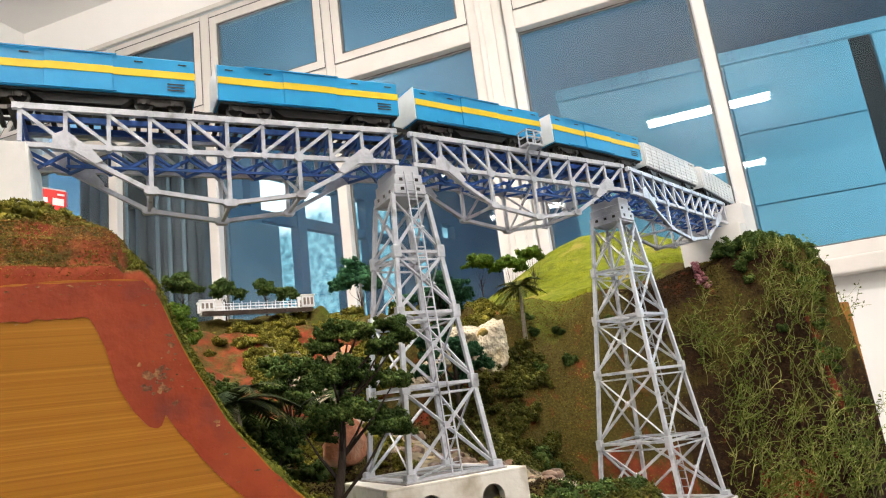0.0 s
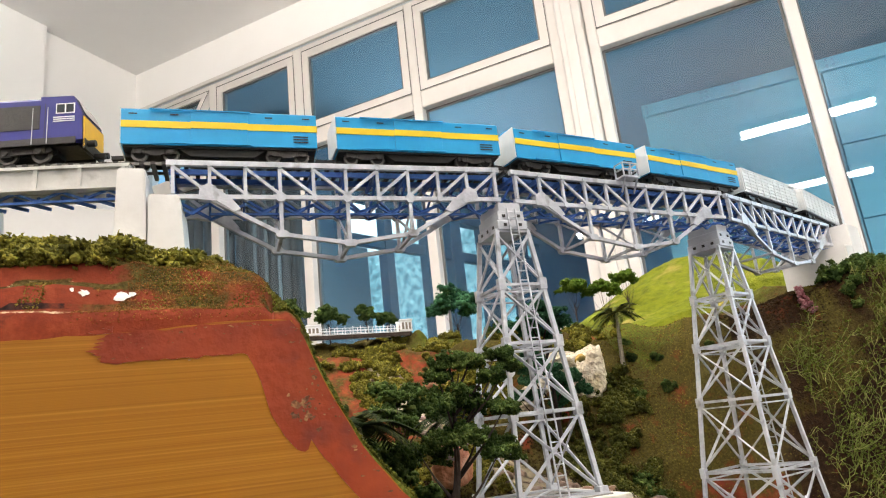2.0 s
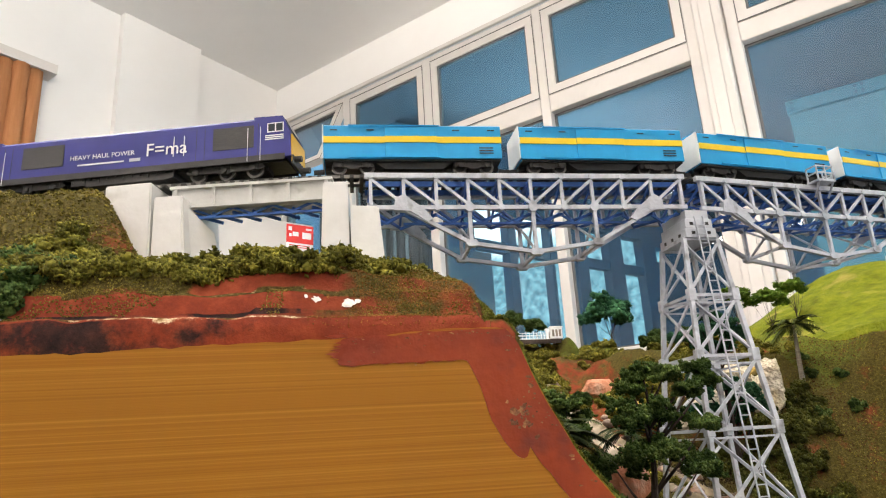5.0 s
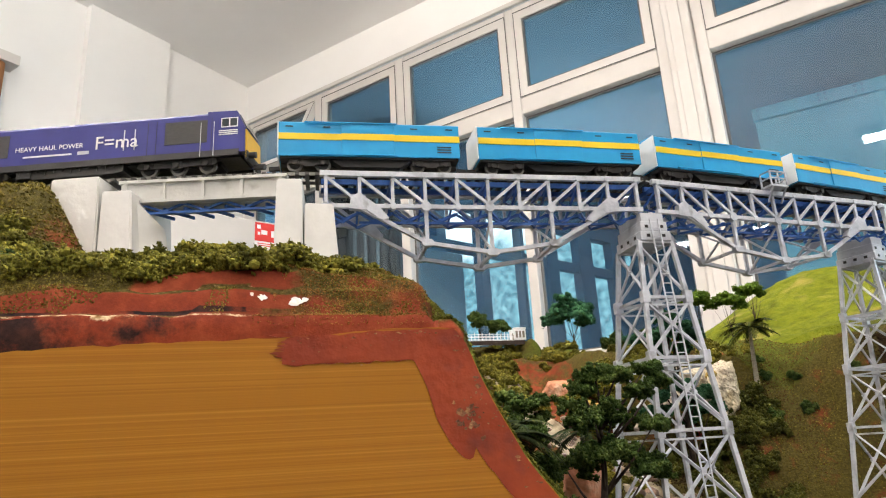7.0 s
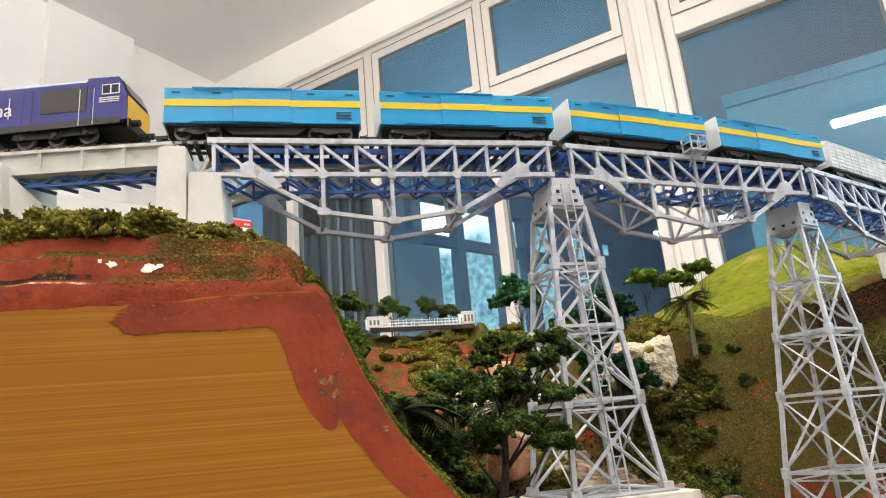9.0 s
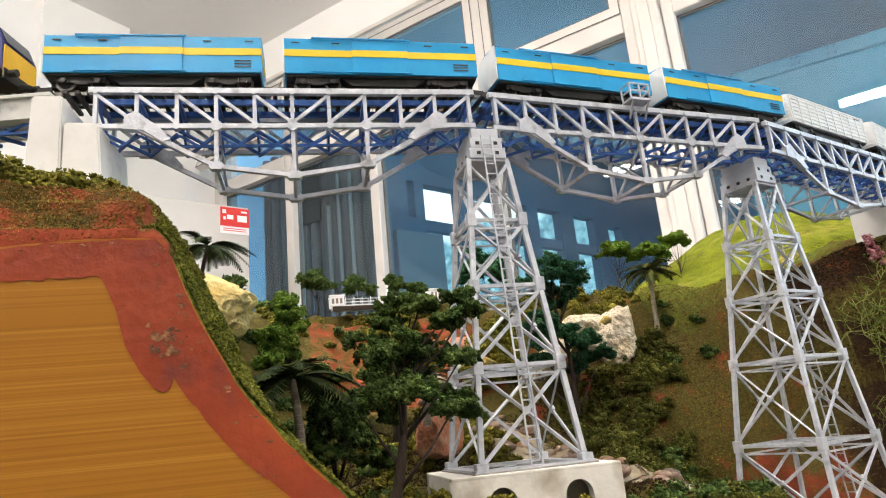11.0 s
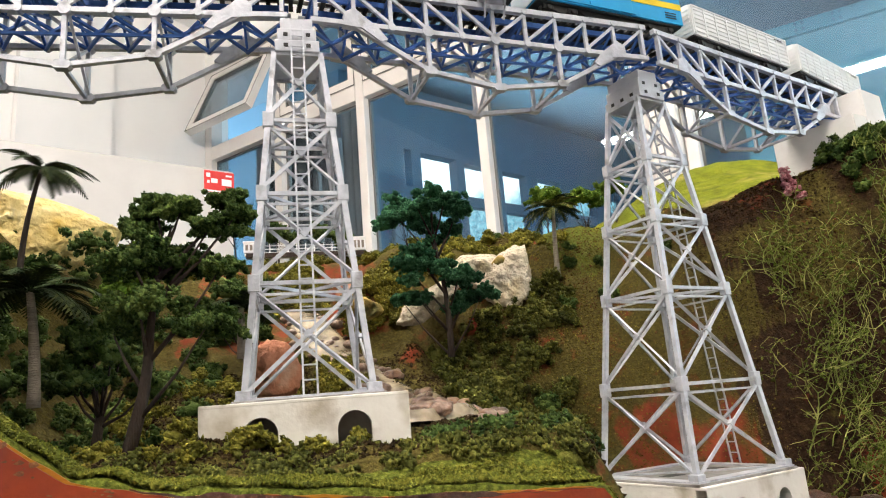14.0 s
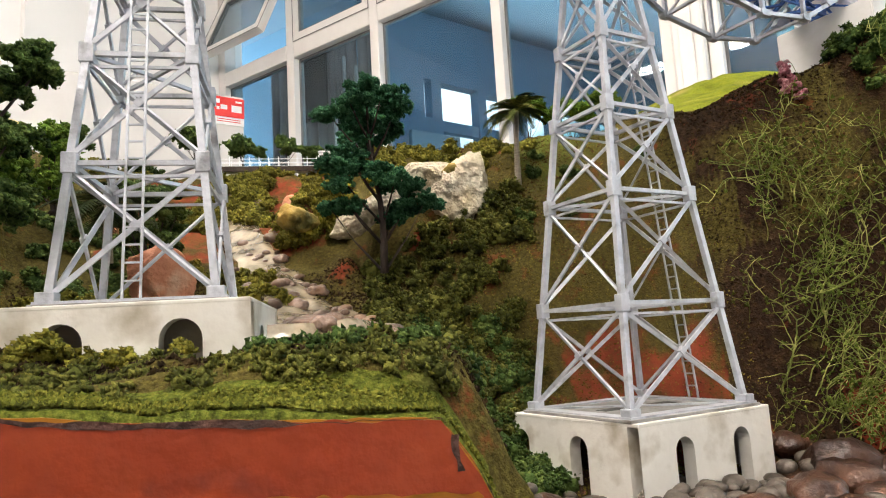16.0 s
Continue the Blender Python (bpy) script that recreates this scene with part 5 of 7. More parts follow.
def tower(name, m, levels, base, top, ladder_side, label):
    """A tapered four-legged trestle; base and top are (half along, half across), m stands at the foot's middle."""
    tw = thing(name, label, "bridge tower", "steel trestle towers", at=m)
    z0, z1 = levels[0], levels[-1]

    def corner(z, sx, sy, grow=0.0):
        f = (z - z0) / (z1 - z0)
        return Vector((sx * (lerp(base[0], top[0], f) + grow), sy * (lerp(base[1], top[1], f) + grow), z - z0))

    for sx in (-1, 1):
        for sy in (-1, 1):
            part("leg", bar(corner(z0, sx, sy), corner(z1, sx, sy), 0.0029, 0.0029, up=(0, 1, 0)), silver, tw)
            for z in levels[1:-1]:
                c = corner(z, sx, sy)
                part("joint_plate", solid(c.x - 0.0028, c.x + 0.0028, c.y - 0.0024, c.y + 0.0024, c.z - 0.0042, c.z + 0.0042, bevel=0.0004), silver, tw)
            c = corner(z0, sx, sy)
            part("foot_plate", solid(c.x - 0.0034, c.x + 0.0034, c.y - 0.0034, c.y + 0.0034, -0.0008, 0.005, bevel=0.0005), silver, tw)
    faces = [((-1, -1), (1, -1)), ((1, -1), (1, 1)), ((1, 1), (-1, 1)), ((-1, 1), (-1, -1))]
    for a, b in faces:
        out = Vector(((a[0] + b[0]) / 2, (a[1] + b[1]) / 2, 0)).normalized()
        for z in levels[1:-1]:
            part("strut", bar(corner(z, *a), corner(z, *b), 0.0020, 0.0020), silver, tw)
            part("strut", bar(corner(z - 0.0055, *a) * 0.97 + Vector((0, 0, 0.03 * (z - z0))), corner(z - 0.0055, *b) * 0.97 + Vector((0, 0, 0.03 * (z - z0))), 0.0012, 0.0012), silver, tw)
        part("strut", bar(corner(z1, *a), corner(z1, *b), 0.0022, 0.0028), silver, tw)
        for za, zb in zip(levels, levels[1:]):
            part("brace", bar(corner(za + 0.003, *a) + out * 0.0006, corner(zb - 0.003, *b) + out * 0.0006, 0.0011, 0.0020, up=out.cross(Vector((0, 0, 1))) + Vector((0, 0, 1))), silver, tw)
            part("brace", bar(corner(zb - 0.003, *a) - out * 0.0008, corner(za + 0.003, *b) - out * 0.0008, 0.0011, 0.0020, up=out.cross(Vector((0, 0, 1))) + Vector((0, 0, 1))), silver, tw)
            zc = za + (zb - za) * lerp(0.5, 0.56, 0.7)
            mid = (corner(zc, *a) + corner(zc, *b)) / 2 + out * 0.0004
            side = (corner(zc, *b) - corner(zc, *a)).normalized()
            o = [mid + side * sx * 0.0023 + Vector((0, 0, sz * 0.0023)) for sx, sz in ((-1, 0), (0, -1), (1, 0), (0, 1))]
            bm = bmesh.new()
            f = bm.faces.new([bm.verts.new(v - out * 0.001) for v in o])
            ex = bmesh.ops.extrude_face_region(bm, geom=[f])
            bmesh.ops.translate(bm, vec=out * 0.0024, verts=[v for v in ex["geom"] if isinstance(v, bmesh.types.BMVert)])
            part("cross_plate", bm, silver, tw)
    for z in levels[1:-1]:
        part("plan_brace", bar(corner(z, -1, -1), corner(z, 1, 1), 0.0016, 0.0016), silver, tw)
        part("plan_brace", bar(corner(z, 1, -1), corner(z, -1, 1), 0.0016, 0.0016), silver, tw)
    # head: a plated box with small square holes, on which the spans rest
    a, c = top
    h0, h1, h2 = z1 - z0, z1 - z0 + 0.0145, ZM - 0.0035 - z0
    a, c = a * 0.88, c * 0.98
    mid = h0 + 0.0070
    cap = part("head_box", solid(-a - 0.001, a + 0.001, -c - 0.003, c + 0.003, h0, mid, bevel=0.0006), cap_grey, tw, "pale grey plated head box")
    part("head_plate", solid(-a + 0.0004, a - 0.0004, -c - 0.002, c + 0.002, mid, h1, bevel=0.0006), cap_grey, tw)
    part("bearing", solid(-a * 0.8, a * 0.8, -c - 0.001, c + 0.001, h1, h2), cap_grey, tw)
    for z, y in ((h0 + 0.0036, -c - 0.0034), (h0 + 0.0106, -c - 0.0024)):
        for k in (-0.55, 0.55):
            part("hole", solid(k * a - 0.0012, k * a + 0.0012, y, y + 0.0005, z - 0.001, z + 0.0011), loco_black, cap, "dark square hole")
    for k in (-0.55, 0, 0.55):
        for s in (-1, 1):
            part("hole", solid(s * (a + 0.0009) - 0.0003, s * (a + 0.0009) + 0.0005, k * c * 1.2 - 0.0014, k * c * 1.2 + 0.0014, h0 + 0.0025, h0 + 0.0048), loco_black, cap, "dark square hole")
    # ladder
    sgn = {"front": ((-1, -1), (1, -1), 0.52), "right": ((1, -1), (1, 1), 0.55)}[ladder_side]
    out = Vector((0, -1, 0)) if ladder_side == "front" else Vector((1, 0, 0))
    lad = part("ladder", bmesh.new(), silver, tw, "thin silver ladder")

    def at(z, o):
        p, q = corner(z, *sgn[0]), corner(z, *sgn[1])
        d = (q - p).normalized()
        mid = p.lerp(q, 0.5) + d * o
        return mid + out * 0.0042

    bot, hi = z0 + 0.001, z1 + 0.016
    for o in (-0.0032, 0.0032):
        part("ladder_rail", bar(at(bot, o), at(hi, o), 0.0009, 0.0009, up=(0, 1, 0.1)), silver, lad)
    count = int((hi - bot) / 0.0068)
    rung = None
    for i in range(1, count):
        z = bot + (hi - bot) * i / count
        part("rung", bar(at(z, -0.0032), at(z, 0.0032), 0.0007, 0.0007), silver, lad)
    return tw


T1 = pose(0.2522, 0.1380, 1.344, 0, 0, 1.5)
T2 = pose(0.4848, 0.1849, 1.2825, 0, 0, 19.25)
tower("trestle_tower", T1, [1.344, 1.399, 1.4455, 1.487, 1.528], (0.0296, 0.0325), (0.0124, 0.0154), "front", "shorter silver lattice trestle tower on a white plinth")
tower("trestle_tower", T2, [1.282, 1.336, 1.394, 1.441, 1.484, 1.528], (0.0395, 0.0364), (0.0125, 0.0137), "right", "taller silver lattice trestle tower on a white plinth")


def arched_wall(bm, length, height, thick, arches, m):
    """A wall from x=0 to length with round-headed openings (middle, width, height) right through it."""
    def quad(*pts):
        bm.faces.new([bm.verts.new(m @ Vector(p)) for p in pts])
    x = 0.0
    for c, w, h in arches:
        a, b = c - w / 2, c + w / 2
        for y in (0, thick):
            quad((x, y, 0), (a, y, 0), (a, y, height), (x, y, height))
        r, n = w / 2, 10
        arc = [(c - r * math.cos(math.pi * i / n), h - r + r * math.sin(math.pi * i / n)) for i in range(n + 1)]
        for y in (0, thick):
            for p, q in zip(arc, arc[1:]):
                quad((p[0], y, p[1]), (q[0], y, q[1]), (q[0], y, height), (p[0], y, height))
        for p, q in zip([(a, 0)] + arc, arc + [(b, 0)]):
            quad((p[0], 0, p[1]), (q[0], 0, q[1]), (q[0], thick, q[1]), (p[0], thick, p[1]))
        x = b
    for y in (0, thick):
        quad((x, y, 0), (length, y, 0), (length, y, height), (x, y, height))
    quad((0, 0, height), (length, 0, height), (length, thick, height), (0, thick, height))


def plinth(m, L, W, H, front, side, label, niche=False):
    pl = thing("tower_plinth", label, "plinth", "white plinths under the towers", at=m)
    t = 0.007
    walls = [("front_wall", L, front, Matrix.Translation((-L / 2, -W / 2, 0))), ("back_wall", L, front, Matrix.Translation((-L / 2, W / 2 - t, 0))),
             ("side_wall", W - 2 * t, side, pose(L / 2, -W / 2 + t, 0, 0, 0, 90)), ("side_wall", W - 2 * t, side, pose(-L / 2 + t, -W / 2 + t, 0, 0, 0, 90))]
    for name, l, arches, mm in walls:
        bm = bmesh.new()
        arched_wall(bm, l, H - 0.0016, t, arches, mm)
        bmesh.ops.remove_doubles(bm, verts=bm.verts, dist=1e-6)
        bmesh.ops.recalc_face_normals(bm, faces=bm.faces)
        part(name, bm, plaster, pl)
    part("top_slab", solid(-L / 2 - 0.0001, L / 2 + 0.0001, -W / 2 - 0.0001, W / 2 + 0.0001, H - 0.0018, H, bevel=0.0005), plaster, pl, "chipped white slab")
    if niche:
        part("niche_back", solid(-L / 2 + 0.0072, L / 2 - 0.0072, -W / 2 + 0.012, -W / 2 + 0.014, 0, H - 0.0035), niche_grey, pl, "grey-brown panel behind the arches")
    return pl


plinth(pose(0.2523, 0.1370, 1.298, 0, 0, -2), 0.0915, 0.084, 0.0455, [(0.0259, 0.0152, 0.0388), (0.0668, 0.0152, 0.0388)], [(0.022, 0.012, 0.036), (0.05, 0.012, 0.036)], "white plaster plinth with round arches, partly behind shrubs", True)
B2 = pose(0.4810, 0.1995, 1.236, 0, 0, 21)
plinth(B2, 0.094, 0.117, 0.0455, [(0.029, 0.0125, 0.037), (0.070, 0.0125, 0.037)], [(0.034, 0.0130, 0.037), (0.080, 0.0130, 0.037)], "white plaster plinth with round arches on the gravel bed")
for tw, m, b in ((0, T1, (0.0296, 0.0325)), (1, T2, (0.0395, 0.0364))):
    fr = thing("base_frame", "grey steel base frame lying on the plinth", "frame", at=m)
    part("base_plate", solid(-b[0] - 0.0052, b[0] + 0.0052, -b[1] - 0.0052, b[1] + 0.0052, -0.0012, 0.0004, bevel=0.0003), plate_grey, fr, "stained grey plate")
    for s in (-1, 1):
        part("slot", solid(s * 0.45 * b[0] - 0.0075, s * 0.45 * b[0] + 0.0075, -0.004, 0.004, 0.0001, 0.0006), track_black, fr, "dark slot in the plate")
        part("side_bar", solid(-b[0] - 0.004, b[0] + 0.004, s * b[1] - 0.004, s * b[1] + 0.004, -0.0004, 0.0014), silver, fr)
        part("end_bar", solid(s * b[0] - 0.004, s * b[0] + 0.004, -b[1] + 0.0041, b[1] - 0.0041, -0.0004, 0.0012), silver, fr)
        part("cross_bar", bar((-b[0] + 0.004, s * (b[1] - 0.004), 0.0003), (b[0] - 0.004, -s * (b[1] - 0.004), 0.0003), 0.003, 0.0016 + 0.0003 * s), silver, fr)


# ---- abutments and the short girder span ----
def abutment(m, back, shelf, y0, y1, label):
    """A tall back wall with a lower bearing shelf before it."""
    ab = thing("bridge_abutment", label, "abutment", at=m)
    for name, profile, grow in (("back_wall", back, 0.0), ("bearing_shelf", shelf, 0.0006)):
        bm = prism(bmesh.new(), profile, y0 - grow, y1 + grow)
        bmesh.ops.bevel(bm, geom=list(bm.edges), offset=0.0009, segments=2, affect="EDGES")
        part(name, bm, abut_white, ab)
    return ab


abutment(pose(0.0, 0.131, 0, 0, 0, -4), [(-0.009, 1.49), (-0.007, 1.5685), (0.009, 1.5685), (0.0105, 1.49)], [(0.0108, 1.49), (0.0108, 1.5515), (0.029, 1.5505), (0.034, 1.49)], -0.008, 0.042, "white stepped abutment block between girder and truss span")
abutment(pose(-0.128, 0.163, 0, 0, 0, -15), [(-0.02, 1.49), (-0.02, 1.577), (0.012, 1.577), (0.0145, 1.49)], [(0.0148, 1.49), (0.0148, 1.566), (0.034, 1.5655), (0.040, 1.49)], -0.012, 0.045, "white stepped abutment block at the hillside")
# splayed wing wall of the left abutment
bm = bmesh.new()
prism(bm, [(0, 1.49), (0, 1.562), (0.022, 1.545), (0.034, 1.49)], 0, 0.006)
ab = tagged(part("wing_wall", bm, abut_white), "white splayed wing wall beside the abutment", "abutment")
ab.matrix_world = pose(-0.098, 0.148, 0, 0, 0, 35)
abutment(pose(0.722, 0.2455, 0, 0, 0, 22), [(0.0022, 1.46), (0.004, 1.574), (0.04, 1.574), (0.046, 1.46)], [(-0.022, 1.46), (-0.022, 1.546), (0.0019, 1.5475), (0.0019, 1.46)], -0.012, 0.058, "white stepped abutment block on the cliff top")

gir = thing("girder_span", "short plate girder span in dull white with blue underside", "bridge", at=pose(-0.108, 0.157, 0, 0, 0, -11.5))
part("web", solid(0, 0.108, 0.0, 0.003, 1.562, 1.5745), girder_grey, gir)
part("web", solid(0, 0.108, 0.025, 0.028, 1.562, 1.5745), girder_grey, gir)
part("flange", solid(-0.001, 0.109, -0.002, 0.005, 1.5745, 1.5765), girder_grey, gir)
part("flange", solid(-0.001, 0.109, -0.002, 0.005, 1.5605, 1.562), girder_grey, gir)
for i in range(5):
    part("stiffener", solid(0.002 + 0.0255 * i, 0.004 + 0.0255 * i, -0.0016, 0, 1.562, 1.5745), girder_grey, gir)
for i in range(8):
    a, b = 0.0135 * i, 0.0135 * (i + 1)
    part("brace", bar((a, 0.004, 1.5575), (b, 0.024, 1.5575), 0.0014, 0.002), blue_steel, gir)
    part("brace", bar((a, 0.004, 1.561 if i % 2 else 1.5555), (b, 0.004, 1.5555 if i % 2 else 1.561), 0.0014, 0.0016), blue_steel, gir)
part("bottom_rail", bar((0, 0.004, 1.5548), (0.108, 0.004, 1.5548), 0.0016, 0.0016), blue_steel, gir)

# ---- track ----
track = thing("railway_track", "black sleepered model railway track with steel rails", "track")
total = track_s(0.87)
tie = mesh_of("sleeper", solid(-0.0013, 0.0013, -0.0145, 0.0145, -0.0042, -0.0022), track_black)
s = 0.0
while s < total:
    p, d = track_at(s)
    shared("sleeper", tie, track, Matrix.Translation((p.x, p.y, RAIL)) @ Matrix.Rotation(math.atan2(d.y, d.x), 4, "Z"))
    s += 0.0066
for o in (-0.00825, 0.00825):
    bm = bmesh.new()
    pts = [track_at(i * 0.02) for i in range(int(total / 0.02) + 1)]
    ring = []
    for p, d in pts:
        nrm = Vector((-d.y, d.x, 0))
        ring.append([bm.verts.new((p + nrm * (o + a)).to_3d() + Vector((0, 0, RAIL + b))) for a, b in ((-0.0005, -0.0022), (0.0005, -0.0022), (0.0005, 0), (-0.0005, 0))])
    for a, b in zip(ring, ring[1:]):
        for k in range(4):
            bm.faces.new((a[k], a[(k + 1) % 4], b[(k + 1) % 4], b[k]))
    part("rail", bm, rail_steel, track)


# ---- the train ----
def wheelset(parent, x, r):
    for y in (-0.0082, 0.0082):
        wheel = part("wheel", disc(bmesh.new(), (x, y, r), (0, 1, 0), r, 0.0024, 20), rail_steel, parent, "dark steel wheel")
        part("hub", disc(bmesh.new(), (x, y + (-0.0003 if y < 0 else 0.0003), r), (0, 1, 0), r * 0.72, 0.0024, 16), loco_black, wheel)


def bogie(parent, x, wheels, r, long, name="bogie"):
    bg = part(name, solid(x - long / 2, x + long / 2, -0.006, 0.006, r, r + 0.004), loco_black, parent)
    for w in wheels:
        wheelset(bg, x + w, r)
    for y in (-0.0122, 0.0108):
        o = [(x - long / 2, r + 0.001), (x - long / 2 + 0.003, r + 0.0042), (x + long / 2 - 0.003, r + 0.0042), (x + long / 2, r + 0.001), (x + long / 2 - 0.002, r - 0.0006), (x + 0.004, r - 0.0012), (x + 0.003, r - 0.0022), (x - 0.003, r - 0.0022), (x - 0.004, r - 0.0012), (x - long / 2 + 0.002, r - 0.0006)]
        part("side_frame", prism(bmesh.new(), o, y, y + 0.0014), bogie_grey, bg)
        for w in wheels:
            for dx in (-0.0034, 0.0034):
                part("spring", tube(bmesh.new(), [(x + w + dx, y + 0.0004, r - 0.001), (x + w + dx, y + 0.0004, r + 0.0032)], 0.0008, 6), bogie_grey, bg)
            part("axle_box", disc(bmesh.new(), (x + w, y + (-0.0008 if y < 0 else 0.0022), r), (0, 1, 0), 0.0017, 0.0016, 10), bogie_grey, bg)
    return bg


def boxcar():
    car = thing("boxcar", "bright blue model boxcar with a yellow waist stripe", "railway wagon", "blue boxcars of the freight train")
    L, W, z0, z1 = 0.124, 0.0315, 0.0092, 0.0355
    roof = [(-W / 2, z0), (W / 2, z0), (W / 2, z1 - 0.002), (W / 2 - 0.003, z1), (0, z1 + 0.0016), (-W / 2 + 0.003, z1), (-W / 2, z1 - 0.002)]
    body = part("body", prism(bmesh.new(), roof, -L / 2, L / 2, axis="x"), car_blue, car)
    for s in (-1, 1):
        y = s * (W / 2 + 0.0004)
        part("stripe", solid(-L / 2, L / 2, min(y, y - s * 0.0006), max(y, y - s * 0.0006), 0.0208, 0.0256), car_yellow, body, "yellow waist stripe")
        yd = s * (W / 2 + 0.0010)
        door = part("door", solid(-0.020, 0.016, min(yd, yd - s * 0.0012), max(yd, yd - s * 0.0012), z0 + 0.001, z1 - 0.0025, bevel=0.0003), car_blue, car, "blue sliding door")
        part("stripe", solid(-0.0201, 0.0161, min(yd, yd + s * 0.0003), max(yd, yd + s * 0.0003), 0.0208, 0.0256), car_yellow, door, "yellow waist stripe")
        part("door_rail", bar((-0.045, s * (W / 2 + 0.0012), z1 - 0.002), (0.018, s * (W / 2 + 0.0012), z1 - 0.002), 0.001, 0.0008), car_blue, car)
        part("door_rail", bar((-0.045, s * (W / 2 + 0.0012), z0 + 0.0006), (0.018, s * (W / 2 + 0.0012), z0 + 0.0006), 0.001, 0.0008), car_blue, car)
        for k in range(3):
            part("print_bar", solid(0.046, 0.056, min(y, y + s * 0.0002), max(y, y + s * 0.0002), 0.0125 + 0.002 * k, 0.0133 + 0.002 * k), loco_black, body)
        for x in (-0.055, -0.03, 0.03, 0.055):
            part("latch", solid(x - 0.0025, x + 0.0025, min(y, y + s * 0.0003), max(y, y + s * 0.0003), z1 - 0.0055, z1 - 0.0047), loco_black, body)
    for s in (-1, 1):
        part("stripe", solid(min(s * L / 2, s * (L / 2 + 0.0004)), max(s * L / 2, s * (L / 2 + 0.0004)), -W / 2, W / 2, 0.0208, 0.0256), car_yellow if s > 0 else car_white, body)
    e = part("end_wall", solid(-L / 2 - 0.001, -L / 2 - 0.0002, -W / 2 + 0.0006, W / 2 - 0.0006, z0 + 0.0005, z1 - 0.0006), car_white, car, "whitish end wall")
    part("underframe", solid(-L / 2 + 0.001, L / 2 - 0.001, -W / 2 + 0.0015, W / 2 - 0.0015, z0 - 0.0014, z0), loco_black, car)
    part("centre_beam", solid(-L / 2 + 0.001, L / 2 - 0.001, -0.004, 0.004, 0.0052, z0 - 0.0014), loco_black, car)
    part("centre_sill", prism(bmesh.new(), [(-0.027, 0.0078), (0.027, 0.0078), (0.020, 0.0030), (-0.020, 0.0030)], -W / 2 + 0.004, W / 2 - 0.004), loco_black, car)
    for s in (-1, 1):
        bogie(car, s * 0.042, (-0.0095, 0.0095), 0.0052, 0.028)
        part("coupler", bar((s * L / 2, 0, 0.0058), (s * (L / 2 + 0.0072), 0, 0.0052), 0.003, 0.0026), loco_black, car)
    return car


def words(text, size, x, y, z, parent, facing=-1):
    cu = bpy.data.curves.new("lettering", "FONT")
    cu.body, cu.size, cu.extrude, cu.align_x = text, size, 0.00012, "LEFT"
    ob = new("lettering", cu)
    me = bpy.data.meshes.new_from_object(ob)
    bpy.data.objects.remove(ob)
    me.materials.clear()
    me.materials.append(white_print)
    ob = new("lettering", me)
    ob.parent = parent
    ob.matrix_basis = pose(x, y, z, 90, 0, 0 if facing < 0 else 180)
    return tagged(ob, "white lettering")


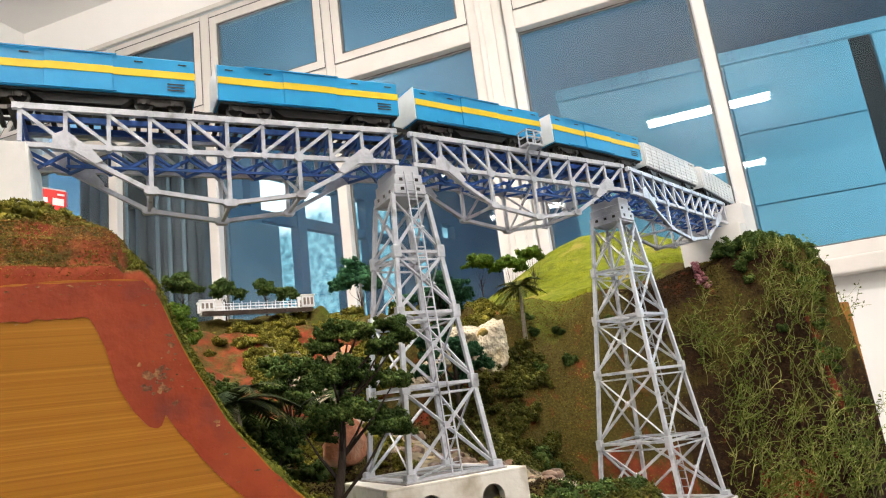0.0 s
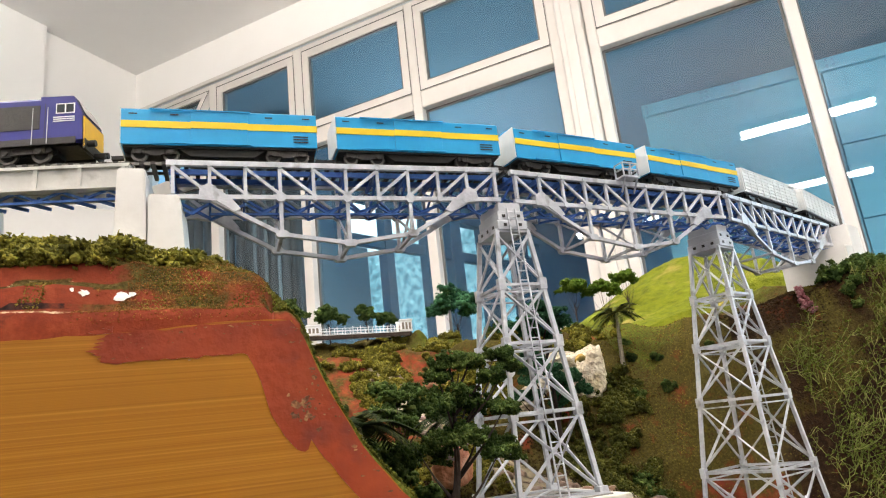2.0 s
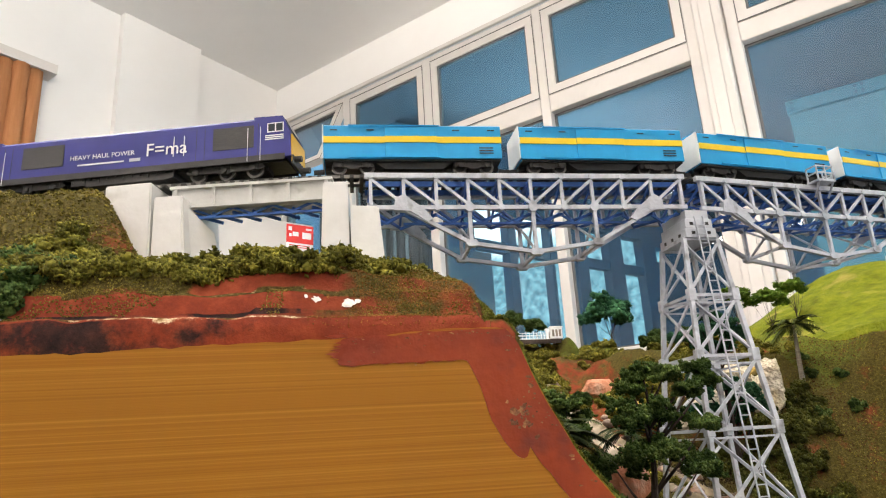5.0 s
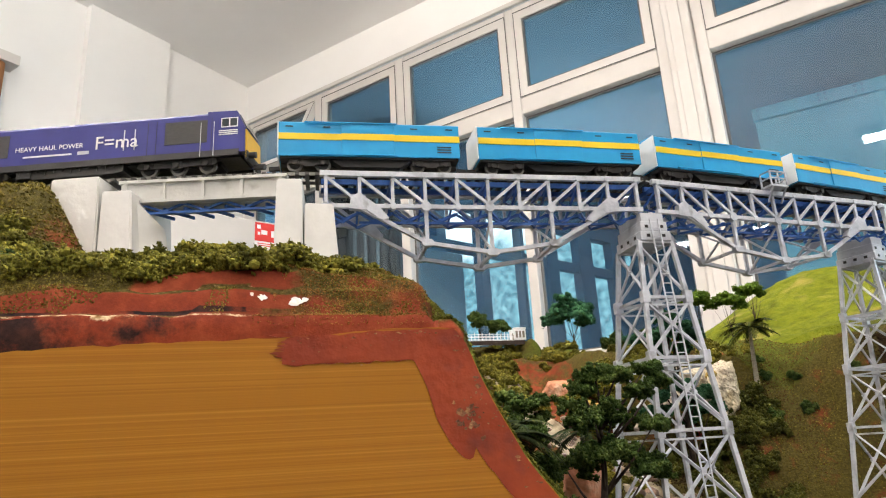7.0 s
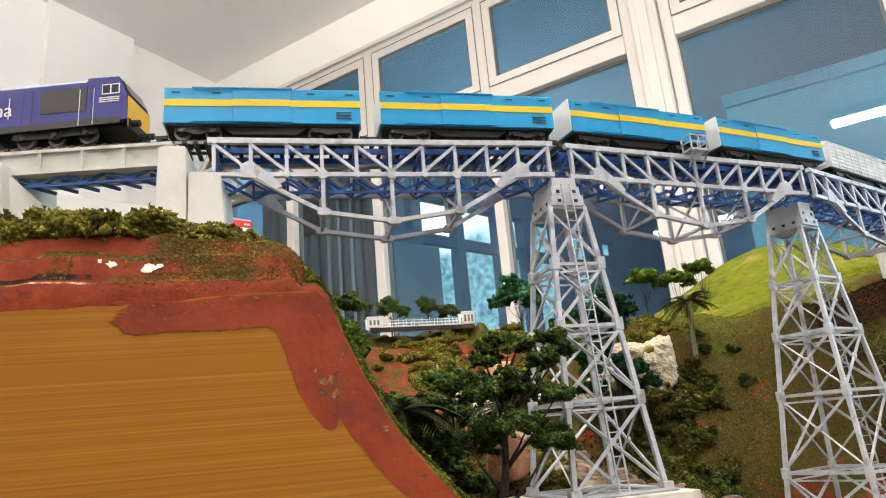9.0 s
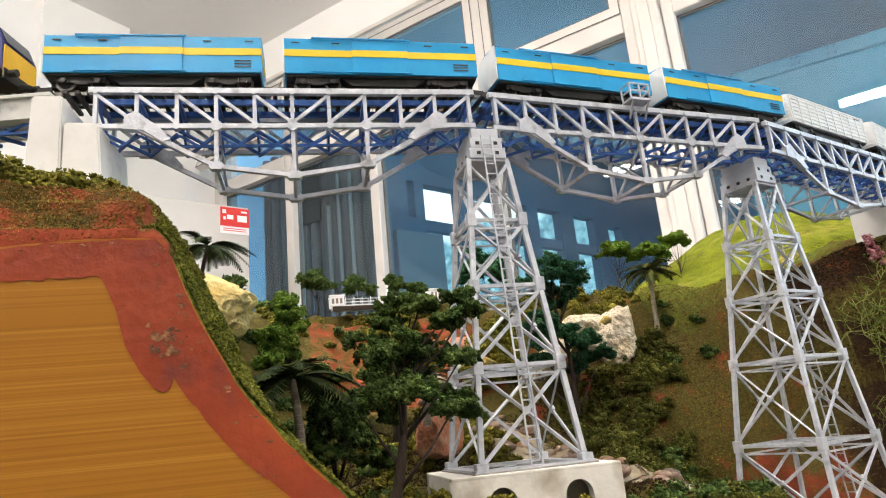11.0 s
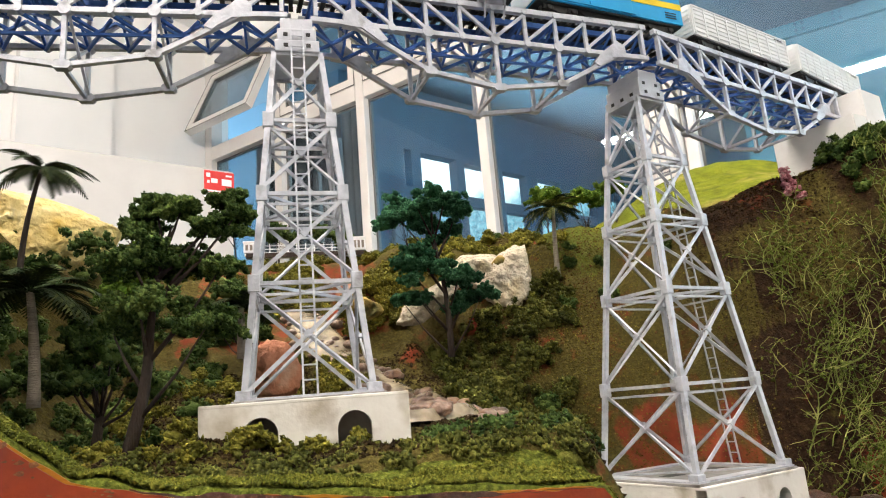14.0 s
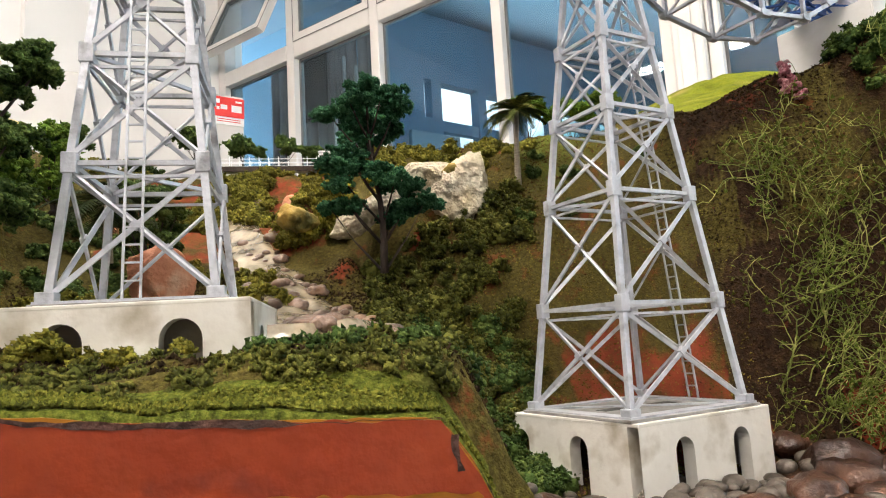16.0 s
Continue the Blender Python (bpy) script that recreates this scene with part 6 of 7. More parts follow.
def locomotive():
    lo = thing("locomotive", "purple-blue model diesel locomotive with yellow ends", "locomotive")
    L, W, z0, z1 = 0.238, 0.0305, 0.0115, 0.0425
    sec = [(-W / 2, z0), (W / 2, z0), (W / 2, z1 - 0.0025), (W / 2 - 0.002, z1 - 0.0004), (W / 2 - 0.006, z1), (-W / 2 + 0.006, z1), (-W / 2 + 0.002, z1 - 0.0004), (-W / 2, z1 - 0.0025)]
    body = part("body", prism(bmesh.new(), sec, -L / 2 + 0.026, L / 2 - 0.026, axis="x"), loco_purple, lo)
    part("roof", solid(-L / 2 + 0.012, L / 2 - 0.012, -W / 2 + 0.006, W / 2 - 0.006, z1 - 0.0002, z1 + 0.0006), loco_black, lo, "dark grey roof strip")
    for s in (-1, 1):
        o = [(0, z0), (0, z1), (0.020, z1 - 0.0005), (0.0255, z1 - 0.013), (0.0262, z0)]
        a = L / 2 - 0.026
        cab = part("cab", prism(bmesh.new(), [(s * (a + x), z) for x, z in o], -W / 2, W / 2), loco_purple, lo)
        part("nose_panel", prism(bmesh.new(), [(s * (a + 0.0258), z1 - 0.0145), (s * (a + 0.0266), z1 - 0.0145), (s * (a + 0.0272), z0 - 0.004), (s * (a + 0.0262), z0 - 0.004)], -W / 2 + 0.001, W / 2 - 0.001), loco_yellow, cab, "yellow warning panel")
        part("windscreen", prism(bmesh.new(), [(s * (a + 0.0208), z1 - 0.002), (s * (a + 0.0214), z1 - 0.002), (s * (a + 0.0262), z1 - 0.012), (s * (a + 0.0256), z1 - 0.012)], -W / 2 + 0.003, W / 2 - 0.003), dark_glass, cab, "dark windscreen")
        part("horn_box", solid(min(s * (a + 0.004), s * (a + 0.014)), max(s * (a + 0.004), s * (a + 0.014)), -0.006, 0.006, z1, z1 + 0.004, bevel=0.0006), loco_black, cab)
        for t in (-1, 1):
            y = t * (W / 2 + 0.0003)
            ya, yb = min(y, y - t * 0.0006), max(y, y - t * 0.0006)
            part("side_window", solid(min(s * (a + 0.0095), s * (a + 0.021)), max(s * (a + 0.0095), s * (a + 0.021)), ya, yb, z1 - 0.0125, z1 - 0.0055), white_print, cab, "pale window surround")
            part("side_glass", solid(min(s * (a + 0.0102), s * (a + 0.0148)), max(s * (a + 0.0102), s * (a + 0.0148)), min(ya, y + t * 0.0002), max(yb, y + t * 0.0002), z1 - 0.0118, z1 - 0.0062), dark_glass, cab, "dark glass")
            part("side_glass", solid(min(s * (a + 0.0158), s * (a + 0.0203)), max(s * (a + 0.0158), s * (a + 0.0203)), min(ya, y + t * 0.0002), max(yb, y + t * 0.0002), z1 - 0.0118, z1 - 0.0062), dark_glass, cab, "dark glass")
            for k in range(3):
                part("print_bar", solid(min(s * (a + 0.008), s * (a + 0.021)), max(s * (a + 0.008), s * (a + 0.021)), ya, yb, z1 - 0.0152 - 0.0014 * k, z1 - 0.0145 - 0.0014 * k), white_print, cab)
            for xx in (-0.004, 0.005):
                part("handrail", bar((s * (a + xx), t * (W / 2 + 0.001), z0 - 0.002), (s * (a + xx), t * (W / 2 + 0.001), z1 - 0.008), 0.0003, 0.0003, up=(1, 0, 0)), white_print, cab, "white handrail")
            part("buffer", disc(bmesh.new(), (s * (a + 0.0295), t * 0.0098, 0.0105), (1, 0, 0), 0.0022, 0.0055, 12), loco_black, cab)
        part("buffer_beam", solid(min(s * (a + 0.0262), s * (a + 0.0275)), max(s * (a + 0.0262), s * (a + 0.0275)), -W / 2 + 0.001, W / 2 - 0.001, 0.006, z0 + 0.001), loco_black, cab)
        part("coupler", bar((s * (a + 0.0275), 0, 0.0062), (s * (a + 0.0345), 0, 0.0055), 0.003, 0.0026), loco_black, cab)
        bogie(lo, s * 0.072, (-0.020, 0, 0.020), 0.0060, 0.056)
    for x in (0.0357, 0.0431):
        part("print_bar", solid(x, x + 0.0005, -W / 2 - 0.0006, -W / 2 - 0.0002, z0 + 0.0072, z0 + 0.0222), white_print, body)
    for t in (-1, 1):
        y = t * (W / 2 + 0.0003)
        ya, yb = min(y, y - t * 0.0006), max(y, y - t * 0.0006)
        for x0 in (-0.090, -0.084, 0.052, 0.058, 0.096):
            part("door_seam", solid(x0, x0 + 0.0003, min(y, y + t * 0.0001), max(y, y + t * 0.0001), z0 + 0.002, z1 - 0.005), loco_black, body, "dark panel seam")
        for x0, x1 in ((-0.076, -0.045), (0.064, 0.093)):
            part("grille", solid(x0, x1, ya, yb, z0 + 0.0085, z1 - 0.006), loco_grille, body, "dark louvred grille")
        part("print_bar", solid(-0.034, 0.000, ya, yb, z0 + 0.0072, z0 + 0.0083), white_print, body)
        part("print_bar", solid(0.004, 0.012, ya, yb, z0 + 0.0068, z0 + 0.0092), cap_grey, body)
        part("sole_bar", solid(-L / 2 + 0.004, L / 2 - 0.004, min(y, y - t * 0.001), max(y, y - t * 0.001), z0 - 0.0022, z0 + 0.0022), loco_black, lo)
        for k in range(13):
            part("pipe", tube(bmesh.new(), [(-0.036 + 0.006 * k, t * 0.0137, 0.0098), (-0.036 + 0.006 * k, t * 0.0142, 0.0058 + 0.001 * (k % 3))], 0.0005, 5), bogie_grey, lo)
    words("HEAVY HAUL POWER", 0.0049, -0.040, -W / 2 - 0.0004, z0 + 0.0118, body)
    words("F=ma", 0.0135, 0.0155, -W / 2 - 0.0004, z0 + 0.0095, body)
    words("HEAVY HAUL POWER", 0.0049, 0.040, W / 2 + 0.0004, z0 + 0.0118, body, 1)
    words("F=ma", 0.0135, -0.0155, W / 2 + 0.0004, z0 + 0.0095, body, 1)
    part("fuel_tank", prism(bmesh.new(), [(-0.032, 0.0105), (0.036, 0.0105), (0.036, 0.0048), (0.030, 0.0034), (-0.026, 0.0034), (-0.032, 0.0048)], -0.0135, 0.0135), loco_black, lo)
    part("equipment_box", solid(-0.038, -0.028, -0.0142, 0.0142, 0.0042, 0.0105), loco_black, lo)
    part("underframe", solid(-L / 2 + 0.004, L / 2 - 0.004, -0.011, 0.011, 0.0095, z0 - 0.0003), loco_black, lo)
    return lo


def on_track(ob, x, half):
    """Stands a vehicle whose middle is at track length s on the rails."""
    a, _ = track_at(x - half)
    b, _ = track_at(x + half)
    mid = (a + b) / 2
    return Matrix.Translation((mid.x, mid.y, RAIL)) @ Matrix.Rotation(math.atan2(b.y - a.y, b.x - a.x), 4, "Z")


def ribbed_boxcar():
    car = thing("boxcar", "off-white model boxcar with horizontally ribbed sides", "railway wagon", "white boxcars of the freight train")
    L, W, z0, z1 = 0.126, 0.0305, 0.0090, 0.0345
    roof = [(-W / 2, z0), (W / 2, z0), (W / 2, z1 - 0.0012), (W / 2 - 0.003, z1), (0, z1 + 0.0012), (-W / 2 + 0.003, z1), (-W / 2, z1 - 0.0012)]
    part("body", prism(bmesh.new(), roof, -L / 2, L / 2, axis="x"), car_white, car)
    for s in (-1, 1):
        y = s * (W / 2 + 0.0002)
        for k in range(9):
            a = -L / 2 + 0.0012 + k * (L - 0.0024) / 9
            o = [(y - s * 0.0004, z0 + 0.0010)]
            for j in range(6):
                z = z0 + 0.0028 + 0.0036 * j
                o += [(y, z - 0.0004), (y + s * 0.0006, z), (y + s * 0.0006, z + 0.0016), (y, z + 0.0020)]
            o += [(y - s * 0.0004, z1 - 0.0026)]
            bm = prism(bmesh.new(), o, a + 0.0008, a + (L - 0.0024) / 9 - 0.0008, axis="x")
            part("ribbed_panel", bm, car_white, car)
        for k in range(10):
            a = -L / 2 + 0.0012 + k * (L - 0.0024) / 9
            part("post", solid(a - 0.0006, a + 0.0006, min(y, y + s * 0.0009), max(y, y + s * 0.0009), z0 + 0.0005, z1 - 0.0016), car_white, car)
        part("top_rail", solid(-L / 2, L / 2, min(y, y + s * 0.0009), max(y, y + s * 0.0009), z1 - 0.0024, z1 - 0.0013), car_white, car)
        part("print_bar", solid(0.045, 0.056, min(y, y + s * 0.001), max(y, y + s * 0.001), z1 - 0.0046, z1 - 0.0039), loco_black, car)
        for j in range(6):
            z = z0 + 0.0028 + 0.0036 * j
            x = s * (L / 2)
            part("end_rib", solid(min(x, x + s * 0.0007), max(x, x + s * 0.0007), -W / 2 + 0.002, W / 2 - 0.002, z, z + 0.0016), car_white, car)
    part("underframe", solid(-L / 2 + 0.001, L / 2 - 0.001, -W / 2 + 0.0015, W / 2 - 0.0015, z0 - 0.0014, z0), loco_black, car)
    part("centre_beam", solid(-L / 2 + 0.001, L / 2 - 0.001, -0.004, 0.004, 0.0052, z0 - 0.0014), loco_black, car)
    part("centre_sill", prism(bmesh.new(), [(-0.027, 0.0078), (0.027, 0.0078), (0.020, 0.0030), (-0.020, 0.0030)], -W / 2 + 0.004, W / 2 - 0.004), loco_black, car)
    for s in (-1, 1):
        bogie(car, s * 0.042, (-0.0095, 0.0095), 0.0052, 0.028)
        part("coupler", bar((s * L / 2, 0, 0.0058), (s * (L / 2 + 0.006), 0, 0.0052), 0.003, 0.0026), loco_black, car)
    return car


loco = locomotive()
start = track_s(TRAIN) - 0.241
loco.matrix_world = on_track(loco, start + 0.122, 0.072)
car = boxcar()
car.matrix_world = on_track(car, start + 0.255 + 0.066, 0.042)
for i in range(1, 4):
    copy_thing(car, on_track(car, start + 0.255 + 0.066 + 0.1375 * i, 0.042))
pale = ribbed_boxcar()
pale.matrix_world = on_track(pale, start + 0.255 + 0.068 + 0.1375 * 4, 0.042)
copy_thing(pale, on_track(pale, start + 0.255 + 0.068 + 0.1375 * 4 + 0.139, 0.042))

# ---- planting ----
OCTA_V = np.array([(1, 0, 0), (-1, 0, 0), (0, 1, 0), (0, -1, 0), (0, 0, 1), (0, 0, -1)], float)
OCTA_F = np.array([(0, 2, 4), (2, 1, 4), (1, 3, 4), (3, 0, 4), (2, 0, 5), (1, 2, 5), (3, 1, 5), (0, 3, 5)])

TETRA_V = np.array([(1, 1, 1), (-1, -1, 1), (-1, 1, -1), (1, -1, -1)], float) * 0.75
TETRA_F = np.array([(0, 2, 1), (0, 1, 3), (0, 3, 2), (1, 2, 3)])


def flakes(spots, flake, per, seed=0, flat=0.8):
    """Foam foliage as many small crumbs: spots are (x, y, z, radius); returns vertices and faces."""
    rng = np.random.default_rng(seed)
    P = np.array(spots, float)
    n = len(P) * per
    c = np.repeat(P[:, :3], per, 0)
    r = np.repeat(P[:, 3], per)
    d = rng.normal(size=(n, 3))
    d /= np.linalg.norm(d, axis=1)[:, None]
    lump = 0.80 + 0.22 * np.sin(d[:, 0] * 5 + r * 4000) * np.sin(d[:, 1] * 5 + r * 2500) + 0.22 * rng.random(n)
    c = c + d * (r * lump)[:, None] * np.array([1, 1, flat])
    s = flake * (0.55 + 0.9 * rng.random(n))
    v = c[:, None, :] + (TETRA_V[None] + 0.5 * rng.normal(size=(n, 4, 3))) * s[:, None, None]
    f = (TETRA_F[None] + 4 * np.arange(n)[:, None, None]).reshape(-1, 3)
    return v.reshape(-1, 3), f


def cores(spots, k=0.66, flat=0.8, seed=0):
    rng = np.random.default_rng(seed + 99)
    bm = bmesh.new()
    bmesh.ops.create_icosphere(bm, subdivisions=1, radius=1)
    bv = np.array([v.co for v in bm.verts])
    bf = np.array([[v.index for v in f.verts] for f in bm.faces])
    bm.free()
    vs, fs = [], []
    for i, (x, y, z, r) in enumerate(spots):
        w = bv * (1 + 0.10 * rng.normal(size=(len(bv), 1))) * r * k * np.array([1, 1, flat]) + (x, y, z)
        vs.append(w)
        fs.append(bf + i * len(bv))
    return np.vstack(vs), np.vstack(fs)


def foliage(name, spots, material, flake=0.0009, per=90, parent=None, seed=0, flat=0.8, lumps=10, loose=False):
    """Each spot is a clump of rounded lumps, and each lump is covered with crumbs."""
    rng = np.random.default_rng(seed + 5)
    P = np.array(spots, float)
    d = rng.normal(size=(len(P) * lumps, 3))
    d[:, 2] += 0.35
    d /= np.linalg.norm(d, axis=1)[:, None]
    R = np.repeat(P[:, 3], lumps)
    c = np.repeat(P[:, :3], lumps, 0) + d * (R * rng.uniform(0.55, 0.85, len(R)))[:, None] * np.array([1, 1, flat])
    if loose:
        c = c + d * (R * np.maximum(rng.normal(-0.05, 0.30, len(R)), -0.4))[:, None] * np.array([1, 1, 0.6])
    lump = np.column_stack([c, R * (rng.uniform(0.14, 0.36, len(R)) if loose else rng.uniform(0.26, 0.44, len(R)))])
    v, f = flakes(lump, flake, max(2 * per // lumps, 8), seed, 0.9)
    cv, cf = cores(lump, 0.66 if loose else 0.74, 0.9, seed)
    ev, ef = cores(spots, 0.50 if loose else 0.62, flat, seed + 1)
    me = bpy.data.meshes.new(name)
    me.from_pydata(np.vstack([v, cv, ev]).tolist(), [], np.vstack([f, cf + len(v), ef + len(v) + len(cv)]).tolist())
    me.materials.append(material)
    me.polygons.foreach_set("use_smooth", [True] * len(me.polygons))
    ob = new(name, me)
    if parent is not None:
        ob.parent = parent
    return ob


def turf(label, material, region, count, size, seed, keep=None, rise=0.3):
    """Loose flock crumbs strewn on the ground."""
    rng = np.random.default_rng(seed)
    x, y = rng.uniform(region[0], region[1], count), rng.uniform(region[2], region[3], count)
    if keep is not None:
        m = keep(x, y)
        x, y = x[m], y[m]
    y = set_back(y)
    s = size * rng.uniform(0.5, 1.3, len(x))
    c = np.column_stack([x, y, ground(x, y) + rise * s])
    v = c[:, None, :] + (OCTA_V[None] + 0.38 * rng.normal(size=(len(x), 6, 3))) * s[:, None, None]
    f = (OCTA_F[None] + 6 * np.arange(len(x))[:, None, None]).reshape(-1, 3)
    me = bpy.data.meshes.new("turf")
    me.from_pydata(v.reshape(-1, 3).tolist(), [], f.tolist())
    me.materials.append(material)
    return tagged(new("turf", me), label, "turf", kind="stuff")


def shrubs(label, material, region, count, r0, r1, seed, flake=0.00088, per=110, lift=0.3, keep=None):
    rng = np.random.default_rng(seed)
    spots = []
    while len(spots) < count:
        x, y = rng.uniform(region[0], region[1]), rng.uniform(region[2], region[3])
        if keep is not None and not keep(x, y):
            continue
        r, y = rng.uniform(r0, r1), float(set_back(y))
        spots.append((x, y, float(ground(x, y)) + lift * r, r))
    ob = foliage("shrubs", spots, material, flake, per, seed=seed)
    return tagged(ob, label, "shrubs", kind="stuff")


def clear_of_blocks(x, y):
    return not (0.200 < x < 0.302 and 0.088 < y < 0.19)


shrubs("olive-green foam shrubs along the mesa edge", leaf_olive, (-0.17, 0.050, 0.020, 0.10), 430, 0.0055, 0.0110, 1, lift=0.10, keep=lambda x, y: x < 0.05 - 1.6 * max(0, 0.055 - y) and y > 0.0225 + 0.004 * math.sin(60 * x) + 0.004 * math.exp(-((x + 0.03) / 0.03) ** 2))
shrubs("olive foam shrubs on the upper ledge", leaf_olive, (-0.17, -0.002, 0.0185, 0.030), 130, 0.0045, 0.0078, 17, lift=0.05, keep=lambda x, y: y > 0.0185 + 0.0045 * math.exp(-((x + 0.03) / 0.03) ** 2))
shrubs("darker green foam shrubs on the mesa", leaf_green, (-0.46, -0.13, 0.022, 0.08), 90, 0.007, 0.013, 2, keep=lambda x, y: y < 0.05 or x < -0.16)
shrubs("dark green shrubs at the end of the ledge", leaf_green, (-0.19, -0.145, 0.008, 0.024), 40, 0.005, 0.009, 20, lift=0.0)
shrubs("olive foam shrubs below the abutments", leaf_olive, (-0.10, 0.05, 0.095, 0.132), 45, 0.006, 0.011, 3)
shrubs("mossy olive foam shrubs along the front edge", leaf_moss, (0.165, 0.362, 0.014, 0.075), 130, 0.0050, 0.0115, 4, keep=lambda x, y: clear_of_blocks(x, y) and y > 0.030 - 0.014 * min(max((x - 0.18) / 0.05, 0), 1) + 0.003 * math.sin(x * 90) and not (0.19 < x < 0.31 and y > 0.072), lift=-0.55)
shrubs("dark green foam shrubs beside the plinth", leaf_green, (0.300, 0.372, 0.035, 0.105), 60, 0.0050, 0.0115, 5, lift=-0.30, keep=lambda x, y: clear_of_blocks(x, y))
shrubs("olive undergrowth on the valley floor", leaf_olive, (0.13, 0.30, 0.06, 0.33), 130, 0.004, 0.009, 6, keep=lambda x, y: clear_of_blocks(x, y) and not (x > 0.2 and 0.13 < y < 0.25))
shrubs("dark green undergrowth on the left bank", leaf_green, (0.03, 0.2, 0.14, 0.44), 110, 0.006, 0.012, 7)
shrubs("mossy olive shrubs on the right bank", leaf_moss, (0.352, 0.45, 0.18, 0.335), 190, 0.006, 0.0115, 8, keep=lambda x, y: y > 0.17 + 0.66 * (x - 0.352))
shrubs("dark shrubs at the foot of the right bank", leaf_green, (0.372, 0.44, 0.16, 0.27), 100, 0.006, 0.0115, 9)
shrubs("olive shrub mass below the small bridge", leaf_olive, (0.292, 0.345, 0.362, 0.43), 110, 0.006, 0.0115, 10, lift=0.4)
shrubs("olive shrubs along the upper stream", leaf_olive, (0.205, 0.272, 0.425, 0.56), 110, 0.006, 0.0115, 18, lift=0.35)
shrubs("dry olive shrubs along the hill rim", leaf_olive, (0.36, 0.50, 0.37, 0.44), 80, 0.005, 0.010, 11)
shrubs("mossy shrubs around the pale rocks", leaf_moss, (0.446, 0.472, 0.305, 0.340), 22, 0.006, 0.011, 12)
SPRIGS = [(0.516, 0.336, 0.0075), (0.507, 0.314, 0.0095), (0.499, 0.366, 0.0065), (0.489, 0.345, 0.007), (0.560, 0.30, 0.006), (0.470, 0.318, 0.009), (0.735, 0.187, 0.008), (0.752, 0.182, 0.007), (0.70, 0.20, 0.006)]
tagged(foliage("shrubs", [(x + 0.5 * r * math.sin(2.1 * k), y - 0.3 * r, float(ground(x, y)) + 0.3 * r * (k - 1), r * (0.8 - 0.12 * k)) for x, y, r in SPRIGS for k in range(3)], leaf_green, 0.0008, 110, seed=13), "small dark green shrubs on the cliff face", "shrubs", kind="stuff")
shrubs("dark green shrubs on the cliff top", leaf_green, (0.69, 0.745, 0.215, 0.262), 55, 0.006, 0.012, 14, lift=0.4)
shrubs("shrubs on the end of the cliff", leaf_green, (0.735, 0.79, 0.175, 0.24), 60, 0.004, 0.009, 15)
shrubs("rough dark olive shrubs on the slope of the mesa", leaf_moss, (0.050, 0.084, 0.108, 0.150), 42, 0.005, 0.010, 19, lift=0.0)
shrubs("olive shrub bank beside the small bridge", leaf_olive, (0.325, 0.45, 0.50, 0.60), 90, 0.006, 0.012, 21, lift=0.3)
shrubs("olive shrubs on the back ridge", leaf_olive, (0.02, 0.60, 0.50, 0.72), 130, 0.005, 0.010, 16)
turf("bright green turf along the cut edge", turf_green, (0.08, 0.37, -0.0108, 0.026), 16000, 0.00075, 301, keep=lambda x, y: y < 0.021 - 0.009 * smooth(0.17, 0.22, x) + 0.004 * ripple(x, y, 0.012, 61))
turf("olive flock on the mesa front", turf_olive, (-0.30, 0.09, 0.004, 0.05), 46000, 0.00042, 302, keep=lambda x, y: (ripple(x, y * 3, 0.03, 62) + 0.5 * ripple(x, y * 3, 0.01, 63) + 34 * (y - 0.0165) + 3.0 * np.maximum(-0.07 - x, 0) + 1.5 * np.maximum(x - 0.02, 0) > 0.0) & (y > 0.004))
turf("orange-brown flock on the mesa shoulder", turf_orange, (-0.015, 0.092, 0.001, 0.055), 15000, 0.00036, 308, keep=lambda x, y: (ripple(x, y * 2, 0.02, 64) + 18 * x + 0.3 * ripple(x, y, 0.005, 65) > 0.1) & (x < 0.074 + 0.006 * ripple(x, y, 0.01, 66)))
turf("bright green turf beside the painted slope", turf_green, (0.074, 0.20, -0.010, 0.045), 15000, 0.0008, 309, keep=lambda x, y: y < 0.030 + 0.012 * ripple(x, y, 0.015, 67))
turf("olive flock over the left mound", turf_olive, (-0.42, -0.09, 0.05, 0.2), 16000, 0.0008, 303)
turf("olive flock on the slope of the mesa", turf_olive, (0.03, 0.17, 0.02, 0.16), 15000, 0.0008, 304)
turf("olive flock on the right hillside", turf_olive, (0.42, 0.60, 0.16, 0.40), 12000, 0.0006, 305, keep=lambda x, y: x < 0.583 + 0.02 * ripple(y, x, 0.03, 68))
turf("rusty flock on the right hillside", turf_rust, (0.42, 0.575, 0.20, 0.42), 6000, 0.0006, 310, keep=lambda x, y: ripple(x, y, 0.035, 69) + 0.4 * ripple(x, y, 0.012, 70) > 0.12)
turf("dark brown flock on the cliff, shade put into its colour", turf_brown, (0.570, 0.80, 0.16, 0.30), 14000, 0.0009, 306, keep=lambda x, y: ripple(x, y * 2, 0.03, 71) < 0.55 - 5 * (x - 0.60))
turf("olive flock on the cliff", turf_olive, (0.565, 0.80, 0.16, 0.30), 17000, 0.0008, 311, keep=lambda x, y: ripple(x, y * 2, 0.03, 71) > 0.74 - 4 * (x - 0.60) + 30 * np.maximum(0.195 - y, 0))
turf("rusty flock on the cliff", turf_rust, (0.565, 0.80, 0.16, 0.30), 4500, 0.0008, 312, keep=lambda x, y: ripple(x, y * 3, 0.022, 72) > 0.18)
turf("brown and olive flock on the valley floor", turf_brown, (0.12, 0.38, 0.03, 0.33), 20000, 0.0009, 307, keep=lambda x, y: ~((x > 0.2) & (y > 0.14) & (y < 0.23)))


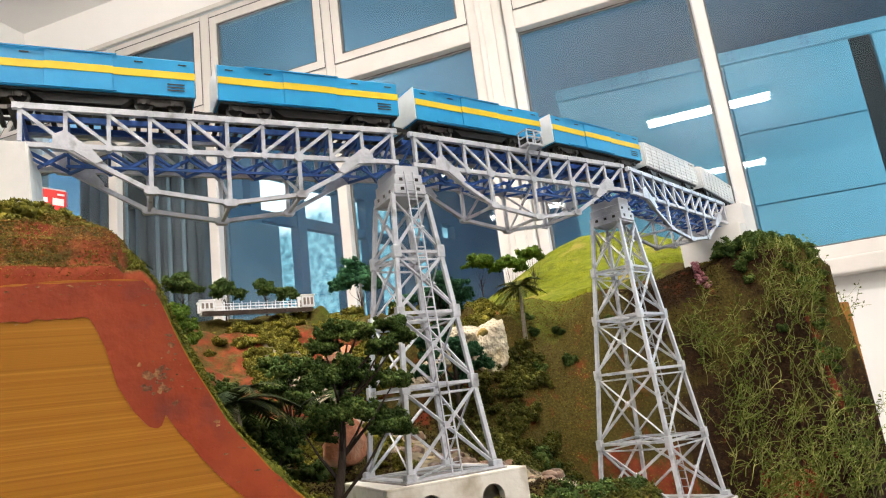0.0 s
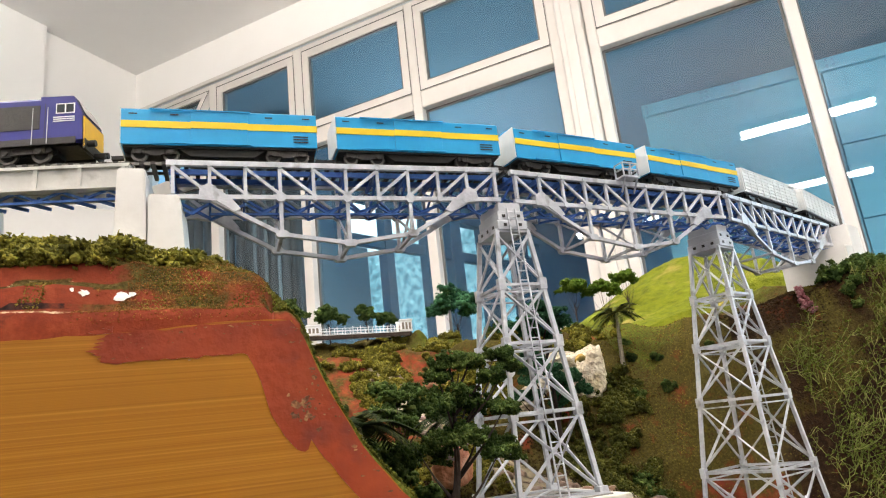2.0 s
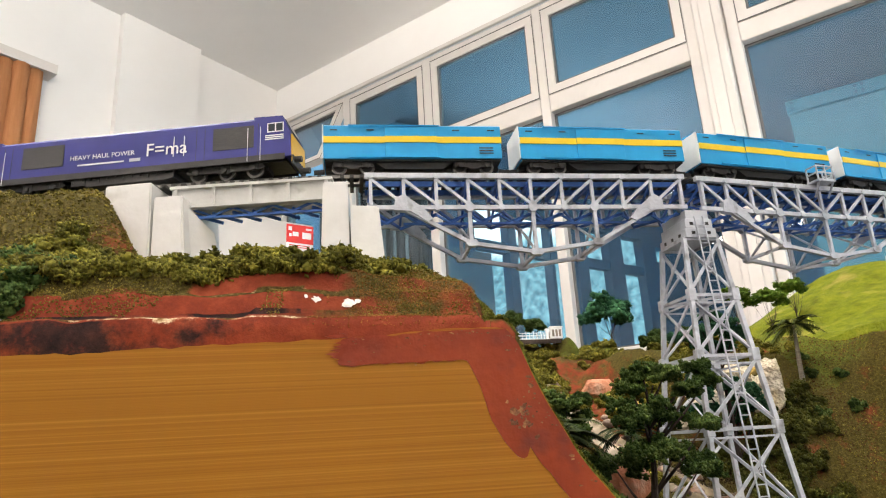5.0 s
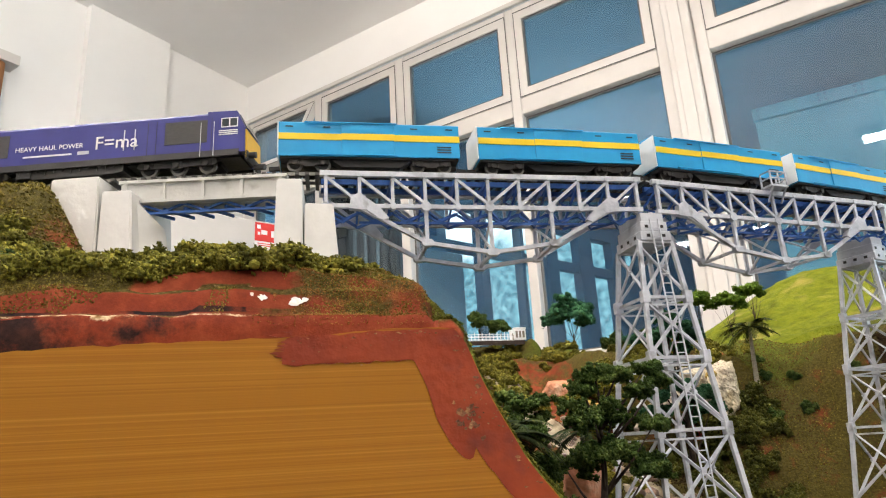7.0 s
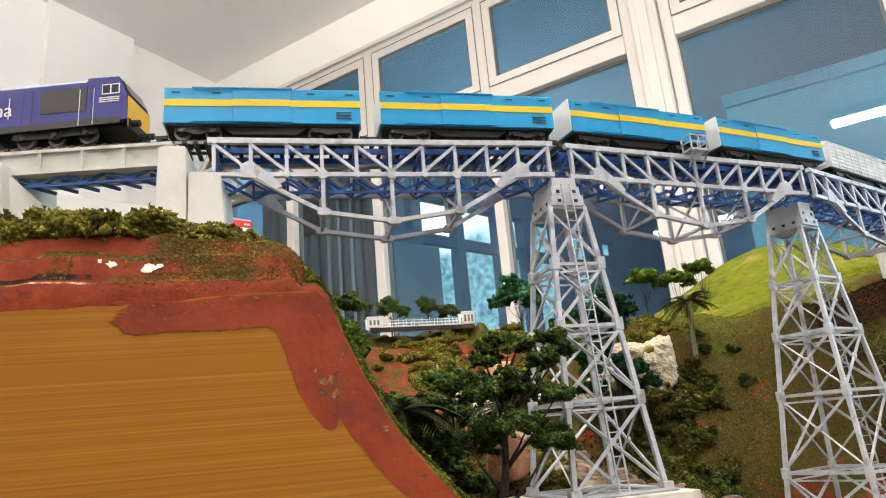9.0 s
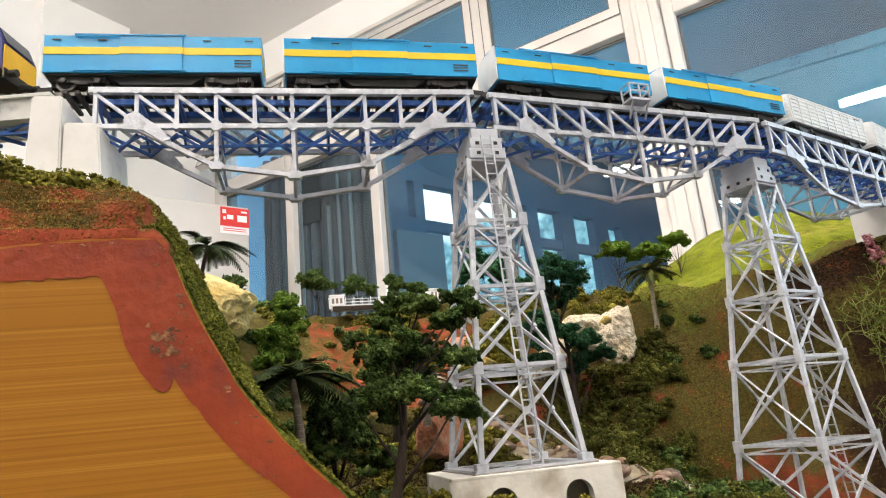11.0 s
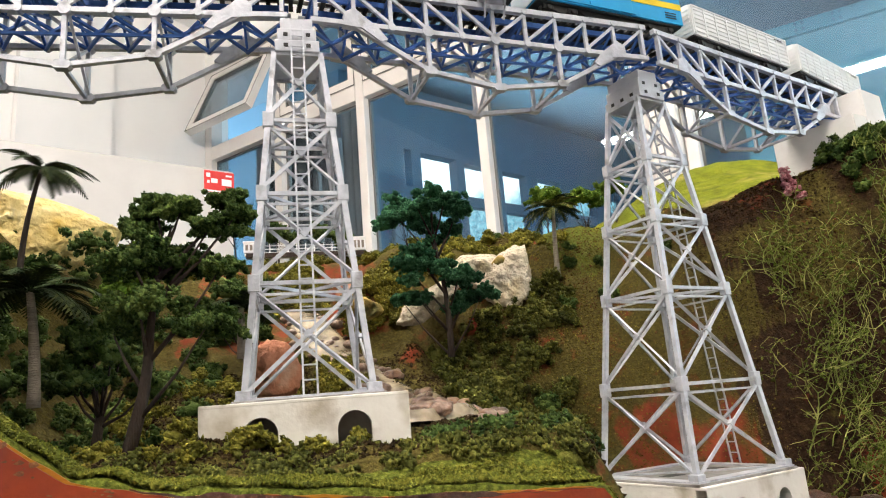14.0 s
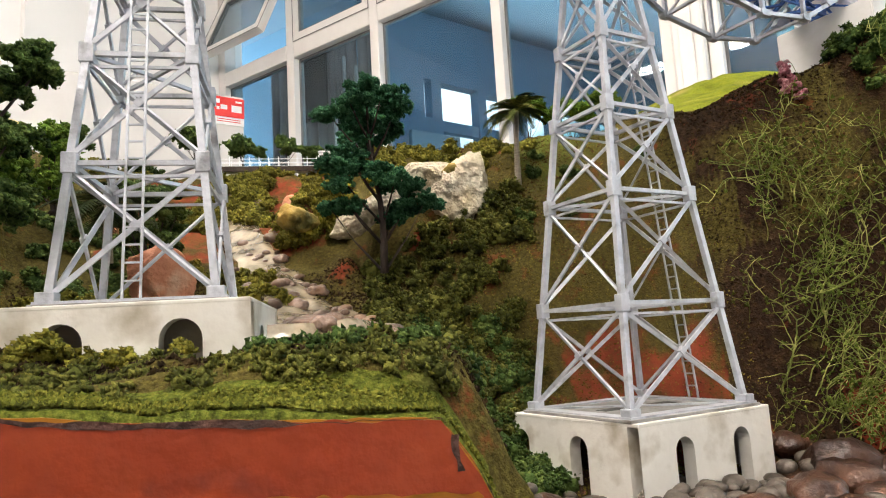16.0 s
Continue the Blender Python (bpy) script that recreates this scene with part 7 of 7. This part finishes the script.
def tree(x, y, height, spread, material, seed, label, pads=14, lean=(0, 0), flake=0.0010, per=170, low=0.45, z=None, thick=0.0032, pad=0.34, flat=0.5):
    """Trunk that forks into limbs, each limb ending in a ragged flat pad of foam."""
    rng = np.random.default_rng(seed)
    z0 = (float(ground(x, y)) if z is None else z) - 0.003
    tr = thing("tree", label, "tree", at=pose(x, y, z0))
    spots = []
    bm = bmesh.new()
    fork = height * low * 0.75
    crook = Vector((rng.uniform(-1, 1), rng.uniform(-1, 1), 0)) * height * 0.03
    tube(bm, [Vector((0, 0, 0)), Vector((lean[0] * 0.3, lean[1] * 0.3, fork * 0.5)) + crook, Vector((lean[0] * 0.6, lean[1] * 0.6, fork))], [thick, thick * 0.8, thick * 0.65], 8)
    for i in range(pads):
        f = (i + 0.5) / pads
        zz = height * (low + (0.96 - low) * f)
        wide = spread * (0.85 - 0.5 * f) * math.sqrt(rng.uniform(0.15, 1.0))
        an = i * 2.4 + rng.uniform(-0.5, 0.5)
        tip = Vector((lean[0] + wide * math.cos(an), lean[1] + wide * math.sin(an), zz))
        r = spread * pad * rng.uniform(0.75, 1.15)
        for k in range(4):
            a = rng.uniform(0, 6.28)
            q = r * 0.55 * (k > 0)
            spots.append((tip.x + q * math.cos(a), tip.y + q * math.sin(a), tip.z + rng.uniform(-0.15, 0.2) * r, r * rng.uniform(0.5, 0.75)))
        p0 = Vector((lean[0] * 0.6, lean[1] * 0.6, fork * rng.uniform(0.75, 1.0)))
        tube(bm, [p0, p0.lerp(tip, 0.5) + Vector((0, 0, -0.1 * (tip - p0).length)), tip], [thick * 0.32, thick * 0.2, thick * 0.1], 5)
    part("trunk", bm, bark, tr, smooth=True)
    foliage("crown", spots, material, flake, per // 4, tr, seed, flat)
    return tr


def padded_tree(x, y, z0, label, material, pads, thick, seed, lean=0.0, fuller=1.0, lumps=10):
    """A tree whose ragged flat pads of foam have given places (x, z, radius)."""
    rng = np.random.default_rng(seed)
    tr = thing("tree", label, "tree", at=pose(x, y, z0))
    bm = bmesh.new()
    zs = [p[1] for p in pads]
    crown = max(zs) - z0
    axis = [Vector((lean * f + 0.002 * math.sin(6 * f), 0.002 * math.sin(9 * f), crown * 0.92 * f - 0.004 * (f == 0))) for f in np.linspace(0, 1, 9).tolist()]
    tube(bm, axis, [thick * (1.1 - 0.95 * f) for f in np.linspace(0, 1, 9).tolist()], 8)
    spots = []
    for i, (px, pz, r) in enumerate(pads):
        r = r * fuller
        tip = Vector((px - x, rng.uniform(-0.9, 0.9) * 0.014, pz - z0))
        low = max(tip.z - 0.7 * abs(tip.x - lean * tip.z / crown) - 0.012, 0.3 * tip.z)
        start = axis[min(int(low / (crown * 0.92) * 8), 7)]
        tube(bm, [start, start.lerp(tip, 0.55) + Vector((0, 0, -0.05 * (tip - start).length)), tip], [thick * 0.42, thick * 0.24, thick * 0.1], 6)
        for k in range(11):
            a, q = rng.uniform(0, 6.28), r * (0.0 if k == 0 else rng.uniform(0.4, 0.95))
            spots.append((tip.x + q * math.cos(a), tip.y + q * math.sin(a), tip.z + rng.uniform(-0.35, 0.3) * r, r * rng.uniform(0.36, 0.58)))
    part("trunk", bm, bark, tr, smooth=True)
    foliage("crown", spots, material, 0.00072, 150, tr, seed, 0.62, lumps, True)
    return tr


padded_tree(0.175, 0.103, 1.326, "tall dark green model tree with broad pads on the valley floor", leaf_green, [(0.165, 1.381, 0.017), (0.181, 1.391, 0.015), (0.210, 1.379, 0.015), (0.200, 1.388, 0.010), (0.177, 1.412, 0.018), (0.198, 1.410, 0.016), (0.216, 1.404, 0.012), (0.186, 1.435, 0.013), (0.178, 1.427, 0.010), (0.198, 1.434, 0.009), (0.217, 1.436, 0.009), (0.211, 1.424, 0.009), (0.2235, 1.430, 0.008)], 0.0030, 101, 0.018, 0.90, 15)
padded_tree(0.363, 0.298, 1.376, "slender blue-green model tree in two tiers beside pale rocks", leaf_blue, [(0.356, 1.506, 0.011), (0.366, 1.497, 0.012), (0.344, 1.490, 0.010), (0.330, 1.487, 0.010), (0.376, 1.488, 0.009), (0.352, 1.480, 0.010), (0.370, 1.478, 0.010), (0.360, 1.468, 0.008), (0.342, 1.456, 0.010), (0.330, 1.446, 0.010), (0.346, 1.446, 0.010), (0.333, 1.432, 0.010), (0.328, 1.420, 0.008), (0.360, 1.441, 0.009), (0.372, 1.434, 0.011), (0.386, 1.432, 0.010), (0.394, 1.422, 0.009), (0.378, 1.420, 0.011), (0.370, 1.411, 0.009), (0.340, 1.420, 0.008)], 0.0026, 103, -0.006, 1.15, 15)
tree(0.152, 0.150, 0.075, 0.030, leaf_green, 102, "dark green model tree behind the broad one", pads=10, pad=0.42, flat=0.6)
tree(0.208, 0.31, 0.085, 0.034, leaf_green, 104, "dark green tree beyond the trestle tower", pads=10, pad=0.42, flat=0.6)
tree(0.125, 0.37, 0.072, 0.018, leaf_lime, 105, "yellow-green conical bushy tree beside the pale outcrop", pads=12, low=0.15, flat=0.9, pad=0.6, z=1.436)
tree(0.112, 0.33, 0.045, 0.016, leaf_lime, 108, "low yellow-green bush before the pale outcrop", pads=9, low=0.15, flat=0.9, pad=0.6, z=1.425)
BACK = [(0.166, 0.70, 0.072, 0.030), (0.223, 0.705, 0.062, 0.026), (0.279, 0.70, 0.056, 0.021), (0.315, 0.71, 0.046, 0.020), (0.10, 0.69, 0.04, 0.024), (0.380, 0.58, 0.100, 0.034), (0.06, 0.60, 0.05, 0.025), (0.44, 0.58, 0.05, 0.022), (0.50, 0.60, 0.055, 0.024), (0.554, 0.55, 0.104, 0.028), (0.605, 0.55, 0.108, 0.030), (0.650, 0.555, 0.114, 0.024), (0.52, 0.50, 0.030, 0.016)]
for i, (x, y, h, s) in enumerate(BACK):
    tree(x, y, h, s, leaf_blue if i == 5 else leaf_lime if 8 < i < 12 else leaf_green, 120 + i, "small umbrella-shaped model tree on the back ridge", pads=8, low=0.84 if 8 < i < 12 else 0.66, flake=0.0011, per=120, thick=0.0014, pad=0.64 if i == 5 else 0.5, flat=0.36 if 8 < i < 12 else 0.6)


def palm(x, y, height, size, seed, label, lean=(0.0, 0.0), fronds=15, material=None, z=None, thick=0.0026, trunk=None):
    rng = np.random.default_rng(seed)
    z0 = (float(ground(x, y)) if z is None else z) - 0.003
    pm = thing("palm_tree", label, "palm tree", at=pose(x, y, z0))
    top = Vector((lean[0], lean[1], height))
    pts = [Vector((lean[0] * f * f, lean[1] * f * f, height * f)) for f in np.linspace(0, 1, 8).tolist()]
    part("trunk", tube(bmesh.new(), pts, [thick * (1.15 - 0.5 * f) for f in np.linspace(0, 1, 8).tolist()], 8), trunk or palm_bark, pm, smooth=True)
    for i in range(fronds):
        an = 2.4 * i + rng.uniform(-0.3, 0.3)
        rise = rng.uniform(0.1, 0.9)
        l = size * rng.uniform(0.8, 1.1)
        d = Vector((math.cos(an), math.sin(an), 0))
        side = Vector((-math.sin(an), math.cos(an), 0))
        rib = [top + d * (l * f) + Vector((0, 0, l * (rise * f - 0.72 * f * f))) for f in np.linspace(0, 1, 9).tolist()]
        bm = bmesh.new()
        tube(bm, rib, [0.0005 * (1 - 0.8 * f) * size / 0.03 for f in np.linspace(0, 1, 9).tolist()], 4)
        for k in range(18):
            f = 0.10 + 0.90 * k / 17
            j = min(int(f * 8), 7)
            p = rib[j].lerp(rib[j + 1], f * 8 - j)
            along = (rib[j + 1] - rib[j]).normalized()
            w = l * 0.22 * math.sin(math.pi * min(0.12 + 0.85 * f, 0.97)) + 0.001
            for s in (-1, 1):
                q = p + (side * s * 0.85 + along * 0.7 + Vector((0, 0, -0.2))) * w
                h = along * l * 0.034
                bm.faces.new([bm.verts.new(v) for v in (p - h, p + h, q + h * 0.2, q - h * 0.2)])
        part("frond", bm, material if material and i % 3 else leaf_palm, pm)
    return pm


palm(0.054, 0.305, 0.088, 0.035, 201, "tall dark palm with a curved trunk before the pale yellow outcrop", lean=(0.011, 0.0), z=1.446, fronds=22, trunk=bark, thick=0.0022)
palm(0.133, 0.118, 0.052, 0.040, 202, "short dark palm on the grassy slope", lean=(-0.004, 0.0), z=1.352, fronds=22)
palm(0.475, 0.340, 0.064, 0.030, 203, "grey-trunked palm with yellowing fronds on the hillside", lean=(0.003, 0.0), z=1.441, fronds=24, material=leaf_frond, thick=0.0024)
palm(0.215, 0.20, 0.030, 0.03, 204, "low dark palm under the trees", z=1.375)
palm(0.425, 0.47, 0.012, 0.018, 205, "low palm shrub on the hill rim", fronds=11)


# wiry creepers over the cliff
def sprig(rng, stems, spots, p, way, l, r, depth):
    pts, n = [p], max(int(l / 0.0035), 3)
    for k in range(n):
        way = (way + Vector((rng.normal(0, 0.30), rng.normal(0, 0.12), rng.normal(0, 0.24)))).normalized()
        q = pts[-1] + way * (l / n)
        q.y = min(q.y, p.y + 0.006)
        q.x = min(q.x, 0.758)
        q.z = min(max(q.z, float(ground(q.x, q.y)) + 0.002), 1.505 + 0.02 * rng.random())
        pts.append(q)
        for _ in range(2 if depth else 1):
            if rng.random() < 0.20:
                spots.append((q.x + rng.normal(0, 0.0014), q.y + rng.normal(0, 0.0014), q.z + rng.normal(0, 0.0014), 0.0008))
        if depth == 0 and k > 0 and rng.random() < 0.55:
            side = Vector((rng.choice((-1, 1)) * rng.uniform(0.5, 1.0), rng.uniform(-0.5, 0.1), rng.uniform(0.1, 0.9)))
            sprig(rng, stems, spots, q.copy(), side.normalized(), l * rng.uniform(0.18, 0.38), r * 0.65, 1)
    tube(stems, pts, [r * (1 - 0.6 * f) for f in np.linspace(0, 1, len(pts)).tolist()], 4)


rng = np.random.default_rng(7)
stems, spots = bmesh.new(), []
for i in range(195):
    x = 0.588 + 0.156 * rng.beta(1.6, 1.0) if i % 5 else rng.uniform(0.575, 0.635)
    y = rng.uniform(0.156, 0.212) + 0.35 * max(0.66 - x, 0)
    sprig(rng, stems, spots, Vector((x, y - 0.004, float(ground(x, y)) + 0.004)), Vector((rng.uniform(-0.8, 0.6), -0.25, 1.0)).normalized(), rng.uniform(0.03, 0.08), 0.00024 + 0.00042 * rng.random() ** 2, 0)
creeper = thing("creeper", "tangle of wiry light green creepers over the brown cliff", "creeper", kind="stuff")
part("stems", stems, stem_vine, creeper)
v, f = flakes(spots, 0.00066, 3, 71, 1.0)
me = bpy.data.meshes.new("leaves")
me.from_pydata(v.tolist(), [], f.tolist())
me.materials.append(leaf_vine)
new("leaves", me).parent = creeper
tagged(foliage("flowering_plant", [(0.646 + 0.006 * math.sin(3 * i), 0.246 - 0.0012 * i, 1.502 - 0.0034 * i, 0.0042) for i in range(8)], leaf_pink, 0.0009, 50, seed=77), "pink and white flowering plant hanging over the cliff edge", "plant")

# small white railed bridge at the back
mini = thing("footbridge", "small white railed bridge over the stream", "bridge", at=pose(0.188, 0.657, 1.5455, 0, 0, 1))
part("deck", solid(-0.004, 0.146, -0.004, 0.018, -0.004, 0.0), abut_white, mini)
part("deck_edge", solid(-0.004, 0.146, -0.006, -0.0042, -0.007, -0.001), bark, mini, "brown plank edge")
for y in (-0.003, 0.016):
    for i in range(11):
        part("post", bar((0.014 + 0.0114 * i, y, 0), (0.014 + 0.0114 * i, y, 0.0115), 0.0008, 0.0008, up=(1, 0, 0)), white_print, mini)
    for z in (0.0045, 0.0088):
        part("handrail", bar((0.013, y, z), (0.130, y, z), 0.0006, 0.0006), white_print, mini)
    for x0, x1, h in ((-0.008, 0.013, 0.015), (0.130, 0.150, 0.018)):
        block = part("parapet", solid(x0 + 0.001, x1 - 0.001, y - 0.0022, y + 0.0022, 0, h - 0.0022, bevel=0.0004), white_print, mini, "pierced white parapet block")
        part("coping", solid(x0, x1, y - 0.003, y + 0.003, h - 0.0022, h, bevel=0.0005), white_print, block)
        for k in range(3):
            xm = x0 + (x1 - x0) * (0.24 + 0.26 * k)
            part("opening", solid(xm - 0.0016, xm + 0.0016, y - 0.0026, y - 0.0021, 0.003, h - 0.005), niche_grey, block, "dark pierced opening")
